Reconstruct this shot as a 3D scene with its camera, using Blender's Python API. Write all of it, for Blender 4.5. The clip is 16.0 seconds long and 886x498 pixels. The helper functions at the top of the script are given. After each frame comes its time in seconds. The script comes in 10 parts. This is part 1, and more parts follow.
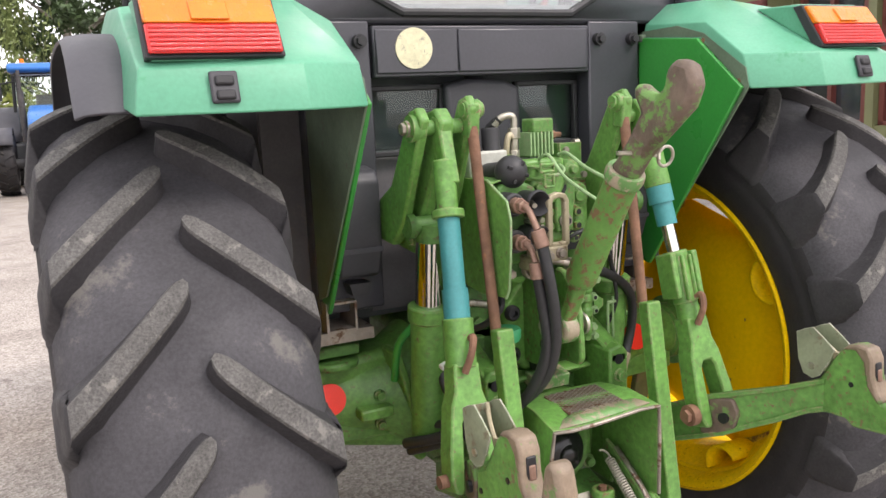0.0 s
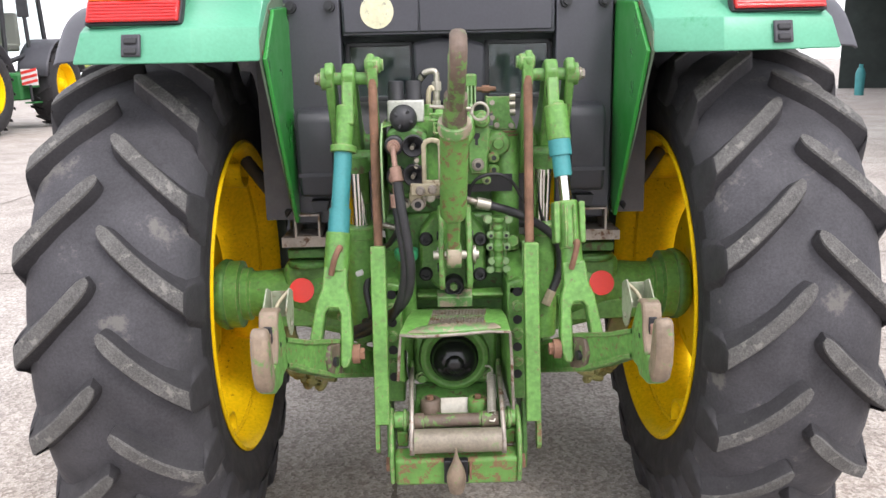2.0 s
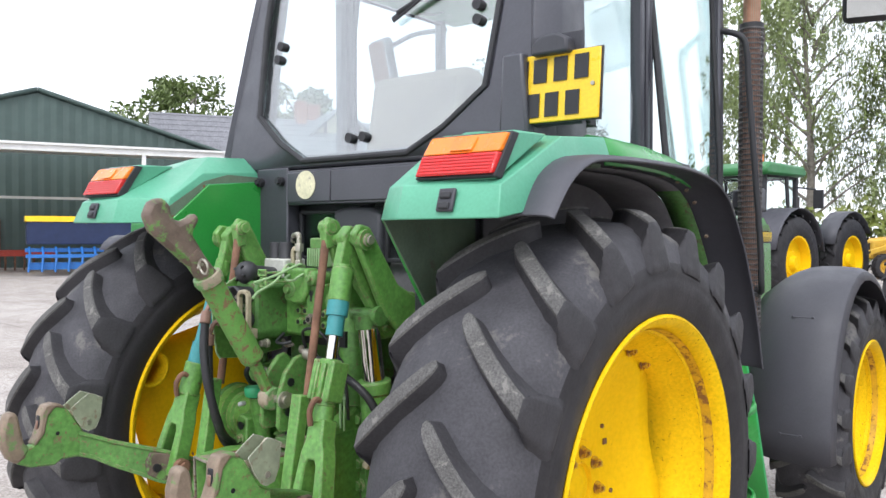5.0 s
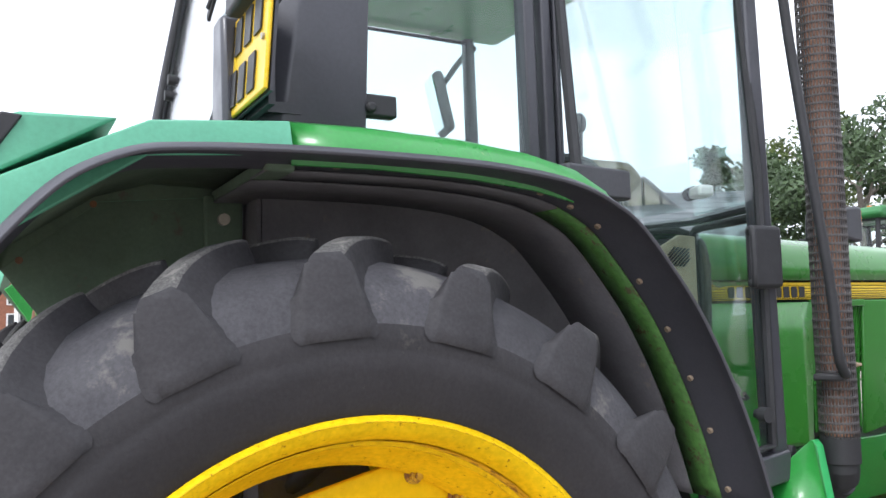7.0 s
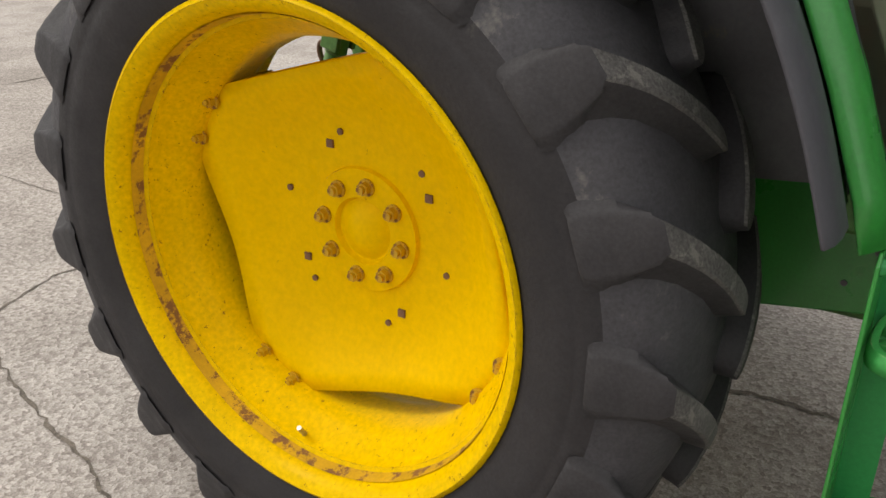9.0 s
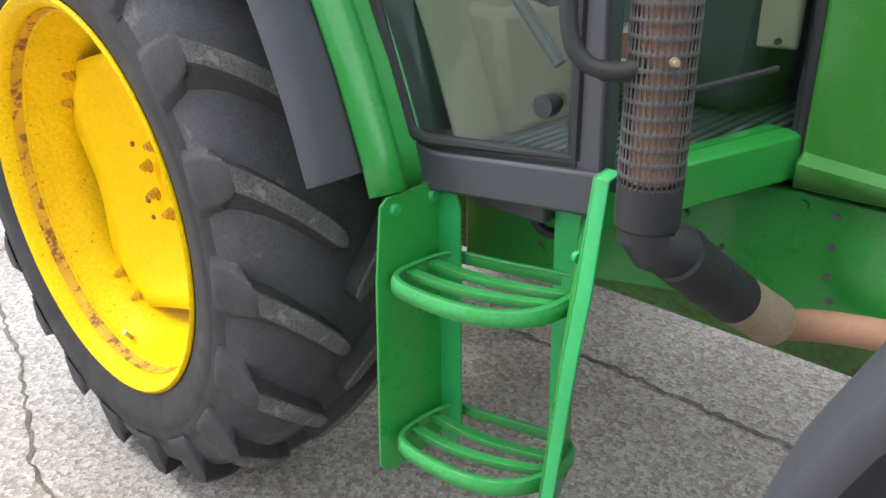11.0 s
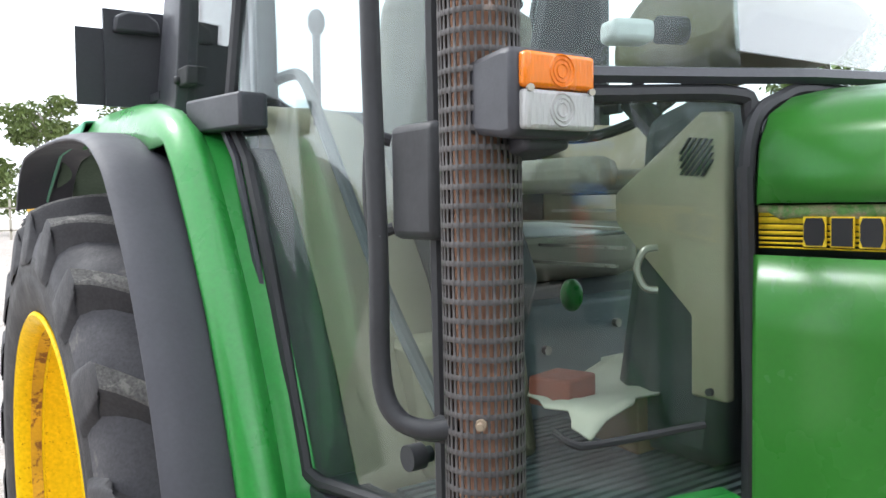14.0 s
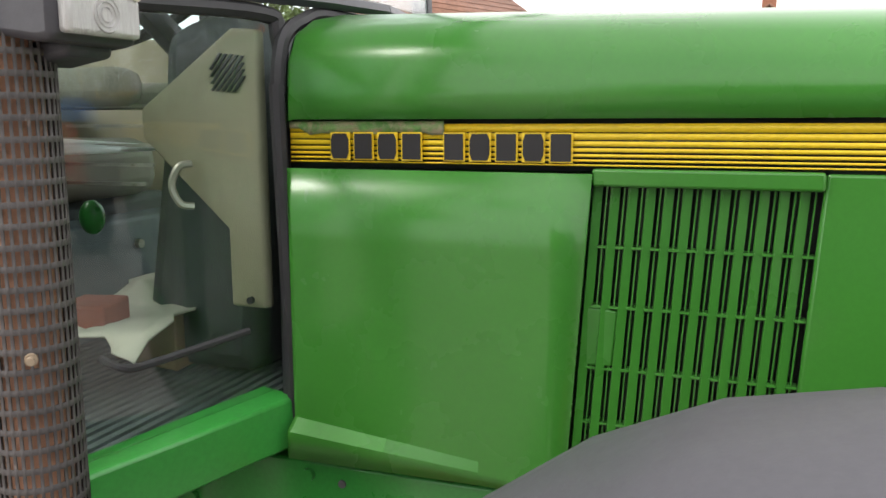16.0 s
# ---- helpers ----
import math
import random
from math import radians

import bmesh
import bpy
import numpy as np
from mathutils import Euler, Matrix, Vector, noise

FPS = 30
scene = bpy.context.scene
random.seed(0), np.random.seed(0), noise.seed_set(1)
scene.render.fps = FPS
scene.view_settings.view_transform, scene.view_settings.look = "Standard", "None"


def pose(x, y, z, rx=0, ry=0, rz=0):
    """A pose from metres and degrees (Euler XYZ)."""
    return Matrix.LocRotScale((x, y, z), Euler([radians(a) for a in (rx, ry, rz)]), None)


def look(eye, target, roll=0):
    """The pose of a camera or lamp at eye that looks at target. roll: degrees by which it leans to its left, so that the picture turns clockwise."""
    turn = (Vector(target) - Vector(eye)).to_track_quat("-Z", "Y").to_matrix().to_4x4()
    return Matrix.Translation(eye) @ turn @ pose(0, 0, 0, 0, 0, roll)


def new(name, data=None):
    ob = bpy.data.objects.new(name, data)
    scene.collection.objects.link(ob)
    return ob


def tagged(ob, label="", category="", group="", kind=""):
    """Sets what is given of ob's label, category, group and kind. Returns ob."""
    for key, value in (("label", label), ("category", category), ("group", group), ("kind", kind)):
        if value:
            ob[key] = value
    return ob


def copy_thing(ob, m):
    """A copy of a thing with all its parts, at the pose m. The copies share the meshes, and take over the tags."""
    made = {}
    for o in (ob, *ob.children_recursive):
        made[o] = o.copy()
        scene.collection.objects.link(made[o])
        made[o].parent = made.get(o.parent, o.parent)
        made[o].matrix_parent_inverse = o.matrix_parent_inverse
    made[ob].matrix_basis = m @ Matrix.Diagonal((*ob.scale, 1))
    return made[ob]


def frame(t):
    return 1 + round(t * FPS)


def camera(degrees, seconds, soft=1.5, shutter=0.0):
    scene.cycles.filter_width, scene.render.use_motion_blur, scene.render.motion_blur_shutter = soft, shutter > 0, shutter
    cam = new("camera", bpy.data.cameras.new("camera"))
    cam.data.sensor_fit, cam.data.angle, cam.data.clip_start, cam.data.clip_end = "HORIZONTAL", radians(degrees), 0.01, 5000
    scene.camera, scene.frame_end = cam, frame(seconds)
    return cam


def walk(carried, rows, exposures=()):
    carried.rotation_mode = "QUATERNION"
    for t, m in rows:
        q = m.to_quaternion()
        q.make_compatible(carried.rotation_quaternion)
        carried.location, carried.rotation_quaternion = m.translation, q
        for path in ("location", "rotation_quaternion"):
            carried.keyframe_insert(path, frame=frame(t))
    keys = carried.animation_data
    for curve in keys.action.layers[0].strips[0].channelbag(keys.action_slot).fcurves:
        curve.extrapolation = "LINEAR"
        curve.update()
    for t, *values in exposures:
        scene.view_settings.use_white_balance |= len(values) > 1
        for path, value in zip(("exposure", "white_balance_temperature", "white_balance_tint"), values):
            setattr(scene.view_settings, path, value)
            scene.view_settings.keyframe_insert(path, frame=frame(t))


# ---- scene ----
cam = camera(56.6, 16.0)

PATH = [
    (0, (-1.104, -2.377, 1.544), (-0.237, -0.609, 1.196), -2.7),
    (0.5, (-0.891, -2.632, 1.561), (-0.124, -0.841, 1.109), -2.3),
    (1, (-0.65, -2.825, 1.569), (-0.066, -0.964, 1.124), -1.8),
    (1.5, (-0.353, -2.942, 1.544), (-0.052, -1.015, 1.101), -1.7),
    (2, (-0.072, -3.033, 1.54), (-0.051, -1.085, 1.09), -1.3),
    (2.5, (0.236, -3.125, 1.541), (-0.082, -1.198, 1.109), -0.7),
    (3, (0.62, -3.138, 1.524), (0.051, -1.27, 1.093), -0.4),
    (3.5, (1.058, -3.109, 1.534), (0.302, -1.314, 1.08), -0.3),
    (4, (1.512, -2.944, 1.56), (0.541, -1.262, 1.082), -0.2),
    (4.5, (1.77, -2.732, 1.523), (0.692, -1.07, 1.255), 0.1),
    (5, (1.987, -2.414, 1.51), (0.72, -0.867, 1.474), 0.2),
    (5.2, (2.061, -2.265, 1.518), (0.707, -0.793, 1.554), 0.1),
    (7.3, (2.23, -0.627, 1.44), (0.368, 0.11, 1.541), -0.6),
    (7.5, (2.25, -0.473, 1.439), (0.313, 0.026, 1.431), -0.5),
    (8, (2.29, -0.007, 1.464), (0.322, -0.177, 1.151), -0.6),
    (8.5, (2.207, 0.331, 1.413), (0.418, -0.325, 0.805), 0.3),
    (9, (2.064, 0.644, 1.452), (0.532, -0.359, 0.647), -0.1),
    (9.5, (1.965, 0.934, 1.429), (0.568, -0.23, 0.597), -0.1),
    (10, (1.906, 1.24, 1.424), (0.558, 0.01, 0.604), -0.3),
    (10.2, (1.904, 1.351, 1.443), (0.555, 0.115, 0.634), -0.2),
    (12.3, (1.504, 1.7, 1.541), (0.292, 0.346, 0.706), -0.6),
    (12.5, (1.454, 1.717, 1.54), (0.234, 0.291, 0.847), -0.6),
    (13, (1.38, 1.767, 1.548), (0.199, 0.206, 1.136), -0.9),
    (13.5, (1.381, 1.79, 1.554), (0.259, 0.147, 1.351), -1),
    (14, (1.39, 1.801, 1.545), (0.245, 0.165, 1.433), -1.1),
    (14.5, (1.404, 1.808, 1.552), (0.064, 0.33, 1.402), -0.8),
    (15, (1.42, 1.784, 1.54), (-0.146, 0.55, 1.386), -0.7),
    (15.5, (1.44, 1.756, 1.534), (-0.284, 0.769, 1.301), -0.4),
    (16, (1.449, 1.764, 1.541), (-0.397, 1.063, 1.22), -0.3),
]
EXPOSURES = [(0.0, 0.90, 6700, 16), (0.5, 1.10, 6800, 18), (1.0, 1.06, 6650, 17), (2.0, 1.05, 6350, 15), (3.0, 1.02, 6150, 13), (3.5, 0.92, 6100, 13), (4.0, 0.74, 6050, 12), (5.0, 0.78, 6050, 12),
             (7.5, 0.98, 6000, 12), (8.0, 1.20, 6050, 10), (8.5, 0.55, 6500, 10), (9.0, 0.24, 6900, 10), (9.5, 0.28, 6800, 11), (10.0, 1.09, 6400, 10),
             (12.5, 1.32, 6000, 8), (13.0, 1.48, 6050, 9), (13.5, 1.42, 6050, 9), (14.0, 1.22, 6100, 9), (14.5, 1.0, 6300, 10), (15.0, 1.02, 6500, 10), (16.0, 1.05, 6750, 12)]
walk(cam, [(t, look(eye, target, roll)) for t, eye, target, roll in PATH], EXPOSURES)

# ---- world and sun: bright overcast ----
SUN_EL, SUN_AZ = radians(52), radians(150)
world = bpy.data.worlds.new("overcast_sky")
scene.world = world
world.use_nodes = True
wn, wl = world.node_tree.nodes, world.node_tree.links
wn.clear()
w_out = wn.new("ShaderNodeOutputWorld")
w_bg = wn.new("ShaderNodeBackground")
w_sky = wn.new("ShaderNodeTexSky")
w_sky.sky_type = "NISHITA"
w_sky.sun_disc = False
w_sky.sun_elevation = SUN_EL
w_sky.sun_rotation = SUN_AZ
w_dim = wn.new("ShaderNodeMixRGB")
w_dim.blend_type = "MULTIPLY"
w_dim.inputs[0].default_value = 1.0
w_dim.inputs[2].default_value = (0.12, 0.12, 0.12, 1)
w_co = wn.new("ShaderNodeTexCoord")
w_noise = wn.new("ShaderNodeTexNoise")
w_noise.inputs["Scale"].default_value = 2.2
w_noise.inputs["Detail"].default_value = 6.0
w_ramp = wn.new("ShaderNodeValToRGB")
w_ramp.color_ramp.elements[0].position = 0.30
w_ramp.color_ramp.elements[0].color = (0.70, 0.70, 0.70, 1)
w_ramp.color_ramp.elements[1].position = 0.55
w_ramp.color_ramp.elements[1].color = (1, 1, 1, 1)
w_mix = wn.new("ShaderNodeMixRGB")
w_mix.inputs[2].default_value = (1.02, 1.03, 1.05, 1)
wl.new(w_co.outputs["Generated"], w_noise.inputs["Vector"])
wl.new(w_noise.outputs["Fac"], w_ramp.inputs["Fac"])
wl.new(w_sky.outputs["Color"], w_dim.inputs[1])
wl.new(w_dim.outputs["Color"], w_mix.inputs[1])
wl.new(w_ramp.outputs["Color"], w_mix.inputs[0])
wl.new(w_mix.outputs["Color"], w_bg.inputs["Color"])
w_bg.inputs["Strength"].default_value = 1.05
wl.new(w_bg.outputs["Background"], w_out.inputs["Surface"])
sun_data = bpy.data.lights.new("sun", "SUN")
sun_data.energy = 1.1
sun_data.angle = radians(14)
sun_data.color = (1.0, 0.96, 0.9)
sun_lamp = new("sun", sun_data)
sun_lamp.matrix_world = look((4 * math.sin(SUN_AZ) * 3, 4 * math.cos(SUN_AZ) * 3, 14), (0, 0, 0))


# ---- materials ----
def material(name, color, rough=0.5, metal=0.0, vary=0.18, scale=3.0, wear=None, wear_amount=0.0, wear_scale=6.0,
             fine=0.1, fine_scale=120.0, bump=0.05, bump_scale=60.0, coat=0.0, rough_vary=0.12, spec=0.5, wear_rough=0.85, stretch=None, edge=None, edge_width=0.004):
    m = bpy.data.materials.new(name)
    m.use_nodes = True
    n, l = m.node_tree.nodes, m.node_tree.links
    b = n["Principled BSDF"]
    co = n.new("ShaderNodeTexCoord")
    vec = co.outputs["Object"]
    if stretch:
        mp = n.new("ShaderNodeMapping")
        mp.inputs["Scale"].default_value = stretch
        l.new(vec, mp.inputs["Vector"])
        vec = mp.outputs["Vector"]

    def tex(s, detail=5.0, ro=0.6):
        t = n.new("ShaderNodeTexNoise")
        t.inputs["Scale"].default_value = s
        t.inputs["Detail"].default_value = detail
        t.inputs["Roughness"].default_value = ro
        l.new(vec, t.inputs["Vector"])
        return t.outputs["Fac"]

    def ramp(fac, p0, c0, p1, c1):
        r = n.new("ShaderNodeValToRGB")
        e = r.color_ramp.elements
        e[0].position, e[0].color, e[1].position, e[1].color = p0, (*c0, 1), p1, (*c1, 1)
        l.new(fac, r.inputs["Fac"])
        return r.outputs["Color"]

    def mixc(fac, a, c, kind="MIX"):
        x = n.new("ShaderNodeMixRGB")
        x.blend_type = kind
        for s, v in ((x.inputs[0], fac), (x.inputs[1], a), (x.inputs[2], c)):
            if isinstance(v, (int, float)):
                s.default_value = v
            elif isinstance(v, tuple):
                s.default_value = (*v, 1)
            else:
                l.new(v, s)
        return x.outputs["Color"]

    lo = tuple(max(0, c * (1 - vary)) for c in color)
    hi = tuple(min(1, c * (1 + vary)) for c in color)
    col = ramp(tex(scale), 0.3, lo, 0.7, hi)
    fn = tex(fine_scale, 3.0)
    col = mixc(1.0, col, ramp(fn, 0.3, (1 - fine,) * 3, 0.7, (1 + fine * 0.5,) * 3), "MULTIPLY")
    rv = ramp(tex(scale * 3.1), 0.3, (max(0.02, rough - rough_vary),) * 3, 0.7, (min(1, rough + rough_vary),) * 3)
    if wear and wear_amount > 0:
        th = 0.72 - 0.32 * wear_amount
        mask = ramp(tex(wear_scale, 9.0, 0.72), th, (0, 0, 0), th + 0.06, (1, 1, 1))
        col = mixc(mask, col, wear)
        rv = mixc(mask, rv, (wear_rough,) * 3)
    if edge:
        # paint rubbed off along the edges
        bv = n.new("ShaderNodeBevel")
        bv.samples = 3
        bv.inputs["Radius"].default_value = edge_width
        geo = n.new("ShaderNodeNewGeometry")
        dot = n.new("ShaderNodeVectorMath")
        dot.operation = "DOT_PRODUCT"
        l.new(bv.outputs["Normal"], dot.inputs[0])
        l.new(geo.outputs["Normal"], dot.inputs[1])
        sharp = ramp(dot.outputs["Value"], 0.86, (1, 1, 1), 0.985, (0, 0, 0))
        patch = ramp(tex(45.0, 6.0, 0.7), 0.42, (0, 0, 0), 0.58, (1, 1, 1))
        em = mixc(1.0, sharp, patch, "MULTIPLY")
        col = mixc(em, col, edge)
        rv = mixc(em, rv, (wear_rough,) * 3)
    l.new(col, b.inputs["Base Color"])
    l.new(rv, b.inputs["Roughness"])
    b.inputs["Metallic"].default_value = metal
    b.inputs["Specular IOR Level"].default_value = spec
    b.inputs["Coat Weight"].default_value = coat
    b.inputs["Coat Roughness"].default_value = 0.12
    if bump > 0:
        bp = n.new("ShaderNodeBump")
        bp.inputs["Strength"].default_value = bump
        bp.inputs["Distance"].default_value = 0.01
        l.new(tex(bump_scale, 4.0), bp.inputs["Height"])
        l.new(bp.outputs["Normal"], b.inputs["Normal"])
    return m


def glass_material(name, tint, rough=0.0, base=0.045):
    m = bpy.data.materials.new(name)
    m.use_nodes = True
    n, l = m.node_tree.nodes, m.node_tree.links
    n.clear()
    out = n.new("ShaderNodeOutputMaterial")
    tr = n.new("ShaderNodeBsdfTransparent")
    tr.inputs["Color"].default_value = (*tint, 1)
    gl = n.new("ShaderNodeBsdfGlossy")
    gl.inputs["Roughness"].default_value = rough
    lw = n.new("ShaderNodeLayerWeight")
    lw.inputs["Blend"].default_value = 0.5
    pw = n.new("ShaderNodeMath")
    pw.operation = "POWER"
    pw.inputs[1].default_value = 3.5
    fr = n.new("ShaderNodeMath")
    fr.operation = "MULTIPLY_ADD"
    fr.inputs[1].default_value, fr.inputs[2].default_value = 0.75, base
    l.new(lw.outputs["Facing"], pw.inputs[0])
    l.new(pw.outputs[0], fr.inputs[0])
    mx = n.new("ShaderNodeMixShader")
    l.new(fr.outputs[0], mx.inputs["Fac"])
    l.new(tr.outputs["BSDF"], mx.inputs[1])
    l.new(gl.outputs["BSDF"], mx.inputs[2])
    l.new(mx.outputs["Shader"], out.inputs["Surface"])
    return m


RUST = (0.16, 0.07, 0.03)
M_GREEN = material("green_paint", (0.030, 0.272, 0.043), 0.34, vary=0.1, scale=2.0, wear=(0.20, 0.30, 0.12), wear_amount=0.1, wear_scale=28, coat=0.35, bump=0.012, bump_scale=25)
M_GREEN_H = material("dusty_green_paint", (0.118, 0.285, 0.058), 0.45, vary=0.18, scale=7, wear=(0.15, 0.135, 0.07), wear_amount=0.40, wear_scale=60, coat=0.1, bump=0.08, bump_scale=80, fine=0.3, fine_scale=70, edge=(0.40, 0.33, 0.20), edge_width=0.006)
M_GREEN_HOOD = material("hood_green_paint", (0.040, 0.200, 0.026), 0.28, vary=0.05, scale=1.2, wear=(0.28, 0.38, 0.18), wear_amount=0.07, wear_scale=90, coat=0.3, bump=0.004, bump_scale=300, fine=0.05, rough_vary=0.03, spec=0.35)
M_GREEN_OLD = material("worn_green_paint", (0.112, 0.270, 0.060), 0.5, vary=0.2, scale=8, wear=(0.19, 0.135, 0.075), wear_amount=0.50, wear_scale=60, fine=0.3, fine_scale=70, bump=0.14, bump_scale=70, edge=(0.42, 0.34, 0.23), edge_width=0.006)
M_GREEN_RUSTY = material("chipped_green_paint", (0.115, 0.270, 0.055), 0.6, vary=0.2, scale=9, wear=(0.20, 0.115, 0.06), wear_amount=0.62, wear_scale=42, bump=0.2, bump_scale=60, edge=(0.34, 0.24, 0.15))
M_CLAW = material("bare_worn_steel_with_paint", (0.34, 0.28, 0.20), 0.55, 0.05, vary=0.25, scale=14, wear=(0.120, 0.275, 0.080), wear_amount=0.80, wear_scale=22, bump=0.15, bump_scale=60, wear_rough=0.5, edge=(0.42, 0.36, 0.27), edge_width=0.007)
# Darker copy of the green paint: shade put into colour for deep-set parts.
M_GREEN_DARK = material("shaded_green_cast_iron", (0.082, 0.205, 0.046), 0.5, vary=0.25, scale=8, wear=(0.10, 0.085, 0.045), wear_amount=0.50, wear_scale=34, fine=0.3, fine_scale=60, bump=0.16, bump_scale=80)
M_FADED = material("faded_green_plastic", (0.105, 0.36, 0.225), 0.42, vary=0.14, scale=2.5, wear=(0.05, 0.29, 0.14), wear_amount=0.30, wear_scale=3, fine=0.08, bump=0.02, bump_scale=160, wear_rough=0.4)
# Brighter copy of the step green: light on the turned faces is in its colour.
M_MINT = material("lit_green_step_paint", (0.035, 0.36, 0.10), 0.45, vary=0.15, wear=RUST, wear_amount=0.12, wear_scale=14)
M_STEP = material("worn_step_paint", (0.045, 0.33, 0.075), 0.45, vary=0.15, scale=6, wear=(0.25, 0.20, 0.12), wear_amount=0.30, wear_scale=45, bump=0.06, fine=0.15, edge=(0.36, 0.36, 0.22), edge_width=0.003)
M_YELLOW = material("yellow_wheel_paint", (0.90, 0.565, 0.002), 0.36, vary=0.05, scale=3, wear=(0.42, 0.20, 0.015), wear_amount=0.2, wear_scale=48, coat=0.0, fine=0.08, fine_scale=70, bump=0.03, bump_scale=40, spec=0.05)
M_YELLOW_SPECK = material("speckled_yellow_rim_paint", (0.84, 0.54, 0.003), 0.4, vary=0.08, scale=5, wear=(0.30, 0.13, 0.015), wear_amount=0.36, wear_scale=70, fine=0.16, fine_scale=90, bump=0.06, bump_scale=60, spec=0.05, edge=(0.20, 0.09, 0.02), edge_width=0.005)
M_YELLOW_RUST = material("rusty_yellow_paint", (0.62, 0.36, 0.01), 0.5, vary=0.2, scale=9, wear=(0.22, 0.10, 0.03), wear_amount=0.66, wear_scale=26, bump=0.14)
M_TYRE = material("weathered_black_rubber", (0.030, 0.028, 0.030), 0.62, vary=0.25, scale=4, wear=(0.072, 0.066, 0.060), wear_amount=0.32, wear_scale=5, fine=0.18, fine_scale=150, bump=0.14, bump_scale=110, wear_rough=0.8, spec=0.3)
M_TREAD = material("dusty_tread_rubber", (0.062, 0.060, 0.066), 0.68, vary=0.28, scale=5, wear=(0.145, 0.138, 0.130), wear_amount=0.44, wear_scale=5, fine=0.22, fine_scale=150, bump=0.18, bump_scale=100, wear_rough=0.9, spec=0.3)
M_FLANK = material("dark_lug_flank_rubber", (0.042, 0.040, 0.043), 0.65, vary=0.25, scale=6, wear=(0.10, 0.095, 0.088), wear_amount=0.34, wear_scale=8, fine=0.2, fine_scale=150, bump=0.16, bump_scale=100, wear_rough=0.85, spec=0.3)
M_LUG = material("scuffed_tread_rubber", (0.110, 0.106, 0.101), 0.88, vary=0.3, scale=14, wear=(0.19, 0.18, 0.165), wear_amount=0.46, wear_scale=20, fine=0.45, fine_scale=230, bump=0.45, bump_scale=150)
M_BLACK = material("charcoal_plastic", (0.044, 0.044, 0.052), 0.5, vary=0.12, scale=3, wear=(0.09, 0.09, 0.095), wear_amount=0.14, wear_scale=20, fine=0.1, bump=0.05, bump_scale=220)
M_FLARE = material("grey_black_rubber_trim", (0.062, 0.061, 0.072), 0.55, vary=0.1, scale=2, wear=(0.11, 0.11, 0.115), wear_amount=0.16, wear_scale=7, fine=0.08, bump=0.04, bump_scale=200)
# Base raised above black plastic to lift the arch's shade; patches are dust.
M_LINER = material("dusty_lifted_black_liner", (0.12, 0.115, 0.122), 0.75, vary=0.25, scale=5, wear=(0.20, 0.17, 0.14), wear_amount=0.3, wear_scale=6)
# Dark green for under the fender: shade in the base, dust in the patches.
M_LINER_G = material("dusty_shaded_green_paint", (0.12, 0.17, 0.115), 0.8, vary=0.25, scale=6, wear=(0.13, 0.12, 0.09), wear_amount=0.35, wear_scale=8)
M_SEAL = material("black_rubber_seal", (0.024, 0.024, 0.027), 0.6, vary=0.2, wear=(0.09, 0.09, 0.09), wear_amount=0.12, wear_scale=40)
M_CABFRAME = material("dark_grey_cab_paint", (0.050, 0.050, 0.061), 0.42, vary=0.1, scale=3, wear=(0.09, 0.09, 0.1), wear_amount=0.16, wear_scale=9, coat=0.2, bump=0.03, bump_scale=120)
M_ROLLER = material("tan_bare_steel", (0.25, 0.215, 0.165), 0.5, 0.2, vary=0.2, scale=12, wear=(0.22, 0.27, 0.14), wear_amount=0.42, wear_scale=34, bump=0.15, bump_scale=120, fine=0.2)
M_HOOK = material("brown_steel_with_flaking_paint", (0.145, 0.105, 0.080), 0.6, 0.05, vary=0.35, scale=16, wear=(0.13, 0.27, 0.065), wear_amount=0.62, wear_scale=20, bump=0.25, bump_scale=60, wear_rough=0.5)
M_GREEN_PALE = material("pale_rubbed_green_paint", (0.26, 0.40, 0.19), 0.5, vary=0.2, scale=12, wear=(0.36, 0.31, 0.22), wear_amount=0.45, wear_scale=60, bump=0.1, bump_scale=90)
M_TANSTEEL = material("tan_plated_steel", (0.40, 0.35, 0.24), 0.5, 0.3, vary=0.2, scale=14, wear=(0.20, 0.15, 0.09), wear_amount=0.4, wear_scale=40, bump=0.1, bump_scale=90)
M_BARE = material("bare_tan_worn_steel", (0.225, 0.17, 0.12), 0.5, 0.1, vary=0.3, scale=18, wear=(0.14, 0.24, 0.08), wear_amount=0.52, wear_scale=24, bump=0.2, bump_scale=70)
M_PALESTEEL = material("pale_dirty_sheet_steel", (0.235, 0.265, 0.175), 0.55, 0.05, vary=0.25, scale=16, wear=(0.20, 0.17, 0.11), wear_amount=0.5, wear_scale=34, bump=0.06, bump_scale=90, edge=(0.55, 0.50, 0.44))
M_OLIVE = material("olive_dirty_paint", (0.17, 0.16, 0.055), 0.75, vary=0.3, scale=12, wear=(0.19, 0.13, 0.07), wear_amount=0.5, wear_scale=24, bump=0.2, bump_scale=70)
M_PALEGREY = material("pale_grey_cast_metal", (0.50, 0.50, 0.45), 0.5, vary=0.15, scale=20, wear=(0.28, 0.27, 0.2), wear_amount=0.4, wear_scale=40, bump=0.08)
M_SPRING = material("light_spring_steel", (0.45, 0.42, 0.36), 0.45, 0.3, vary=0.15, scale=30, bump=0.05)
M_COPPER = material("brown_plated_fitting", (0.26, 0.155, 0.115), 0.5, 0.3, vary=0.25, scale=24, wear=(0.36, 0.26, 0.19), wear_amount=0.4, wear_scale=50, bump=0.1, bump_scale=120)
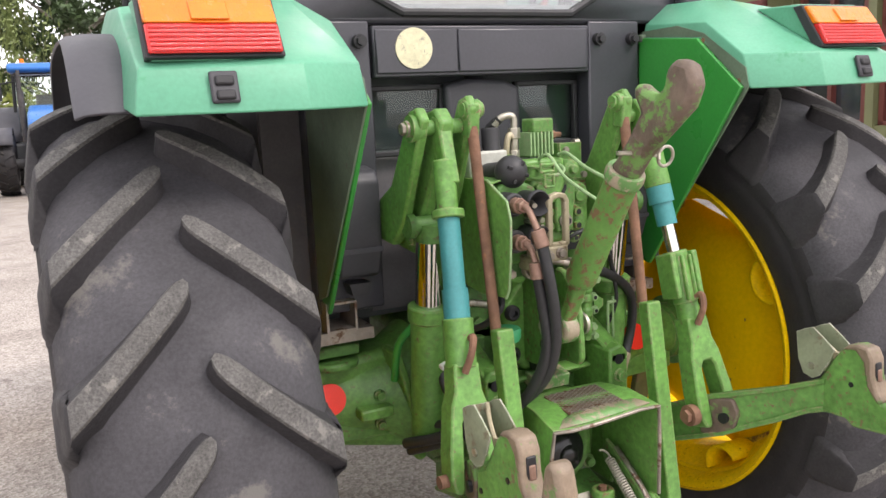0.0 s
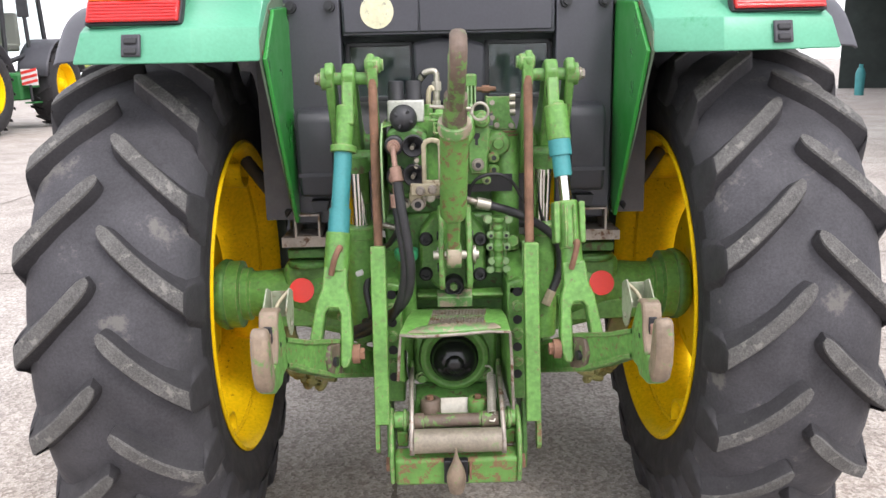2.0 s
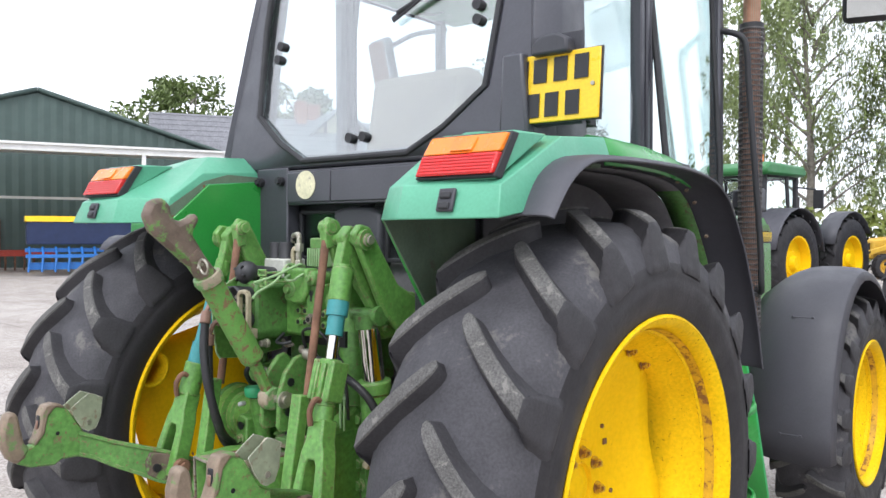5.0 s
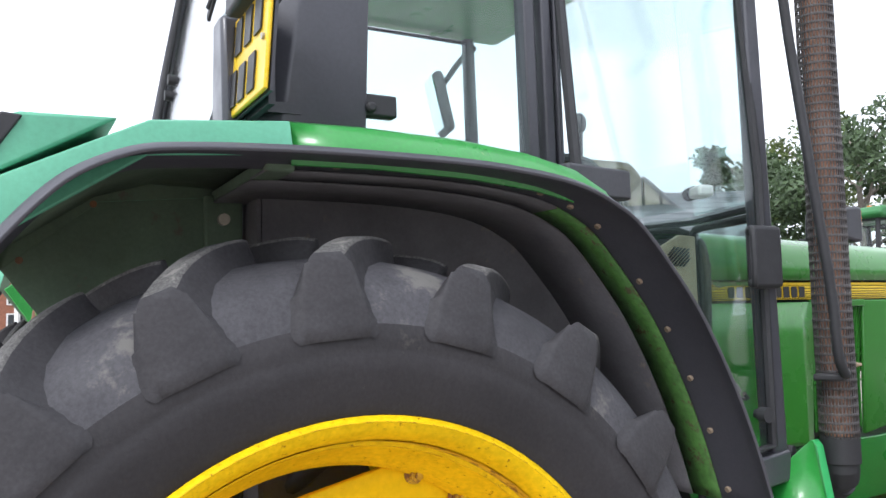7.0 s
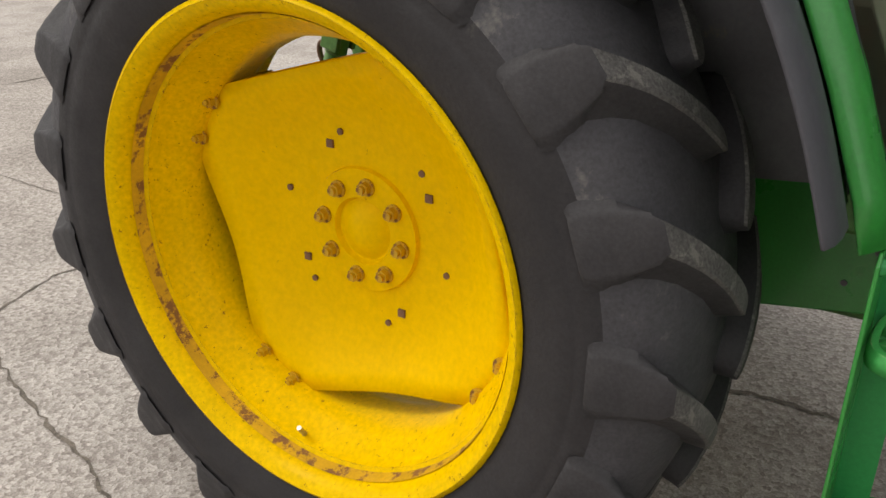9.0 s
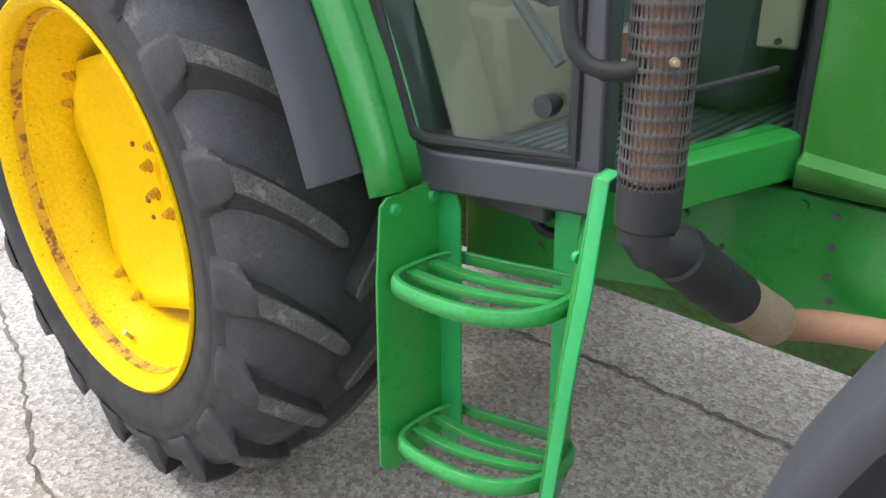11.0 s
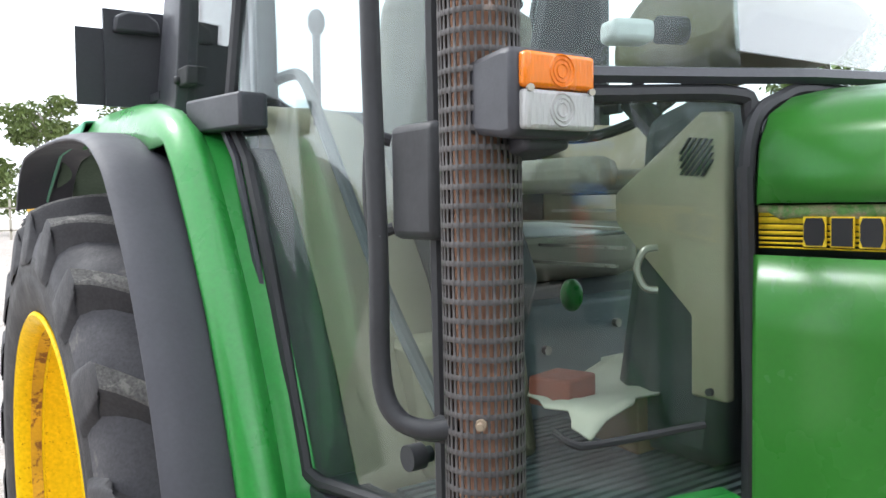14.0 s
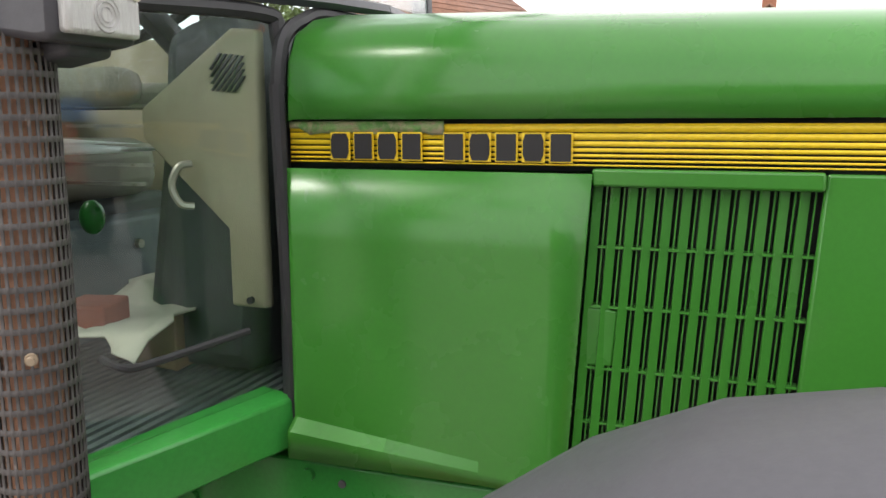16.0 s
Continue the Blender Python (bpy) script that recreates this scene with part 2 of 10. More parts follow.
M_DULLBLACK = material("dull_black_plastic", (0.030, 0.030, 0.033), 0.48, vary=0.2, scale=9, wear=(0.10, 0.095, 0.085), wear_amount=0.2, wear_scale=40, bump=0.04, bump_scale=150)
M_CAPGREEN = material("bluish_green_plastic", (0.045, 0.36, 0.15), 0.45, vary=0.12, scale=9, bump=0.04, bump_scale=90)
M_RUST = material("brown_rust", (0.20, 0.105, 0.065), 0.85, vary=0.35, scale=14, wear=(0.30, 0.14, 0.07), wear_amount=0.4, wear_scale=12, bump=0.25, bump_scale=90)
M_STEEL = material("worn_bare_steel", (0.34, 0.30, 0.26), 0.45, 0.7, vary=0.3, scale=12, wear=(0.19, 0.11, 0.07), wear_amount=0.55, wear_scale=20, bump=0.15)
M_CHROME = material("polished_chrome_rod", (0.72, 0.70, 0.66), 0.10, 1.0, vary=0.05, wear=(0.35, 0.28, 0.2), wear_amount=0.1, wear_scale=9, bump=0.0, rough_vary=0.04)
M_ZINC = material("dull_zinc", (0.46, 0.43, 0.36), 0.4, 0.75, vary=0.2, scale=20, wear=(0.18, 0.14, 0.09), wear_amount=0.4, wear_scale=30)
M_BLUE = material("turquoise_paint", (0.050, 0.265, 0.275), 0.48, vary=0.15, scale=5, wear=(0.10, 0.24, 0.12), wear_amount=0.25, wear_scale=30, bump=0.06)
M_HOSE = material("black_hydraulic_hose", (0.022, 0.022, 0.024), 0.5, vary=0.2, scale=20, bump=0.06, bump_scale=300)
M_BALL = material("glossy_black_cap", (0.012, 0.012, 0.013), 0.22, vary=0.15, bump=0.0)
M_RED_DOT = material("red_reflector", (0.85, 0.035, 0.015), 0.35, vary=0.05, fine=0.08, fine_scale=300, bump=0.02)
M_REDLENS = material("red_lamp_lens", (0.58, 0.014, 0.012), 0.2, vary=0.08, fine=0.12, fine_scale=90, bump=0.25, bump_scale=40, coat=0.2, stretch=(0.3, 0.3, 6))
M_AMBER = material("amber_lamp_lens", (0.80, 0.20, 0.004), 0.2, vary=0.12, fine=0.12, fine_scale=90, bump=0.2, bump_scale=40, coat=0.2, stretch=(4, 4, 0.6))
M_CLEAR = material("clear_ribbed_lens", (0.46, 0.46, 0.45), 0.16, vary=0.1, fine=0.1, bump=0.5, bump_scale=90, coat=0.8, stretch=(3, 3, 0.4))
M_STICKER = material("cream_round_sticker", (0.66, 0.62, 0.42), 0.6, vary=0.12, scale=30, wear=(0.35, 0.33, 0.26), wear_amount=0.4, wear_scale=70)
M_PLATE = material("yellow_number_plate", (0.80, 0.52, 0.015), 0.35, vary=0.05, wear=(0.45, 0.33, 0.1), wear_amount=0.08, wear_scale=40)
# Also covers solid bores, slots and gaps in place of the shade inside them.
M_INK = material("black_print_and_hole_fill", (0.012, 0.012, 0.014), 0.45, vary=0.05, bump=0)
M_STRIPE_Y = material("yellow_decal", (0.80, 0.56, 0.02), 0.4, vary=0.06, bump=0)
M_WHITE = material("white_paint", (0.74, 0.74, 0.72), 0.5, vary=0.08, wear=(0.4, 0.36, 0.3), wear_amount=0.15, wear_scale=9)
M_BEIGE = material("beige_cab_trim", (0.29, 0.255, 0.17), 0.65, vary=0.1, wear=(0.20, 0.175, 0.125), wear_amount=0.2, wear_scale=5, fine=0.1, bump=0.08, bump_scale=250)
M_CARD = material("brown_cardboard", (0.30, 0.20, 0.11), 0.85, vary=0.15, scale=8)
M_REDCARD = material("dull_red_cardboard", (0.30, 0.085, 0.055), 0.8, vary=0.12, scale=8)
M_SEAT = material("grey_brown_seat_cloth", (0.27, 0.25, 0.20), 0.9, vary=0.2, fine=0.3, fine_scale=300, bump=0.2, bump_scale=300)
M_MAT = material("ribbed_rubber_mat", (0.12, 0.135, 0.135), 0.7, vary=0.3, scale=8, wear=(0.13, 0.12, 0.11), wear_amount=0.3)
M_PAPER = material("crumpled_paper_bag", (0.62, 0.58, 0.46), 0.8, vary=0.1, scale=10, bump=0.2, bump_scale=20)
M_DASH = material("dark_grey_console", (0.065, 0.072, 0.074), 0.6, vary=0.2, bump=0.05, bump_scale=300)
M_PANEL = material("blue_grey_cab_panel", (0.11, 0.135, 0.14), 0.6, vary=0.15, scale=6, wear=(0.2, 0.2, 0.19), wear_amount=0.15, wear_scale=20, bump=0.05, bump_scale=200)
M_MUFFLER = material("sooty_black_mesh", (0.075, 0.068, 0.067), 0.6, 0.1, vary=0.25, scale=9, wear=(0.22, 0.18, 0.16), wear_amount=0.28, wear_scale=26, bump=0.1)
M_PIPE_RUST = material("hot_rusted_pipe", (0.38, 0.20, 0.125), 0.8, vary=0.3, scale=7, wear=(0.46, 0.31, 0.22), wear_amount=0.4, wear_scale=9, bump=0.1)
M_PIPE_TAN = material("scaled_tan_pipe", (0.30, 0.23, 0.16), 0.8, vary=0.25, scale=8, wear=(0.10, 0.08, 0.07), wear_amount=0.3, wear_scale=9, bump=0.15)
M_GLASS = glass_material("cab_glass", (0.875, 0.93, 0.92), base=0.035)
M_GLASS_CLEAR = glass_material("rear_glass", (0.93, 0.96, 0.96), 0.12, base=0.20)
M_MIRROR = material("mirror_glass", (0.7, 0.75, 0.76), 0.05, 1.0, vary=0.0, fine=0.0, bump=0, rough_vary=0.02)


# ---- mesh helpers ----
def B():
    return bmesh.new()


def box(bm, c, s, rot=(0, 0, 0)):
    m = pose(*c, *rot) @ Matrix.Diagonal((*s, 1))
    bmesh.ops.create_cube(bm, size=1.0, matrix=m)


def cyl(bm, p0, p1, r0, r1=None, n=16):
    p0, p1 = Vector(p0), Vector(p1)
    d = p1 - p0
    q = d.to_track_quat("Z", "Y").to_matrix().to_4x4()
    m = Matrix.Translation((p0 + p1) / 2) @ q
    bmesh.ops.create_cone(bm, cap_ends=True, segments=n, radius1=r0, radius2=r0 if r1 is None else r1, depth=d.length, matrix=m)


def ball(bm, c, r, s=(1, 1, 1), u=16, v=10):
    bmesh.ops.create_uvsphere(bm, u_segments=u, v_segments=v, radius=r, matrix=Matrix.Translation(c) @ Matrix.Diagonal((*s, 1)))


def spline(pts, k=5):
    p = [Vector(q) for q in pts]
    if len(p) < 3:
        return p
    out = []
    e = [p[0] * 2 - p[1]] + p + [p[-1] * 2 - p[-2]]
    for i in range(1, len(e) - 2):
        a, b, c, d = e[i - 1:i + 3]
        for j in range(k):
            t = j / k
            out.append(0.5 * ((2 * b) + (c - a) * t + (2 * a - 5 * b + 4 * c - d) * t * t + (3 * b - a - 3 * c + d) * t ** 3))
    out.append(p[-1])
    return out


def tube(bm, pts, r, n=10, k=5, smooth=True):
    p = spline(pts, k) if smooth else [Vector(q) for q in pts]
    rings = []
    up = None
    for i, q in enumerate(p):
        d = (p[min(i + 1, len(p) - 1)] - p[max(i - 1, 0)]).normalized()
        if up is None:
            up = d.orthogonal().normalized()
        else:
            up = (up - d * up.dot(d)).normalized()
        s = d.cross(up)
        rr = r[min(i, len(r) - 1)] if isinstance(r, (list, tuple)) else r
        rings.append([bm.verts.new(q + (up * math.cos(a) + s * math.sin(a)) * rr) for a in [2 * math.pi * j / n for j in range(n)]])
    for a, b in zip(rings, rings[1:]):
        for j in range(n):
            bm.faces.new((a[j], a[(j + 1) % n], b[(j + 1) % n], b[j]))
    bm.faces.new(rings[0][::-1])
    bm.faces.new(rings[-1])


def prism(bm, poly, axis, a, b):
    def at(u, v, w):
        return {"x": (w, u, v), "y": (u, w, v), "z": (u, v, w)}[axis]
    lo = [bm.verts.new(at(u, v, a)) for u, v in poly]
    hi = [bm.verts.new(at(u, v, b)) for u, v in poly]
    n = len(poly)
    bm.faces.new(lo[::-1])
    bm.faces.new(hi)
    for i in range(n):
        bm.faces.new((lo[i], lo[(i + 1) % n], hi[(i + 1) % n], hi[i]))


def lathe(bm, prof, c, n=48, axis="x", closed=False):
    """Turns a profile of (along, radius) round the axis through c."""
    rings = []
    for i in range(n):
        a = 2 * math.pi * i / n
        ca, sa = math.cos(a), math.sin(a)
        ring = []
        for u, r in prof:
            o = {"x": (u, r * ca, r * sa), "y": (r * sa, u, r * ca), "z": (r * ca, r * sa, u)}[axis]
            ring.append(bm.verts.new((c[0] + o[0], c[1] + o[1], c[2] + o[2])))
        rings.append(ring)
    m = len(prof)
    for i in range(n):
        a, b = rings[i], rings[(i + 1) % n]
        for j in range(m if closed else m - 1):
            k = (j + 1) % m
            bm.faces.new((a[j], a[k], b[k], b[j]))
    if not closed:
        for j in (0, m - 1):
            if prof[j][1] < 1e-6:
                bmesh.ops.remove_doubles(bm, verts=[r[j] for r in rings], dist=1e-5)


def sheet(bm, rows):
    g = [[bm.verts.new(p) for p in r] for r in rows]
    for a, b in zip(g, g[1:]):
        for j in range(len(a) - 1):
            bm.faces.new((a[j], a[j + 1], b[j + 1], b[j]))


def polys(bm, verts, faces):
    v = [bm.verts.new(p) for p in verts]
    for f in faces:
        bm.faces.new([v[i] for i in f])


def to_mesh(name, bm, mat, smooth=40):
    bmesh.ops.recalc_face_normals(bm, faces=bm.faces[:])
    me = bpy.data.meshes.new(name)
    bm.to_mesh(me)
    bm.free()
    me.materials.append(mat)
    if smooth:
        me.polygons.foreach_set("use_smooth", [True] * len(me.polygons))
        me.set_sharp_from_angle(angle=radians(smooth))
    return me


def part(name, bm, mat, parent, label="", bevel=0.0, thick=0.0, smooth=40, off=0.0):
    ob = new(name, to_mesh(name, bm, mat, smooth))
    if parent is not None:
        ob.parent = parent
    if label:
        tagged(ob, label)
    if thick:
        md = ob.modifiers.new("solid", "SOLIDIFY")
        md.thickness, md.offset = thick, off
    if bevel:
        md = ob.modifiers.new("bevel", "BEVEL")
        md.width, md.segments, md.limit_method, md.angle_limit = bevel, 2, "ANGLE", radians(35)
    return ob


def shared(name, me, parent, m):
    ob = new(name, me)
    ob.parent = parent
    ob.matrix_basis = m
    return ob


def thing(name, label, category, group="", m=None):
    ob = new(name)
    tagged(ob, label, category, group)
    if m is not None:
        ob.matrix_world = m
    return ob


def writing(text, mat, parent, m, size, thick=0.002, name="lettering"):
    cu = bpy.data.curves.new(name, "FONT")
    cu.body, cu.size, cu.extrude, cu.align_x, cu.align_y = text, size, thick, "CENTER", "CENTER"
    cu.materials.append(mat)
    ob = new(name, cu)
    ob.parent = parent
    ob.matrix_basis = m
    return ob


# ---- the green tractor ----
HUB_Y, HUB_Z = -0.375, 0.789
tractor = thing("tractor", "green farm tractor with yellow wheels parked on concrete", "tractor")


def lug_mesh(name, side, w, r_crown, r_edge, h, turn, wide, rr):
    """One tread bar, from the middle of the tyre to its shoulder, about the wheel's axle."""
    bm = B()
    rc, re = r_crown - h, r_edge - h + 0.006
    body = [(0.0, rc), (w * 0.45, rc - 0.004), (w * 0.72, re + (rc - re) * 0.45), (w * 0.86, re - 0.002), (w * 0.955, re - 0.022), (w * 1.01, re - 0.048), (w * 1.075, rr + (re - rr) * 0.66), (w * 1.118, rr + (re - rr) * 0.585), (w * 1.13, rr)]

    def body_r(x):
        for (x0, r0), (x1, r1) in zip(body, body[1:]):
            if x <= x1:
                return r0 + (r1 - r0) * (x - x0) / (x1 - x0)
        return rr

    def body_x(r):
        for (x0, r0), (x1, r1) in zip(body, body[1:]):
            if r >= r1:
                return x0 + (x1 - x0) * (r - r0) / (r1 - r0)
        return w

    along = (0.0, 0.025, 0.065, 0.14, 0.27, 0.41, 0.55, 0.69, 0.84, 1.0)
    round_in = (0.34, 0.66, 0.88, 1, 1, 1, 1, 1, 1, 1)
    rows = []
    for u, tip in zip(along, round_in):
        x = 0.010 + (w - 0.010) * u
        a0 = radians(turn) * (u ** 0.86 - 1)
        r = r_crown - (r_crown - r_edge) * u ** 2.2 - 0.006 * (1 - tip)
        hw = wide * (0.56 + 0.06 * u + 0.16 * u ** 5) * tip
        base = wide * (0.86 + 0.30 * u + 0.85 * u ** 4) * (0.45 + 0.55 * tip)
        # the bar runs slanted, so its width is taken along the slant's normal
        sl = side * 0.62 * (1 - u ** 4)
        row = []
        for off, drop in ((-base, -1), (-hw * 1.16, 0.015), (-hw * 1.02, 0.005), (-hw * 0.82, 0), (hw * 0.82, 0), (hw * 1.02, 0.005), (hw * 1.16, 0.015), (base, -1)):
            xx = max(x - side * sl * off, 0.0)
            q = body_r(xx) - 0.008 if drop < 0 else r - drop
            aa = a0 + off * (0.78 + 0.22 * u ** 4) / r
            row.append((side * xx, q * math.cos(aa), q * math.sin(aa)))
        rows.append(row)
    # the bar's end face runs down the shoulder and fans out into the sidewall
    r_low = rr + (re - rr) * 0.585
    for t, pinch in ((0.08, 1), (0.22, 1), (0.40, 1), (0.60, 1), (0.80, 1), (0.93, 0.93), (1.0, 0.78)):
        r = r_edge - 0.004 + (r_low - r_edge) * t
        x = w * (1.012 + 0.106 * t) - (0.004 if t == 1 else 0)
        half = wide * (0.84 + 1.18 * t ** 0.6) * pinch
        row = []
        for off, kind in ((-half - wide * 0.5, 2), (-half * 1.0, 1.0), (-half * 0.92, 0.4), (-half * 0.76, 0), (half * 0.76, 0), (half * 0.92, 0.4), (half * 1.0, 1.0), (half + wide * 0.5, 2)):
            q = min(r, body_r(w * 0.97)) if kind == 2 else r
            xx = body_x(q) - 0.005 if kind == 2 else x - 0.004 * kind
            aa = off / r_edge
            row.append((side * xx, q * math.cos(aa), q * math.sin(aa)))
        rows.append(row)
    sheet(bm, rows)
    bm.verts.ensure_lookup_table()
    bm.faces.new([bm.verts[i] for i in range(8)])
    bm.faces.index_update()
    worn = [f.index for f in bm.faces if f.index < (len(along) - 1) * 7 and f.index % 7 in (2, 3, 4)]
    me = to_mesh(name, bm, M_FLANK, 50)
    me.materials.append(M_LUG)
    for i in worn:
        me.polygons[i].material_index = 1
    return me


def tyre_profile(w, rr, rc, re):
    half = [(0.0, rc), (w * 0.45, rc - 0.004), (w * 0.72, re + (rc - re) * 0.45), (w * 0.86, re - 0.002), (w * 0.955, re - 0.022), (w * 1.01, re - 0.048), (w * 1.050, rr + (re - rr) * 0.66), (w * 1.074, rr + (re - rr) * 0.585), (w * 1.082, rr + (re - rr) * 0.50), (w * 1.076, rr + (re - rr) * 0.46), (w * 1.081, rr + (re - rr) * 0.45),
            (w * 1.070, rr + (re - rr) * 0.32), (w * 1.03, rr + 0.035), (w * 0.99, rr + 0.010), (w * 0.92, rr - 0.02)]
    return [(-x, r) for x, r in half[:0:-1]] + half


def wheel(kind, s, c, w, rr, rc, re, h, n, wide, turn, phase_out, phase_in, lug_meshes, disc_x, bolt_r, label, valve):
    """c: the tyre's middle; s: +1 when its outer face looks to +x."""
    cx, cy, cz = c
    # dished disc, square with cut corners
    bm = B()
    segs, rings = 96, (0.0, 0.13, 0.25, 0.5, 0.7, 0.88, 1.0)
    grid = []
    for i in range(segs):
        a = 2 * math.pi * i / segs
        q = (a - radians(60) + math.pi / 4) % (math.pi / 2) - math.pi / 4
        rim_r = bolt_r * 1.06
        reach = min(rim_r, rim_r * math.cos(radians(10)) * math.cos(radians(35)) / math.cos(abs(abs(q) - math.pi / 4)) * 1.0 + 0.0) if abs(q) > radians(10) else rim_r
        col = []
        for k in rings:
            r = reach * k
            t = max(0.0, min(1.0, (r / bolt_r - 0.55) / 0.42))
            x = disc_x + 0.078 * t * t * (3 - 2 * t) * (rr / 0.505)
            col.append(bm.verts.new((cx + s * (x - 0), cy + r * math.cos(a), cz + r * math.sin(a))))
        grid.append(col)
    for i in range(segs):
        a, b = grid[i], grid[(i + 1) % segs]
        for j in range(len(rings) - 1):
            if j == 0:
                bm.faces.new((a[0], a[1], b[1]))
            else:
                bm.faces.new((a[j], a[j + 1], b[j + 1], b[j]))
    bmesh.ops.remove_doubles(bm, verts=[g[0] for g in grid], dist=1e-5)
    hub = part(kind, bm, M_YELLOW, tractor, label, thick=0.012)
    k = rr / 0.505
    # rim
    rw = w * 0.985
    bm = B()
    half = [(rw, rr + 0.004), (rw + 0.005, rr - 0.003), (rw, rr - 0.011), (rw - 0.008, rr - 0.020), (rw - 0.03, rr - 0.030), (rw - 0.062, rr - 0.034), (rw - 0.068, rr - 0.045),
            (rw - 0.085, rr - 0.048), (rw * 0.35, rr - 0.075), (rw * 0.2, rr - 0.088)]
    prof = [(x, r) for x, r in half] + [(-x, r) for x, r in half[::-1]]
    lathe(bm, prof, (cx, cy, cz), 96)
    part("rim", bm, M_YELLOW_SPECK, hub, thick=0.008, off=0)
    # rusted bead groove
    bm = B()
    lathe(bm, [(s * (rw - 0.031), rr - 0.0362), (s * (rw - 0.060), rr - 0.0402)], (cx, cy, cz), 96)
    part("bead_groove", bm, M_YELLOW_RUST, hub, "rusty groove inside the yellow rim")
    # tyre
    bm = B()
    lathe(bm, tyre_profile(w, rr, rc, re), (cx, cy, cz), 120)
    tyre = part("tyre", bm, M_TYRE, hub, "weathered black rubber tractor tyre", smooth=60)
    tyre.data.materials.append(M_TREAD)
    for f in tyre.data.polygons:
        if abs(f.center.x - cx) < w * 1.05 and math.hypot(f.center.y - cy, f.center.z - cz) > rr + (re - rr) * 0.62:
            f.material_index = 1
    step = 360 / n
    for side, phase in ((1, phase_out if s > 0 else phase_in), (-1, phase_in if s > 0 else phase_out)):
        for i in range(n):
            shared("tread_lug", lug_meshes[side], hub, pose(cx, cy, cz) @ Matrix.Rotation(radians(phase + i * step), 4, "X"))
    # hub boss, cap and bolts
    bm = B()
    x0 = disc_x
    lathe(bm, [(s * (x0 + 0.004), 0.140 * k), (s * (x0 + 0.016), 0.136 * k), (s * (x0 + 0.018), 0.075 * k), (s * (x0 + 0.004), 0.068 * k), (s * (x0 + 0.012), 0.055 * k), (s * (x0 + 0.026), 0.03 * k), (s * (x0 + 0.03), 0.0)], (cx, cy, cz), 40)
    part("hub_boss", bm, M_YELLOW, hub)
    bolt = B()
    cyl(bolt, (s * 0.0, 0, 0), (s * 0.006, 0, 0), 0.019 * k, n=16)
    cyl(bolt, (s * 0.006, 0, 0), (s * 0.020, 0, 0), 0.0145 * k, n=6)
    cyl(bolt, (s * 0.02, 0, 0), (s * 0.028, 0, 0), 0.009 * k, n=10)
    bolt_me = to_mesh("wheel_bolt", bolt, M_YELLOW_RUST, 30)
    for i in range(8):
        a = radians(35 + 45 * i)
        shared("wheel_bolt", bolt_me, hub, pose(cx + s * (x0 + 0.016), cy + 0.103 * k * math.cos(a), cz + 0.103 * k * math.sin(a)))
    nut = B()
    cyl(nut, (0, 0, 0), (s * 0.005, 0, 0), 0.018 * k, n=16)
    cyl(nut, (s * 0.005, 0, 0), (s * 0.018, 0, 0), 0.0125 * k, n=6)
    cyl(nut, (s * 0.018, 0, 0), (s * 0.025, 0, 0), 0.007 * k, n=8)
    nut_me = to_mesh("clamp_bolt", nut, M_YELLOW_RUST, 30)
    # brackets welded to the rim carry the disc's four corners
    for i in range(4):
        mid = radians(60 + 90 * i)
        bm = B()
        rows = []
        for da in (-13, -10, -5, 0, 5, 10, 13):
            a = mid + radians(da)
            r_in = (bolt_r - 0.022) if abs(da) < 12 else bolt_r + 0.0
            rows.append([(cx + s * (disc_x + 0.066 * k), cy + r * math.cos(a), cz + r * math.sin(a)) for r in (r_in, rr - 0.05)])
        sheet(bm, rows)
        part("rim_bracket", bm, M_YELLOW_RUST, hub, thick=0.014)
        for da in (-6.8, 6.8):
            a = mid + radians(da)
            shared("clamp_bolt", nut_me, hub, pose(cx + s * (disc_x + 0.088 * k), cy + bolt_r * math.cos(a), cz + bolt_r * math.sin(a)))
        bm = B()
        rows = []
        for x in (disc_x - 0.004, disc_x - 0.11 * k):
            rows.append([(cx + s * x, cy + (rr - 0.060 - 0.055 * k * math.sin(v)) * math.cos(mid) - 0.062 * k * math.cos(v) * math.sin(mid), cz + (rr - 0.060 - 0.055 * k * math.sin(v)) * math.sin(mid) + 0.062 * k * math.cos(v) * math.cos(mid)) for v in [math.pi * j / 10 for j in range(11)]])
        sheet(bm, rows)
        part("rim_lug", bm, M_YELLOW_SPECK, hub, "arched steel lug welded inside the rim", thick=0.010)
    # brown plugs set proud of the disc in place of its holes
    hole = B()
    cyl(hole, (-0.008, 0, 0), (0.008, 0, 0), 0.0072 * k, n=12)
    hole_plug_me = to_mesh("disc_hole", hole, M_RUST, 30)
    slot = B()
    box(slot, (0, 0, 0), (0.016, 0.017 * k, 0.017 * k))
    slot_plug_me = to_mesh("disc_slot", slot, M_RUST, 0)
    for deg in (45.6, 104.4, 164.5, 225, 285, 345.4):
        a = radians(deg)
        shared("disc_hole", hole_plug_me, hub, pose(cx + s * (disc_x + 0.004), cy + 0.213 * k * math.cos(a), cz + 0.213 * k * math.sin(a)))
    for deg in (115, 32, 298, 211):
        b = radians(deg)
        shared("disc_slot", slot_plug_me, hub, pose(cx + s * (disc_x + 0.004), cy + 0.195 * k * math.cos(b), cz + 0.195 * k * math.sin(b)))
    if valve:
        bm = B()
        a = radians(valve)
        p = Vector((cx + s * 0.12, cy + (rr - 0.055) * math.cos(a), cz + (rr - 0.055) * math.sin(a)))
        cyl(bm, p, p + Vector((s * 0.02, -0.03 * math.cos(a), -0.03 * math.sin(a))), 0.006, n=8)
        part("valve", bm, M_ZINC, hub)
    return hub


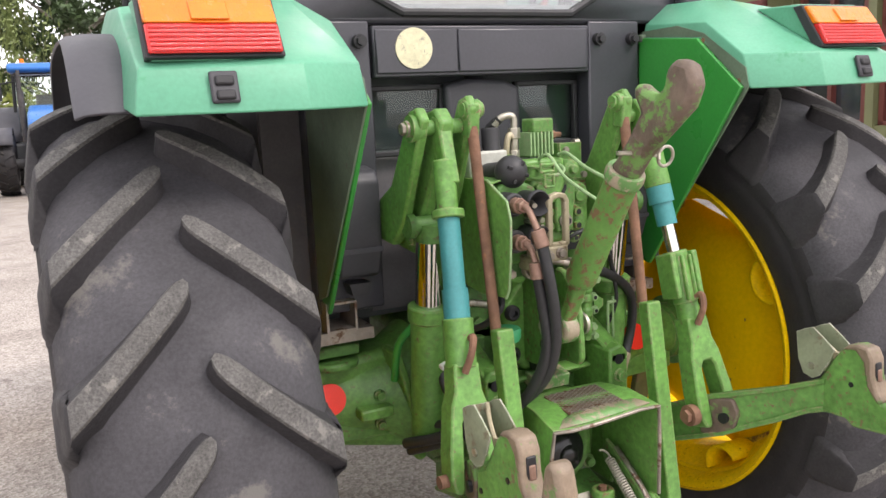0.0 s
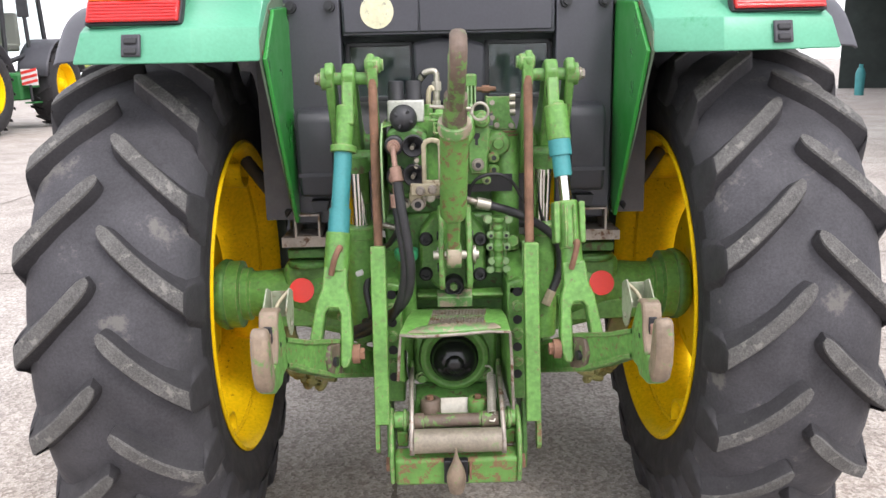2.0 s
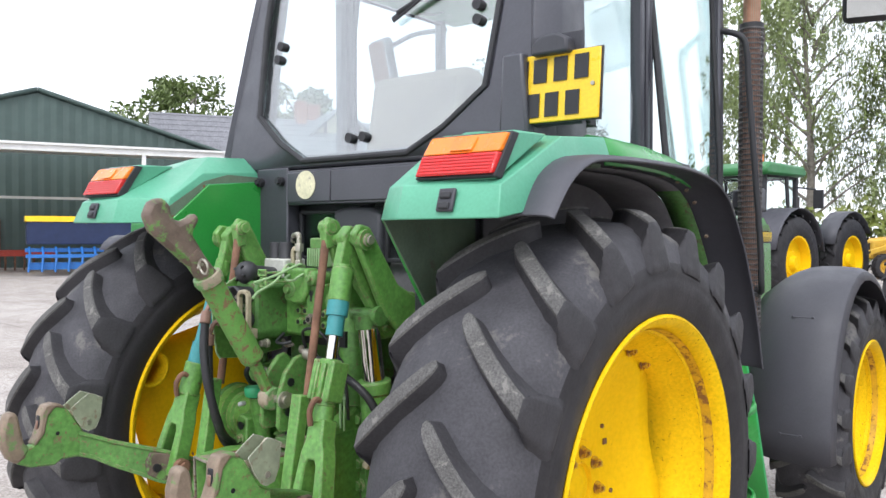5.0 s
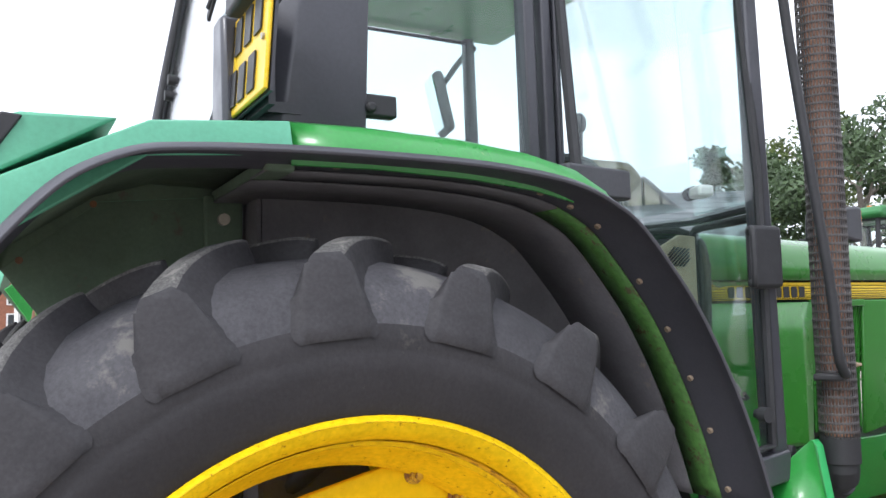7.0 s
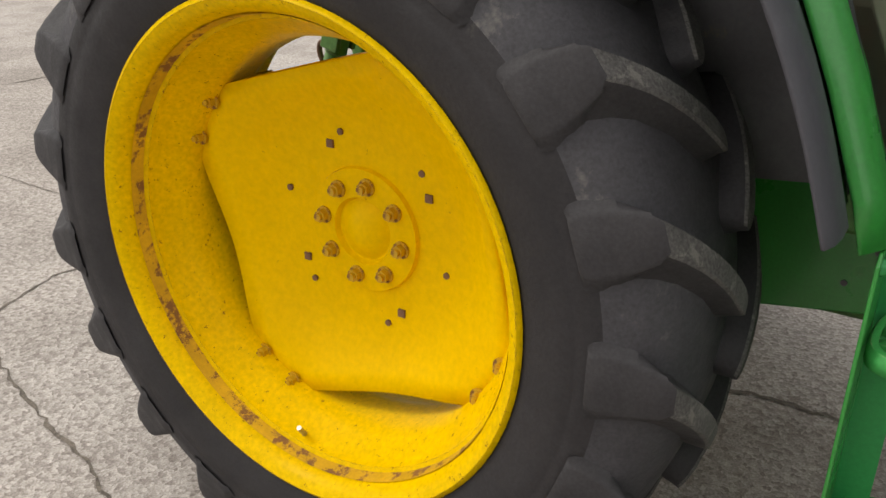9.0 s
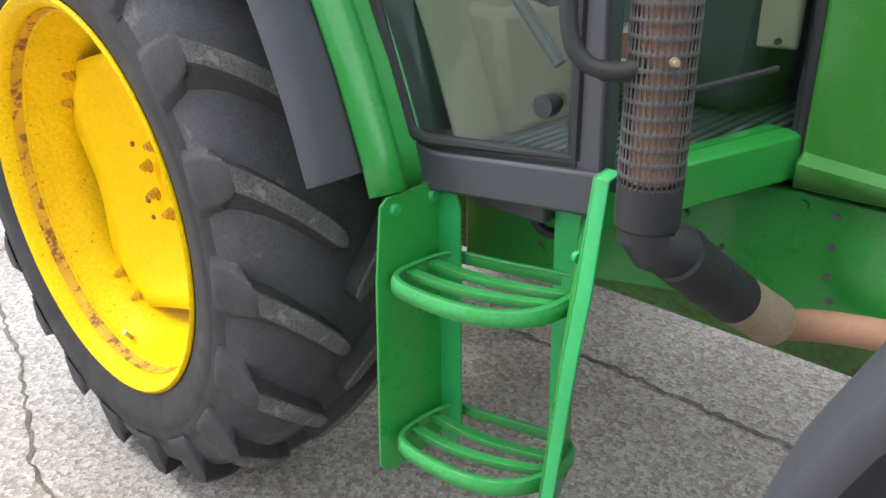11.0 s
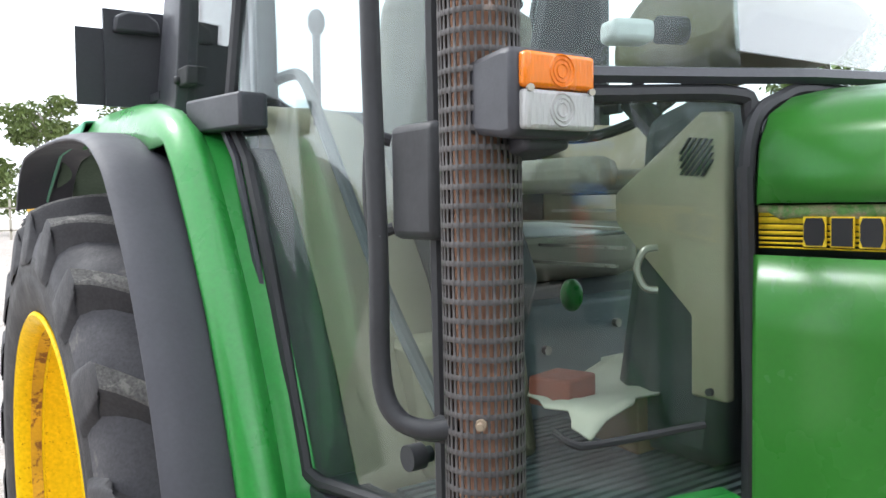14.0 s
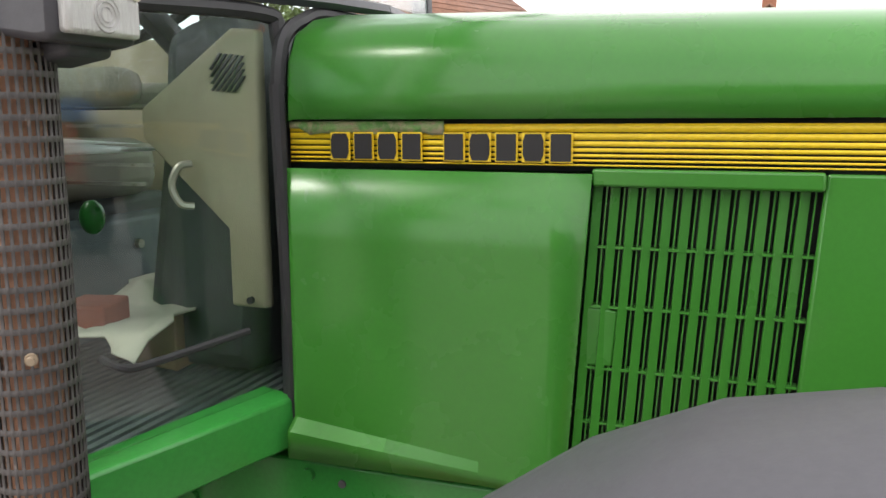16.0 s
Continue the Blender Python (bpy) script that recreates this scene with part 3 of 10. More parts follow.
TW = 0.208
REAR_LUGS = {1: lug_mesh("tread_lug", 1, TW, 0.800, 0.757, 0.042, 14.0, 0.034, 0.505), -1: lug_mesh("tread_lug", -1, TW, 0.800, 0.757, 0.042, 14.0, 0.034, 0.505)}
for s, x, po, pi in ((1, 0.853, 18.3, 8.7), (-1, -0.893, 4.5, 14.2)):
    wheel("rear_wheel", s, (x, HUB_Y, HUB_Z), TW, 0.505, 0.758, 0.722, 0.042, 19, 0.034, 10.2, po, pi, REAR_LUGS, -0.053, 0.416,
          "yellow steel rear wheel with a worn tractor tyre", 262)
FW = 0.165
FRONT_LUGS = {1: lug_mesh("front_tread_lug", 1, FW, 0.605, 0.575, 0.034, 11, 0.028, 0.365), -1: lug_mesh("front_tread_lug", -1, FW, 0.605, 0.575, 0.034, 11, 0.028, 0.365)}
FRONT_Y, FRONT_Z = 2.19, 0.61
for s in (1, -1):
    wheel("front_wheel", s, (s * 0.866, FRONT_Y, FRONT_Z), FW, 0.365, 0.573, 0.545, 0.034, 19, 0.028, 11, 4, 13, FRONT_LUGS, -0.02, 0.30,
          "yellow steel front wheel with a tractor tyre", 0)

# ---- rear fenders ----
OUTLINE = [(-0.868, 1.548), (-0.82, 1.605), (-0.77, 1.65), (-0.70, 1.684), (-0.628, 1.696), (-0.477, 1.704), (-0.316, 1.706), (-0.143, 1.704), (-0.005, 1.693), (0.081, 1.677), (0.150, 1.650), (0.220, 1.604),
           (0.328, 1.480), (0.389, 1.386), (0.446, 1.278), (0.494, 1.163), (0.534, 1.042)]
CREST = [(-0.44, 1.757), (-0.295, 1.759), (-0.10, 1.753), (0.052, 1.738), (0.155, 1.716), (0.225, 1.680), (0.275, 1.625), (0.355, 1.505), (0.43, 1.375), (0.50, 1.22), (0.555, 1.075), (0.575, 1.005)]


def smooth_line(p, n):
    """The same line with n steps a stretch, rounded through its points."""
    out = []
    for i in range(len(p) - 1):
        a, b, c, d = p[max(i - 1, 0)], p[i], p[i + 1], p[min(i + 2, len(p) - 1)]
        for k in range(n):
            t = k / n
            out.append(tuple(0.5 * (2 * b[m] + (c[m] - a[m]) * t + (2 * a[m] - 5 * b[m] + 4 * c[m] - d[m]) * t * t + (3 * b[m] - a[m] - 3 * c[m] + d[m]) * t ** 3) for m in (0, 1)))
    return out + [p[-1]]


OUTLINE = smooth_line(OUTLINE, 4)


def normals2d(p):
    out = []
    for i in range(len(p)):
        a, b = p[max(i - 1, 0)], p[min(i + 1, len(p) - 1)]
        dx, dy = b[0] - a[0], b[1] - a[1]
        k = math.hypot(dx, dy)
        out.append((-dy / k, dx / k))
    return out


def fender(s):
    def X(v):
        return (s * v[0], v[1], v[2])
    A, Bb, C = (0.947, -0.955, 1.547), (0.653, -0.963, 1.545), (0.507, -0.863, 1.546)
    A1, B1, C1 = (0.932, -0.925, 1.622), (0.655, -0.940, 1.626), (0.510, -0.834, 1.630)
    E, F = (0.515, -0.700, 1.722), (0.515, -0.462, 1.738)
    G, N = (0.595, -0.620, 1.790), (0.600, -0.445, 1.797)
    K, L = (0.665, -0.640, 1.786), (0.925, -0.660, 1.752)
    Mm, Nn = (0.925, -0.44, 1.770), (0.665, -0.442, 1.795)
    El, Fl = (0.505, -0.690, 1.680), (0.505, -0.462, 1.700)
    Ao, Lo, Mo = (0.955, -0.87, 1.56), (0.945, -0.665, 1.695), (0.945, -0.44, 1.712)
    pts = [X(p) for p in (A, Bb, C, A1, B1, C1, E, F, G, N, K, L, Mm, Nn, El, Fl, Ao, Lo, Mo)]
    bm = B()
    polys(bm, pts, [(0, 1, 4, 3), (1, 2, 5, 4), (4, 5, 6, 8, 10), (3, 4, 10, 11), (8, 6, 7, 9), (10, 8, 9, 13), (11, 10, 13, 12), (5, 2, 14, 6), (6, 14, 15, 7),
                    (0, 3, 16), (3, 11, 17, 16), (11, 12, 18, 17)])
    cover = part("fender_cover", bm, M_FADED, tractor, "faded mint green plastic rear fender cover", bevel=0.007, thick=0.008, off=-1)
    # the inner shell gets the green with shade in its colour
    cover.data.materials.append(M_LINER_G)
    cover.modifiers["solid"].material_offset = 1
    # steel inner panel with a dark opening edge
    bm = B()
    prism(bm, [(-0.846, 1.55), (-0.69, 1.682), (-0.46, 1.702), (-0.455, 1.06), (-0.50, 1.05), (-0.53, 1.09)], "x", s * 0.492, s * 0.504)
    part("fender_inner_panel", bm, M_GREEN, cover, "dark green steel panel beside the cab", bevel=0.003)
    bm = B()
    prism(bm, [(-0.858, 1.551), (-0.845, 1.598), (-0.70, 1.694), (-0.60, 1.722), (-0.46, 1.720), (-0.46, 1.08), (-0.52, 1.10)], "x", s * 0.506, s * 0.511)
    part("inner_panel_dust", bm, M_LINER_G, cover, "dusty wheel side of the fender panel, shade in its colour")
    for y, z in ((-0.70, 1.675), (-0.825, 1.565)):
        bm = B()
        cyl(bm, (s * 0.505, y, z), (s * 0.515, y, z), 0.007, n=8)
        part("screw", bm, M_RUST, cover)
    # steel underside, follows the cover's slope
    bm = B()
    sheet(bm, [[X((x, y, z - 0.055)) for x in (xi, 0.93)] for y, z, xi in ((-0.93, 1.606, 0.63), (-0.84, 1.65, 0.515), (-0.70, 1.745, 0.510), (-0.60, 1.775, 0.510), (-0.44, 1.772, 0.510))])
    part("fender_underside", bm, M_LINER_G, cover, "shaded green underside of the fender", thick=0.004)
    # tail lamp
    bm = B()
    prism(bm, [(-0.915, 1.632), (-0.70, 1.755), (-0.835, 1.752), (-0.860, 1.742)], "x", s * 0.690, s * 0.912)
    part("lamp_housing", bm, M_FADED, cover, bevel=0.006)
    bm = B()
    prism(bm, [(-0.929, 1.640), (-0.90, 1.634), (-0.83, 1.745), (-0.858, 1.748)], "x", s * 0.682, s * 0.918)
    part("lamp_gasket", bm, M_SEAL, cover, bevel=0.003)
    bm = B()
    prism(bm, [(-0.936, 1.646), (-0.905, 1.646), (-0.875, 1.697), (-0.909, 1.697)], "x", s * 0.687, s * 0.913)
    part("brake_lens", bm, M_REDLENS, cover, "ribbed red brake lamp lens", bevel=0.004)
    for k in range(6):
        bm = B()
        f = (k + 0.7) / 6.6
        box(bm, (s * 0.80, -0.9365 + 0.027 * f, 1.646 + 0.051 * f), (0.215, 0.0035, 0.0022))
        part("lens_rib", bm, M_REDLENS, cover)
    bm = B()
    prism(bm, [(-0.908, 1.698), (-0.875, 1.698), (-0.845, 1.742), (-0.872, 1.744)], "x", s * 0.687, s * 0.913)
    part("indicator_lens", bm, M_AMBER, cover, "amber indicator lens", bevel=0.004)
    bm = B()
    prism(bm, [(-0.910, 1.704), (-0.89, 1.704), (-0.862, 1.736), (-0.882, 1.738)], "x", s * 0.770, s * 0.836)
    part("lens_insert", bm, M_AMBER, cover, bevel=0.003)
    # switch plate
    bm = B()
    box(bm, (s * 0.80, -0.9535, 1.588), (0.048, 0.010, 0.056), (-17, 0, 0))
    part("switch_plate", bm, M_BLACK, cover, bevel=0.004)
    for dz in (0.011, -0.013):
        bm = B()
        box(bm, (s * 0.80, -0.959 + dz * 0.3, 1.588 + dz), (0.032, 0.012, 0.017), (-17, 0, 0))
        part("switch_button", bm, M_SEAL, cover, bevel=0.004)
    # forward steel skin
    nrm = normals2d(CREST)
    rows = []
    for (y, z), (ny, nz) in zip(CREST, nrm):
        w_in = 0.735 if y < 0.1 else 0.790
        rows.append([(s * x, y + ny * d, z + nz * d) for x, d in ((w_in - 0.12 if y < 0.1 else w_in, 0.022 if y < 0.1 else -0.035), (w_in, 0.012), (0.80, 0.004), (0.845, 0.002), (0.866, 0.022), (0.876, 0.024), (0.900, 0.014), (0.920, -0.010 if y > 0.22 else -0.018), (0.922, -0.016) if y > 0.22 else (0.932, -0.06))])
    bm = B()
    sheet(bm, rows)
    skin = part("fender_skin", bm, M_GREEN, tractor, "glossy green steel fender skin", thick=0.006, off=-1)
    # rubber flare
    nr = normals2d(OUTLINE)
    rows = []
    for (y, z), (ny, nz) in zip(OUTLINE, nr):
        rows.append([(s * x, y + ny * d, z + nz * d) for x, d in ((0.885, -0.004), (0.915, 0.004), (0.945, 0.010), (0.99, 0.010), (1.018, 0.006), (1.034, -0.004))])
    bm = B()
    sheet(bm, rows)
    flare = part("fender_flare", bm, M_FLARE, tractor, "grey black rubber flare along the fender edge", thick=0.007, off=-1, bevel=0.002)
    rv = B()
    cyl(rv, (0, 0, -0.003), (0, 0, 0.003), 0.0075, 0.006, n=10)
    rivet_me = to_mesh("rivet", rv, M_PIPE_TAN, 40)
    for i in range(11):
        k = (0.36 + i * 0.0625) * (len(OUTLINE) - 1)
        j = min(int(k), len(OUTLINE) - 2)
        f = k - j
        y = OUTLINE[j][0] * (1 - f) + OUTLINE[j + 1][0] * f
        z = OUTLINE[j][1] * (1 - f) + OUTLINE[j + 1][1] * f
        ny, nz = nr[j]
        ang = math.atan2(-ny, nz)
        shared("rivet", rivet_me, flare, pose(s * 0.913, y - ny * 0.005, z - nz * 0.005) @ Matrix.Rotation(ang + math.pi, 4, "X"))
    # black liner: roof and inner wall
    rows = []
    for (y, z), (ny, nz) in zip(OUTLINE[20:], nr[20:]):
        rows.append([(s * x, y - ny * 0.018, z - nz * 0.018) for x in (0.505, 0.70, 0.815)])
    bm = B()
    sheet(bm, rows)
    prism(bm, [(y - ny * 0.020, z - nz * 0.020) for (y, z), (ny, nz) in zip(OUTLINE[20:], nr[20:]) if y > -0.40] + [(0.54, 1.0), (0.30, 0.98), (-0.40, 1.05)], "x", s * 0.606, s * 0.612)
    box(bm, (s * 0.556, -0.405, 1.375), (0.106, 0.006, 0.66))
    part("fender_liner", bm, M_LINER, skin, "dusty black wheel arch liner, base lifted against shade", thick=0.004)
    rows = []
    for (y, z), (ny, nz) in zip(OUTLINE[20:39], nr[20:39]):
        rows.append([(s * x, y - ny * 0.013, z - nz * 0.013) for x in (0.81, 0.896)])
    bm = B()
    sheet(bm, rows)
    part("liner_edge", bm, M_LINER, skin, thick=0.004)
    rows = []
    for (y, z), (ny, nz) in zip(OUTLINE[38:], nr[38:]):
        rows.append([(s * x, y - ny * 0.013, z - nz * 0.013) for x in (0.815, 0.896)])
    bm = B()
    sheet(bm, rows)
    part("fender_lip", bm, M_GREEN_DARK, skin, "green steel strip inside the wheel arch", thick=0.004)
    bm = B()
    box(bm, (s * 0.70, -0.452, 1.70), (0.42, 0.05, 0.022))
    box(bm, (s * 0.52, -0.455, 1.645), (0.03, 0.075, 0.11))
    part("fender_bracket", bm, M_LINER_G, skin, bevel=0.004)
    bm = B()
    tube(bm, [(s * 0.53, -0.40, 1.06), (s * 0.60, -0.34, 1.12), (s * 0.70, -0.25, 1.22)], 0.022, 10)
    part("fender_brace", bm, M_SEAL, skin, "black brace under the fender")
    bm = B()
    cyl(bm, (s * 0.535, -0.458, 1.65), (s * 0.55, -0.458, 1.65), 0.012, n=12)
    part("bracket_bolt", bm, M_ZINC, skin)


fender(1)
fender(-1)

# ---- cab ----
def rear_y(z):
    return -0.462 + max(0, z - 1.76) * 0.17


bm = B()
outer = [(-0.60, 1.742), (-0.70, 1.80), (-0.70, 1.94), (-0.665, 2.30), (-0.63, 2.66)]
inner = [(-0.25, 1.768), (-0.39, 1.84), (-0.535, 1.95), (-0.565, 2.30), (-0.56, 2.60)]
outer = outer + [(-x, z) for x, z in outer[::-1]]
inner = inner + [(-x, z) for x, z in inner[::-1]]
vo = [bm.verts.new((x, rear_y(z), z)) for x, z in outer]
vi = [bm.verts.new((x, rear_y(z) - 0.012, z)) for x, z in inner]
vo2 = [bm.verts.new((x, rear_y(z) + 0.075, z)) for x, z in outer]
vi2 = [bm.verts.new((x, rear_y(z) + 0.055, z)) for x, z in inner]
n = len(outer)
for i in range(n):
    j = (i + 1) % n
    bm.faces.new((vo[i], vo[j], vi[j], vi[i]))
    bm.faces.new((vo2[j], vo2[i], vi2[i], vi2[j]))
    bm.faces.new((vo[j], vo[i], vo2[i], vo2[j]))
    bm.faces.new((vi[i], vi[j], vi2[j], vi2[i]))
cab = part("cab_frame", bm, M_CABFRAME, tractor, "dark grey steel cab frame with large windows", bevel=0.012)
# rear pane and its black seal
bm = B()
pane_v = [bm.verts.new((x * 0.985, rear_y(z) + 0.008, z + (0.006 if z < 2 else -0.006))) for x, z in inner]
bm.faces.new(pane_v)
pane = part("rear_window_pane", bm, M_GLASS_CLEAR, cab, "clear rear window pane", thick=0.005, smooth=0)
pane.visible_shadow = False
bm = B()
tube(bm, [(x * 0.99, rear_y(z) - 0.010, z) for x, z in inner] + [(inner[0][0], rear_y(1.768) - 0.010, 1.768)], 0.011, 8, smooth=False)
part("window_seal", bm, M_SEAL, cab)
for hx, hz in ((-0.03, 1.835), (0.035, 1.835), (-0.47, 2.165), (-0.462, 2.215), (0.47, 2.165), (0.462, 2.215)):
    bm = B()
    cyl(bm, (hx, rear_y(hz) - 0.012, hz), (hx, rear_y(hz) + 0.02, hz), 0.017, n=16)
    part("window_knob", bm, M_SEAL, cab)
bm = B()
tube(bm, [(0.42, -0.36, 2.42), (0.28, -0.385, 2.30), (0.14, -0.40, 2.24)], 0.008, 8)
box(bm, (0.27, -0.395, 2.29), (0.34, 0.008, 0.018), (0, -24, 0))
part("rear_wiper", bm, M_SEAL, cab)
# lower rear wall: posts, sticker panel, small windows
for x0, x1 in ((-0.513, -0.338), (0.312, 0.487)):
    bm = B()
    box(bm, ((x0 + x1) / 2, -0.435, 1.395), (x1 - x0, 0.06, 0.71))
    part("rear_post", bm, M_CABFRAME, cab, bevel=0.006)
    for dx in (0.03, 0.145):
        bm = B()
        cyl(bm, (x0 + dx, -0.465, 1.70), (x0 + dx, -0.482, 1.70), 0.017, n=12)
        cyl(bm, (x0 + dx, -0.48, 1.70), (x0 + dx, -0.492, 1.70), 0.011, n=6)
        part("post_bolt", bm, M_SEAL, cab)
bm = B()
box(bm, (-0.012, -0.445, 1.675), (0.64, 0.05, 0.125))
box(bm, (-0.215, -0.472, 1.675), (0.225, 0.008, 0.108))
box(bm, (0.10, -0.472, 1.675), (0.40, 0.008, 0.108))
part("rear_crossbar", bm, M_CABFRAME, cab, bevel=0.006)
bm = B()
cyl(bm, (-0.226, -0.476, 1.682), (-0.226, -0.479, 1.682), 0.050, n=32)
part("round_sticker", bm, M_STICKER, cab, "worn round cream speed sticker", smooth=30)
for x0, x1 in ((-0.325, -0.125), (0.105, 0.300)):
    bm = B()
    box(bm, ((x0 + x1) / 2, -0.405, 1.505), (x1 - x0, 0.004, 0.16))
    p = part("lower_pane", bm, M_GLASS, cab, "small dusty lower rear pane")
    p.visible_shadow = False
    bm = B()
    for dx in (x0, x1):
        box(bm, (dx, -0.408, 1.505), (0.014, 0.016, 0.18))
    for dz in (1.422, 1.588):
        box(bm, ((x0 + x1) / 2, -0.408, dz), (x1 - x0 + 0.014, 0.016, 0.014))
    part("pane_seal", bm, M_SEAL, cab, bevel=0.003)
bm = B()
prism(bm, [(-0.125, 1.59), (-0.05, 1.605), (0.05, 1.60), (0.10, 1.58), (0.10, 1.40), (-0.12, 1.40)], "y", -0.44, -0.34)
cyl(bm, (-0.01, -0.39, 1.60), (-0.01, -0.39, 1.625), 0.03, n=16)
part("washer_tank", bm, M_BLACK, cab, "black plastic tank under the rear window", bevel=0.02)
bm = B()
box(bm, (-0.012, -0.37, 1.22), (0.66, 0.03, 0.42))
part("lower_bulkhead", bm, M_LINER, cab)
for x0, x1 in ((-0.478, -0.365), (0.342, 0.455)):
    bm = B()
    prism(bm, [(-0.465, 1.405), (-0.525, 1.395), (-0.545, 1.37), (-0.545, 1.20), (-0.52, 1.135), (-0.465, 1.13)], "x", x0, x1)
    b = part("side_box", bm, M_BLACK, cab, "moulded black plastic box on the rear post", bevel=0.010)
    bm = B()
    box(bm, ((x0 + x1) / 2, -0.545, 1.205), (x1 - x0 - 0.004, 0.006, 0.012))
    part("box_ridge", bm, M_BLACK, cab)
    bm = B()
    prism(bm, [((x0 + x1) / 2 - 0.02, 1.09), ((x0 + x1) / 2 + 0.02, 1.09), ((x0 + x1) / 2 + 0.028, 1.12), ((x0 + x1) / 2 - 0.028, 1.12)], "y", -0.52, -0.47)
    part("box_foot", bm, M_SEAL, cab)

# side walls of the cab, right and left
def door_x(y, z):
    """The door's lower rear corner stands out to the fender."""
    out = min(1.0, max(0.0, (0.88 - y) / 0.33)) ** 0.8 * min(1.0, max(0.0, (1.95 - z) / 0.15))
    return 0.738 - max(0, z - 1.8) * 0.045 + 0.062 * out


P_A, P_Q = Vector((0.735, 0.905, 0)), Vector((0.315, 1.065, 0))   # foot of the front pillar, end of the quarter window
for s in (1, -1):
    def S(x, y, z):
        return (s * x, y, z)
    # pillars: rear, middle, front, hood end
    bm = B()
    sheet(bm, [[S(0.70, -0.46, 1.76), S(0.735, -0.40, 1.76), S(0.735, -0.235, 1.76)], [S(0.645, rear_y(2.3), 2.30), S(0.70, -0.31, 2.30), S(0.70, -0.20, 2.30)], [S(0.60, rear_y(2.66), 2.66), S(0.66, -0.24, 2.66), S(0.66, -0.17, 2.66)]])
    part("rear_pillar", bm, M_CABFRAME, cab, thick=0.05, bevel=0.006)
    bm = B()
    for y0, w_ in ((0.158, 0.030), (0.205, 0.026), (0.240, 0.014)):
        prism(bm, [(y0, 1.755), (y0 + w_, 1.755), (y0 + w_ - 0.012, 2.66), (y0 - 0.012, 2.66)], "x", s * 0.70, s * 0.742)
    part("middle_pillar", bm, M_CABFRAME, cab, bevel=0.005)
    bm = B()
    prism(bm, [(0.868, 1.03), (0.925, 1.03), (0.885, 2.66), (0.845, 2.66)], "x", s * 0.70, s * 0.745)
    part("front_pillar", bm, M_CABFRAME, cab, bevel=0.008)
    bm = B()
    tube(bm, [S(0.315, 1.062, 1.04), S(0.312, 1.064, 1.55), S(0.318, 1.064, 1.665), S(0.345, 1.052, 1.695), S(0.55, 0.975, 1.692), S(0.715, 0.915, 1.690)], 0.013, 8)
    part("quarter_seal", bm, M_SEAL, cab)
    bm = B()
    tube(bm, [S(0.0, 1.10, 1.735), S(0.20, 1.085, 1.728), S(0.328, 1.062, 1.722), S(0.72, 0.912, 1.718)], 0.013, 6, smooth=False)
    part("cowl_edge", bm, M_CABFRAME, cab)
    # panes: rear side, door, quarter
    for nm, quad in (("side_pane", [S(0.728, -0.23, 1.76), S(0.732, 0.158, 1.76), S(0.695, 0.147, 2.60), S(0.69, -0.20, 2.60)]),
                     ("quarter_pane", [S(0.725, 0.91, 1.075), S(0.318, 1.062, 1.105), S(0.318, 1.062, 1.69), S(0.725, 0.91, 1.69)]),
                     ("windscreen_side_pane", [S(0.72, 0.905, 1.73), S(0.33, 1.055, 1.735), S(0.33, 1.00, 2.60), S(0.69, 0.86, 2.60)])):
        bm = B()
        polys(bm, quad, [(0, 1, 2, 3)])
        p = part(nm, bm, M_GLASS, cab, thick=0.005, smooth=0)
        p.visible_shadow = False
    bm = B()
    door = [(0.240, 1.72), (0.33, 1.63), (0.41, 1.45), (0.475, 1.28), (0.535, 1.125), (0.548, 1.095), (0.585, 1.086), (0.868, 1.100), (0.865, 1.8), (0.85, 2.58), (0.25, 2.58)]
    polys(bm, [S(door_x(y, z) - 0.004, y, z) for y, z in door], [tuple(range(len(door)))])
    p = part("door_pane", bm, M_GLASS, cab, "tinted glass cab door", thick=0.005, smooth=0)
    p.visible_shadow = False
    bm = B()
    tube(bm, [S(door_x(y, z), y, z) for y, z in door + door[:1]], 0.013, 8, smooth=False)
    part("door_seal", bm, M_SEAL, cab)
    bm = B()
    tube(bm, [S(door_x(y, z) + 0.016, y - 0.020, z + 0.004) for y, z in door[:6]], 0.008, 6, smooth=False)
    part("door_trim", bm, M_CABFRAME, cab)
    # sills
    bm = B()
    prof = [(0.545, 1.082, 0.806), (0.60, 1.068, 0.798), (0.925, 1.086, 0.752), (0.925, 1.008, 0.752), (0.60, 0.988, 0.798), (0.560, 0.995, 0.806)]
    polys(bm, [S(x, y, z) for y, z, x in prof] + [S(0.70, y, z) for y, z, x in prof], [(0, 1, 2, 3, 4, 5), (11, 10, 9, 8, 7, 6)] + [(i, (i + 1) % 6, (i + 1) % 6 + 6, i + 6) for i in range(6)])
    part("door_sill", bm, M_CABFRAME, cab, bevel=0.008)
    bm = B()
    polys(bm, [S(0.742, 0.918, 1.062), S(0.325, 1.085, 1.090), S(0.325, 1.085, 1.005), S(0.742, 0.918, 0.975), S(0.70, 0.86, 1.062), S(0.30, 1.0, 1.090), S(0.30, 1.0, 1.005), S(0.70, 0.86, 0.975)],
          [(0, 1, 2, 3), (4, 5, 1, 0), (5, 6, 2, 1), (7, 6, 5, 4), (3, 2, 6, 7), (0, 3, 7, 4)])
    part("front_sill", bm, M_GREEN, cab, "light green sill under the quarter window", bevel=0.006)
    bm = B()
    cyl(bm, S(0.735, 0.823, 1.182), S(0.752, 0.823, 1.182), 0.012, n=12)
    cyl(bm, S(0.750, 0.823, 1.182), S(0.775, 0.823, 1.182), 0.019, n=18)
    part("door_hinge_knob", bm, M_SEAL, cab)
    bm = B()
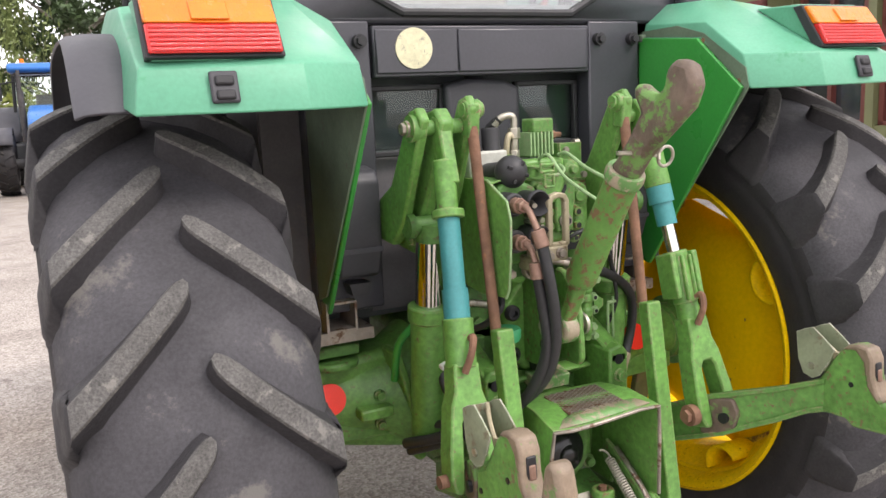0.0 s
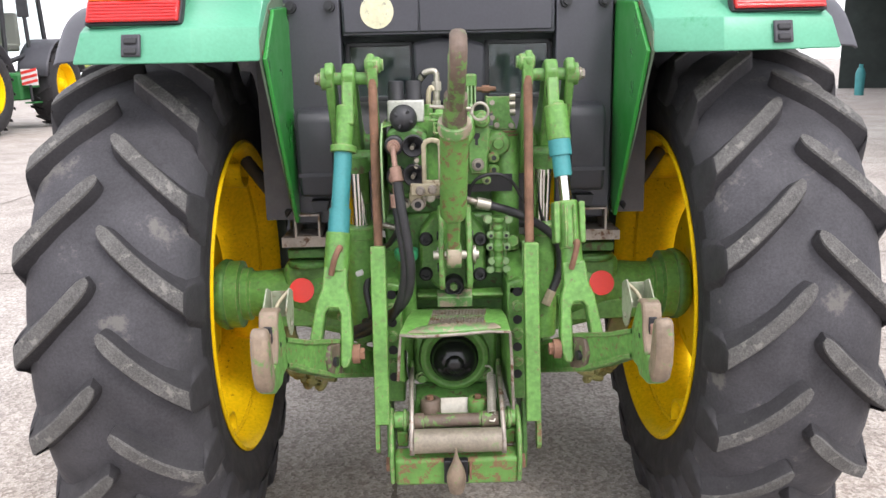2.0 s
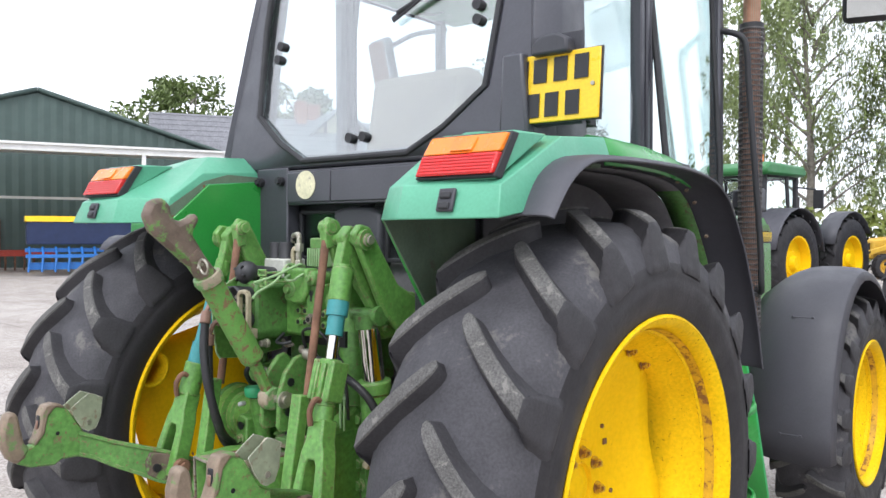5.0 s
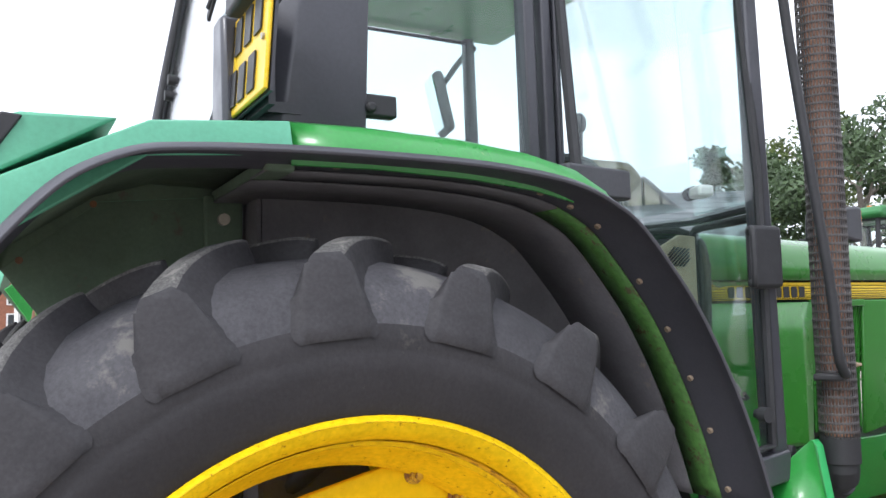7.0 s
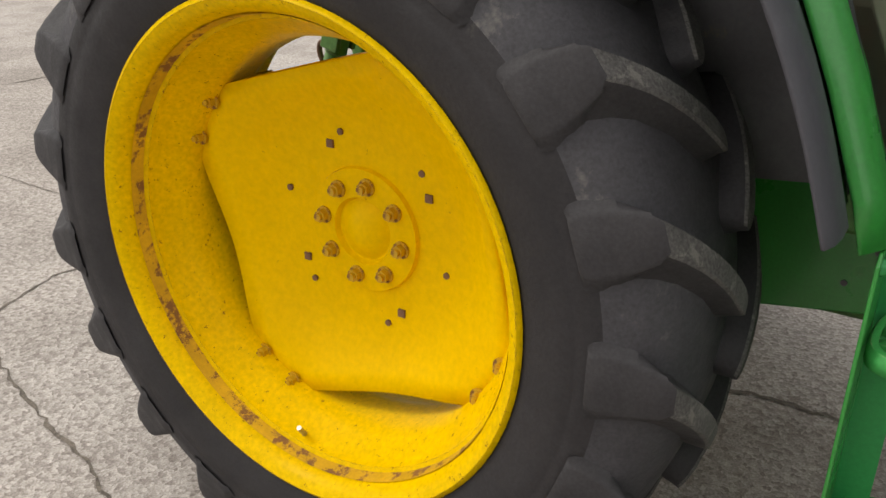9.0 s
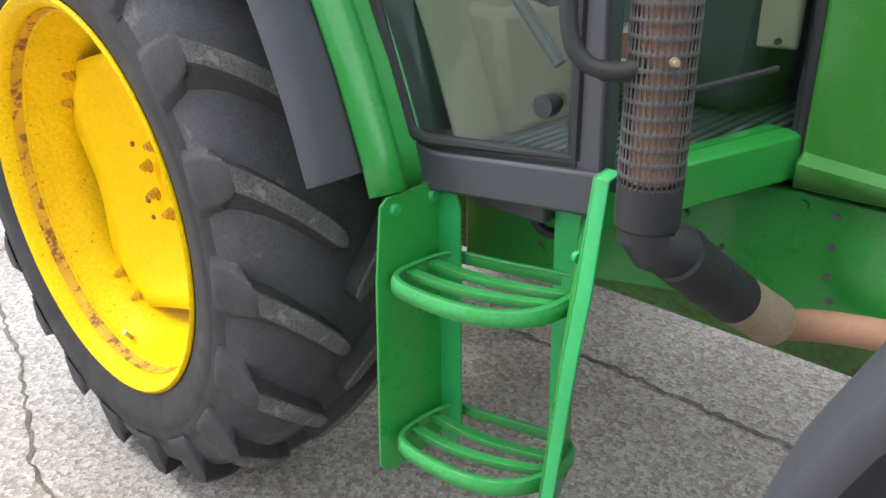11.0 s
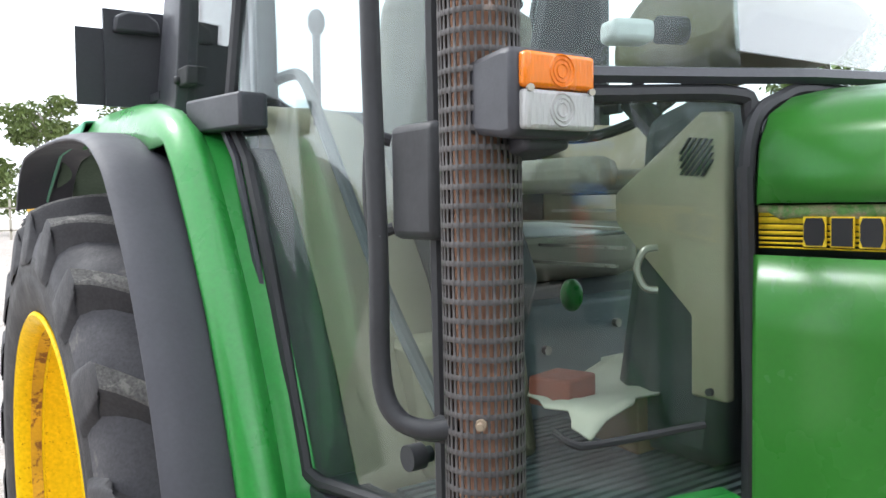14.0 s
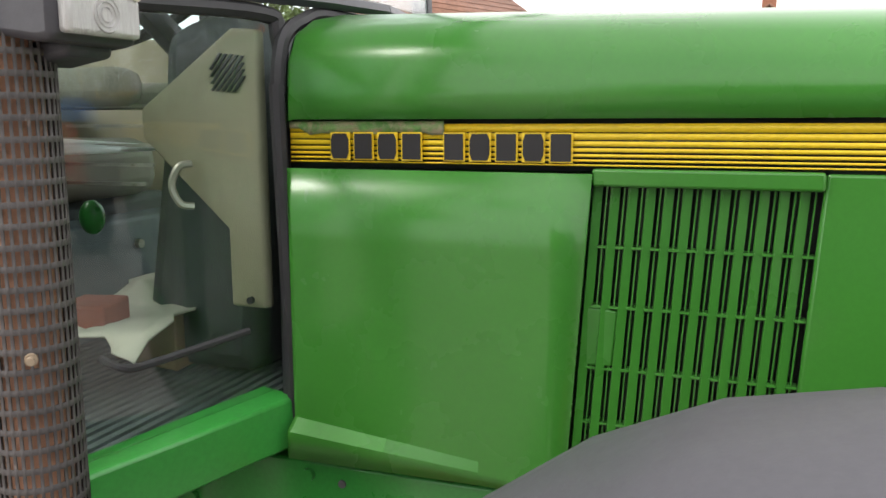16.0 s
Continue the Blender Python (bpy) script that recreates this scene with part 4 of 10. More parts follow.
    cyl(bm, S(0.715, 0.935, 1.075), S(0.742, 0.945, 1.075), 0.018, n=14)
    part("quarter_knob", bm, M_SEAL, cab)
    bm = B()
    box(bm, S(0.815, 0.262, 1.722), (0.062, 0.20, 0.066), (0, 0, 10 * s))
    part("work_lamp_box", bm, M_BLACK, cab, "small charcoal box lamp at the door pillar", bevel=0.006)
    bm = B()
    box(bm, S(0.735, -0.205, 1.862), (0.03, 0.085, 0.045))
    cyl(bm, S(0.74, -0.222, 1.855), S(0.762, -0.222, 1.855), 0.011, n=12)
    part("pillar_clip", bm, M_SEAL, cab, bevel=0.005)

# roof and windscreen
bm = B()
prism(bm, [(-0.33, 2.60), (1.02, 2.60), (1.06, 2.66), (1.00, 2.78), (-0.30, 2.80), (-0.40, 2.70)], "x", -0.76, 0.76)
part("cab_roof", bm, M_GREEN, cab, "green cab roof", bevel=0.03)
bm = B()
polys(bm, [(-0.33, 1.05, 1.76), (0.33, 1.05, 1.76), (0.33, 1.00, 2.60), (-0.33, 1.00, 2.60)], [(0, 1, 2, 3)])
p = part("windscreen", bm, M_GLASS_CLEAR, cab, thick=0.005, smooth=0)
p.visible_shadow = False
# floor, mat and rear trim inside
bm = B()
prism(bm, [(-0.49, -0.36), (0.49, -0.36), (0.49, 0.585), (0.72, 0.60), (0.72, 0.90), (0.32, 1.05), (-0.32, 1.05), (-0.72, 0.90), (-0.72, 0.60), (-0.49, 0.585)], "z", 0.99, 1.045)
part("cab_floor", bm, M_DASH, cab)
bm = B()
for i in range(34):
    y = 0.18 + i * 0.024
    half = 0.485 if y < 0.60 else 0.66 if y < 0.88 else max(0.30, 0.66 - (y - 0.88) * 2.4)
    box(bm, (0, y, 1.049), (half * 2, 0.013, 0.008), (0, 0, 0))
part("floor_mat", bm, M_MAT, cab, "ribbed grey rubber floor mat")
for s in (1, -1):
    bm = B()
    arch = [(-0.36, 1.80)] + [(y + ny * 0.028, z + nz * 0.028) for (y, z), (ny, nz) in list(zip(CREST, normals2d(CREST)))[1:]]
    sheet(bm, [[(s * x, y, max(z, 1.046)) for x in (0.49, 0.60, 0.725)] for y, z in arch])
    sheet(bm, [[(s * 0.488, y, 1.046), (s * 0.488, y, max(z, 1.05))] for y, z in arch])
    part("wheel_arch_trim", bm, M_BEIGE, cab, "beige moulded wheel arch trim inside the cab", thick=0.006)
    bm = B()
    prism(bm, [(0.36, 1.05), (0.62, 1.05), (0.58, 1.29), (0.38, 1.31)], "x", s * 0.34, s * 0.60)
    part("tool_locker", bm, M_BEIGE, cab, bevel=0.02)
bm = B()
box(bm, (0, -0.30, 1.45), (0.97, 0.06, 0.72))
part("rear_cab_trim", bm, M_DASH, cab, bevel=0.02)
# seat
bm = B()
box(bm, (0, 0.12, 1.42), (0.50, 0.48, 0.14))
seat = part("seat_cushion", bm, M_SEAT, tractor, "grey brown cloth driver's seat", bevel=0.045)
bm = B()
box(bm, (0, -0.13, 1.78), (0.48, 0.13, 0.66), (-10, 0, 0))
part("backrest", bm, M_SEAT, seat, bevel=0.05)
for s in (1, -1):
    bm = B()
    box(bm, (s * 0.30, (0.56 if s > 0 else 0.2), 1.592), (0.085, 0.40, 0.066))
    part("armrest", bm, M_SEAT, seat, bevel=0.025)
bm = B()
box(bm, (0, 0.10, 1.20), (0.34, 0.36, 0.32))
part("seat_base", bm, M_DASH, seat, bevel=0.02)
# dark box added to fill the shaded space under the seat
bm = B()
box(bm, (-0.06, 0.14, 1.20), (0.56, 0.34, 0.30))
pedestal = part("seat_pedestal", bm, M_DASH, seat, "dark box filling the space under the seat", bevel=0.02)
bm = B()
prism(bm, [(0.31, 1.05), (0.42, 1.05), (0.37, 1.30), (0.31, 1.31)], "x", -0.34, 0.22)
part("pedestal_panel", bm, M_PANEL, pedestal, "blue grey bolted cover panel", bevel=0.008)
for x, y, z in ((0.12, 0.396, 1.20), (-0.12, 0.388, 1.24)):
    bm = B()
    cyl(bm, (x, y - 0.01, z), (x, y + 0.006, z + 0.001), 0.011, n=8)
    part("panel_bolt", bm, M_ZINC, pedestal)
# right console with levers
bm = B()
prism(bm, [(-0.10, 1.05), (0.50, 1.05), (0.62, 1.40), (0.56, 1.52), (-0.10, 1.55)], "x", 0.33, 0.46)
console = part("side_console", bm, M_DASH, tractor, "dark console beside the seat with levers", bevel=0.02)
for y, mt in ((0.32, M_AMBER), (0.40, M_SEAL), (0.47, M_SEAL), (0.54, M_GREEN)):
    bm = B()
    tube(bm, [(0.40, y, 1.50), (0.405, y + 0.03, 1.58), (0.40, y + 0.05, 1.63)], 0.008, 6)
    ball(bm, (0.40, y + 0.05, 1.645), 0.02)
    part("lever", bm, mt, console)
# steering column, wheel, instrument hood
bm = B()
prism(bm, [(0.62, 1.05), (0.90, 1.05), (0.96, 1.60), (0.86, 1.74), (0.72, 1.70), (0.70, 1.50)], "x", -0.17, 0.17)
dash = part("dashboard", bm, M_DASH, tractor, "dark instrument console with steering wheel", bevel=0.04)
bm = B()
prism(bm, [(0.66, 1.78), (0.92, 1.80), (1.00, 1.87), (0.94, 1.93), (0.74, 1.93), (0.66, 1.86)], "x", -0.19, 0.19)
part("instrument_hood", bm, M_BEIGE, dash, "pale instrument hood", bevel=0.03)
bm = B()
rows = []
for i in range(33):
    a = 2 * math.pi * i / 32
    rows.append(Vector((0.205 * math.cos(a), 0.52 + 0.205 * math.sin(a) * 0.80, 1.80 + 0.205 * math.sin(a) * 0.52)))
tube(bm, rows, 0.014, 8, smooth=False)
for a in (90, 210, 330):
    e = rows[int(a / 360 * 32) % 32]
    tube(bm, [(0, 0.54, 1.77), e], 0.011, 6, smooth=False)
tube(bm, [(0, 0.55, 1.76), (0, 0.74, 1.58)], 0.03, 8, smooth=False)
part("steering_wheel", bm, M_SEAL, dash)
bm = B()
tube(bm, [(0.33, 0.90, 1.395), (0.345, 0.885, 1.40), (0.352, 0.875, 1.43), (0.345, 0.885, 1.46), (0.33, 0.90, 1.465)], 0.006, 6)
part("grab_loop", bm, M_ZINC, dash)
bm = B()
prism(bm, [(0.62, 1.05), (0.98, 1.05), (0.98, 1.40), (0.66, 1.36)], "x", -0.16, -0.03)
part("pedal_box", bm, M_DASH, dash, bevel=0.03)
for i in range(5):
    bm = B()
    box(bm, (0.25, 0.62 + i * 0.02, 1.42 + i * 0.035), (0.006, 0.22, 0.006), (0, 0, 4))
    part("wire_rack", bm, M_ZINC, dash)
bm = B()
ball(bm, (0.14, 0.50, 1.339), 0.030, (0.8, 0.9, 1.2))
part("green_knob", bm, M_GREEN, dash, "round green lever knob")
bm = B()
prism(bm, [(0.44, 1.465), (0.70, 1.478), (0.70, 1.488), (0.44, 1.500)], "x", 0.16, 0.27)
part("document_tray", bm, M_WHITE, dash, bevel=0.006)
# trim panel behind the quarter window
q = (P_Q - P_A).normalized()


def on_quarter(u, z, inset):
    p = P_A + q * u
    return (p.x - 0.33 * inset, p.y - 0.94 * inset, z)


LQ = (P_Q - P_A).length


def on_cowl(u, z, out):
    f = (LQ - 0.02 - u) / 0.195
    return (0.335 - 0.055 * f + out, 1.043 - 0.273 * f, 1.507 + (z - 1.507) * (1.0 + 0.27 * f))


trim2d = [(LQ - 0.02, 1.672), (LQ - 0.02, 1.235), (LQ - 0.075, 1.25), (LQ - 0.075, 1.37), (LQ - 0.215, 1.505), (LQ - 0.215, 1.545), (LQ - 0.06, 1.668)]
for s in (1, -1):
    def mirror(p):
        return (s * p[0], p[1], p[2])
    bm = B()
    v0 = [mirror(on_cowl(u, z, 0.0)) for u, z in trim2d]
    polys(bm, v0, [tuple(range(len(v0)))])
    trimp = part("quarter_trim", bm, M_BEIGE, tractor, "beige trim panel with a vent behind the quarter window", thick=0.02, bevel=0.006)
    for i in range(8):
        a0, z0 = LQ - 0.118 + i * 0.0085, 1.575
        lo_ = max(0.0, (3 - i) * 0.010)
        hi_ = max(0.0, (i - 4) * 0.010)
        bm = B()
        polys(bm, [mirror(on_cowl(a0 + 0.045 * (lo_ / 0.055), z0 + lo_, 0.012)), mirror(on_cowl(a0 + 0.0045 + 0.045 * (lo_ / 0.055), z0 + lo_, 0.012)),
                   mirror(on_cowl(a0 + 0.0455 - 0.045 * (hi_ / 0.055), z0 + 0.055 - hi_, 0.012)), mirror(on_cowl(a0 + 0.041 - 0.045 * (hi_ / 0.055), z0 + 0.055 - hi_, 0.012))], [(0, 1, 2, 3)])
        part("vent_slot", bm, M_INK, trimp, thick=0.002)
    bm = B()
    cyl(bm, mirror(on_cowl(LQ - 0.043, 1.255, 0.008)), mirror(on_cowl(LQ - 0.043, 1.255, 0.018)), 0.006, n=10)
    part("trim_screw", bm, M_SEAL, trimp)
# inner pull bar on the quarter window
bm = B()
tube(bm, [on_quarter(0.14, 1.215, 0.02), on_quarter(0.16, 1.20, 0.0), on_quarter(0.20, 1.196, 0.0), on_quarter(LQ - 0.08, 1.21, 0.0)], 0.006, 8)
part("window_bar", bm, M_SEAL, cab)
# paper sack and red box on the floor
random.seed(5)
bm = B()
rows = []
c00, c01, c10, c11 = Vector((0.03, 0.53, 1.196)), Vector((0.0, 0.735, 1.197)), Vector((0.37, 0.61, 1.166)), Vector((0.44, 0.85, 1.160))
for i in range(8):
    row = []
    for j in range(8):
        u, v = i / 7, j / 7
        q_ = c00.lerp(c01, v).lerp(c10.lerp(c11, v), u)
        edge = 0.016 if i in (0, 7) or j in (0, 7) else 0.006
        row.append(q_ + Vector((random.uniform(-edge, edge), random.uniform(-edge, edge), random.uniform(-0.004, 0.008) + 0.012 * math.sin(u * 7 + v * 3))))
    rows.append(row)
sheet(bm, rows)
sack = part("paper_sack", bm, M_PAPER, None, thick=0.004, smooth=20)
tagged(sack, "crumpled cream paper sack lying on a cardboard box", "paper sack")
bm = B()
prism(bm, [(-0.02, 0.54), (0.17, 0.56), (0.20, 0.74), (0.0, 0.72)], "z", 1.054, 1.170)
card = part("cardboard_box", bm, M_CARD, None, bevel=0.004)
tagged(card, "low brown cardboard box on the cab floor", "box")
bm = B()
box(bm, (0.325, 0.665, 1.190), (0.10, 0.09, 0.055), (0, 0, 15))
rb = part("red_box", bm, M_REDCARD, None, bevel=0.006)
tagged(rb, "small red cardboard box beside the paper sack", "box")

# ---- rear axle, transmission and three point linkage ----
XC = -0.018
bm = B()
prism(bm, [(-0.20, 0.56), (0.20, 0.56), (0.235, 0.66), (0.235, 0.93), (0.17, 1.0), (-0.17, 1.0), (-0.235, 0.93), (-0.235, 0.66)], "y", -0.62, 1.55)
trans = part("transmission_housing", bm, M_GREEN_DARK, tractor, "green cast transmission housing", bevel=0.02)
bm = B()
cyl(bm, (0, 0, 0), (0, -0.004, 0), 0.020, n=14)
cyl(bm, (0, 0, 0), (0, -0.018, 0), 0.015, n=6)
housing_bolt_me = to_mesh("housing_bolt", bm, M_GREEN_OLD, 30)
for dx in (-0.21, 0.21):
    for k in range(6):
        shared("housing_bolt", housing_bolt_me, trans, pose(XC + dx, -0.62, 0.60 + k * 0.068))
for i in range(5):
    bm = B()
    box(bm, (XC - 0.15 + i * 0.075, -0.625, 0.95 - (i % 2) * 0.02), (0.045, 0.03, 0.04))
    part("housing_lug", bm, M_GREEN_DARK, trans, bevel=0.005)
for s in (1, -1):
    bm = B()
    prof = [(0.20, 0.0), (0.20, 0.175), (0.235, 0.18), (0.26, 0.165), (0.33, 0.122), (0.42, 0.103), (0.50, 0.090), (0.60, 0.079), (0.66, 0.076), (0.667, 0.088), (0.690, 0.088), (0.695, 0.112), (0.735, 0.112), (0.74, 0.0)]
    lathe(bm, [(s * x, r) for x, r in prof], (XC, HUB_Y, HUB_Z), 40)
    axle = part("axle_housing", bm, M_GREEN_H, tractor, "round green rear axle housing", smooth=35)
    bm = B()
    lathe(bm, [(s * 0.735, 0.112), (s * 0.75, 0.114), (s * 0.765, 0.105), (s * 0.78, 0.09)], (XC, HUB_Y, HUB_Z), 32)
    part("axle_flange", bm, M_GREEN_DARK, axle, thick=0.01)
    bm = B()
    cyl(bm, (XC + s * 0.485, HUB_Y - 0.078, HUB_Z + 0.028), (XC + s * 0.485, HUB_Y - 0.096, HUB_Z + 0.034), 0.040, n=28)
    part("reflector", bm, M_RED_DOT, axle, "round red reflector on the axle")
    bm = B()
    box(bm, (XC + s * 0.38, HUB_Y - 0.125, HUB_Z - 0.01), (0.09, 0.05, 0.03))
    box(bm, (XC + s * 0.30, HUB_Y - 0.12, HUB_Z + 0.05), (0.02, 0.09, 0.2), (0, s * 15, 0))
    cyl(bm, (XC + s * 0.29, HUB_Y - 0.16, HUB_Z - 0.12), (XC + s * 0.29, HUB_Y - 0.20, HUB_Z - 0.12), 0.018, n=6)
    part("axle_rib", bm, M_GREEN_H, axle, bevel=0.006)
    # cab mount on top of the axle
    bm = B()
    cyl(bm, (XC + s * 0.46, -0.42, 0.895), (XC + s * 0.46, -0.42, 0.915), 0.07, n=24)
    box(bm, (XC + s * 0.46, -0.40, 0.94), (0.13, 0.12, 0.03))
    part("cab_mount", bm, M_GREEN_DARK, axle, bevel=0.006)
    bm = B()
    box(bm, (XC + s * 0.45, -0.42, 0.985), (0.17, 0.14, 0.03))
    for u, v, w, h in ((0, 0.003, 0.08, 0.006), (0, 0.073, 0.08, 0.006), (-0.037, 0.038, 0.006, 0.064), (0.037, 0.038, 0.006, 0.064)):
        box(bm, (XC + s * 0.45 + u, -0.44, 1.0 + v), (w, 0.12, h))
    part("mount_channel", bm, M_STEEL, axle, "rusty square steel cab mount tube")
    # black box added to close the bright gap under the cab
    bm = B()
    box(bm, (XC + s * 0.42, -0.05, 1.03), (0.24, 0.50, 0.20))
    part("cab_underfloor", bm, M_SEAL, axle, "plain black box closing the space under the cab", bevel=0.01)
    bm = B()
    prism(bm, [(XC + s * 0.30, 0.690), (XC + s * 0.632, 0.700), (XC + s * 0.632, 0.748), (XC + s * 0.55, 0.765), (XC + s * 0.30, 0.745)], "y", HUB_Y - 0.085, HUB_Y + 0.085)
    part("axle_foot", bm, M_GREEN_H, axle, "flat flange under the axle", bevel=0.006)
    bm = B()
    prism(bm, [(XC + s * 0.20, 0.62), (XC + s * 0.545, 0.70), (XC + s * 0.545, 0.905), (XC + s * 0.20, 0.93)], "y", HUB_Y - 0.075, HUB_Y + 0.075)
    part("axle_casting", bm, M_GREEN_H, axle, bevel=0.022)
    bm = B()
    prism(bm, [(XC + s * 0.525, 0.69), (XC + s * 0.600, 0.69), (XC + s * 0.545, 0.55), (XC + s * 0.530, 0.525), (XC + s * 0.500, 0.525), (XC + s * 0.498, 0.55)], "y", HUB_Y - 0.055, HUB_Y - 0.030)
    part("axle_bracket", bm, M_OLIVE, axle, "olive dirt covered plate under the axle", bevel=0.004)

# lift cylinders and rockshaft
bm = B()
cyl(bm, (XC - 0.30, -0.515, 1.27), (XC + 0.30, -0.515, 1.27), 0.052, n=24)
box(bm, (XC, -0.50, 1.16), (0.34, 0.16, 0.25))
box(bm, (XC, -0.57, 1.02), (0.40, 0.10, 0.14))
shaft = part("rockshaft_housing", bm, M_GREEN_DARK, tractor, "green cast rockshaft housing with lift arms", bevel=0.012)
for s in (1, -1):
    x = XC + s * 0.275
    bm = B()
    prism(bm, [(-0.44, 1.24), (-0.46, 1.32), (-0.53, 1.345), (-0.62, 1.42), (-0.70, 1.525), (-0.745, 1.535), (-0.775, 1.505), (-0.765, 1.465), (-0.70, 1.35), (-0.645, 1.28), (-0.64, 1.225), (-0.60, 1.19), (-0.50, 1.20)], "x", x - 0.018, x + 0.018)
    part("lift_arm", bm, M_GREEN_H, shaft, bevel=0.007)
    bm = B()
    prism(bm, [(-0.47, 1.25), (-0.50, 1.315), (-0.59, 1.36), (-0.71, 1.53), (-0.75, 1.538), (-0.775, 1.51), (-0.70, 1.37), (-0.645, 1.27), (-0.58, 1.215), (-0.50, 1.22)], "x", x + s * 0.052 - 0.012, x + s * 0.052 + 0.012)
    prism(bm, [(-0.50, 1.22), (-0.52, 1.32), (-0.62, 1.38), (-0.725, 1.55), (-0.765, 1.56), (-0.785, 1.53), (-0.70, 1.35), (-0.64, 1.24), (-0.58, 1.20)], "x", x - s * 0.062 - 0.010, x - s * 0.062 + 0.010)
    part("arm_plate", bm, M_GREEN_H, shaft, bevel=0.006)
    bm = B()
    cyl(bm, (x + s * 0.085, -0.735, 1.493), (x - s * 0.05, -0.735, 1.493), 0.017, n=14)
    cyl(bm, (x + s * 0.075, -0.735, 1.493), (x + s * 0.045, -0.735, 1.493), 0.030, n=16)
    cyl(bm, (x - s * 0.045, -0.755, 1.528), (x - s * 0.095, -0.755, 1.528), 0.016, n=12)
    part("arm_pin", bm, M_GREEN_OLD, shaft)
    bm = B()
    cyl(bm, (x - s * 0.02, -0.515, 1.27), (x + s * 0.045, -0.515, 1.27), 0.062, n=24)
    cyl(bm, (x + s * 0.045, -0.515, 1.27), (x + s * 0.055, -0.515, 1.27), 0.038, n=20)
    cyl(bm, (x + s * 0.05, -0.515, 1.27), (x + s * 0.065, -0.515, 1.27), 0.014, n=6)
    part("shaft_boss", bm, M_GREEN_H, shaft, bevel=0.004)
    # external ram
    bm = B()
    xr = XC + s * 0.272
    cyl(bm, (xr, -0.625, 1.06), (xr, -0.650, 1.235), 0.034, n=28)
    ram = part("ram_rod", bm, M_CHROME, tractor, "polished chrome lift ram rod")
    bm = B()
    cyl(bm, (xr, -0.59, 0.70), (xr, -0.625, 1.062), 0.046, n=24)
    cyl(bm, (xr, -0.621, 1.03), (xr, -0.6255, 1.068), 0.052, n=24)
    part("ram_barrel", bm, M_GREEN_H, ram, bevel=0.004)
    bm = B()
    cyl(bm, (xr, -0.652, 1.232), (xr, -0.66, 1.275), 0.04, n=20)
    cyl(bm, (xr - 0.05, -0.658, 1.268), (xr + 0.05, -0.658, 1.268), 0.022, n=16)
    cyl(bm, (xr + s * 0.045, -0.658, 1.268), (xr + s * 0.062, -0.658, 1.268), 0.03, n=16)
    part("ram_eye", bm, M_GREEN_DARK, ram)
    # rusty check rod with its square guide
    bm = B()
    xb = XC + s * 0.207
    cyl(bm, (xb, -0.835, 1.03), (xb + s * 0.003, -0.765, 1.49), 0.0125, n=14)
    rod = part("float_rod", bm, M_RUST, tractor, "rusty brown vertical rod")
    bm = B()
    box(bm, (xb + s * 0.003, -0.76, 1.505), (0.028, 0.035, 0.075), (8, 0, 0))
    cyl(bm, (xb - 0.02, -0.757, 1.528), (xb + 0.02, -0.757, 1.528), 0.022, n=16)
    part("rod_clevis", bm, M_GREEN_OLD, rod, bevel=0.004)
    bm = B()
    box(bm, (xb, -0.896, 0.808), (0.041, 0.036, 0.49), (-9, 0, 0))
    part("rod_guide", bm, M_GREEN_H, rod, "green square tube guide", bevel=0.004)
    bm = B()
    prism(bm, [(-0.93, 0.60), (-0.90, 0.60), (-0.90, 0.49), (-0.925, 0.475), (-0.945, 0.495)], "x", xb + s * 0.01, xb + s * 0.022)
    part("guide_strap", bm, M_GREEN_RUSTY, rod)

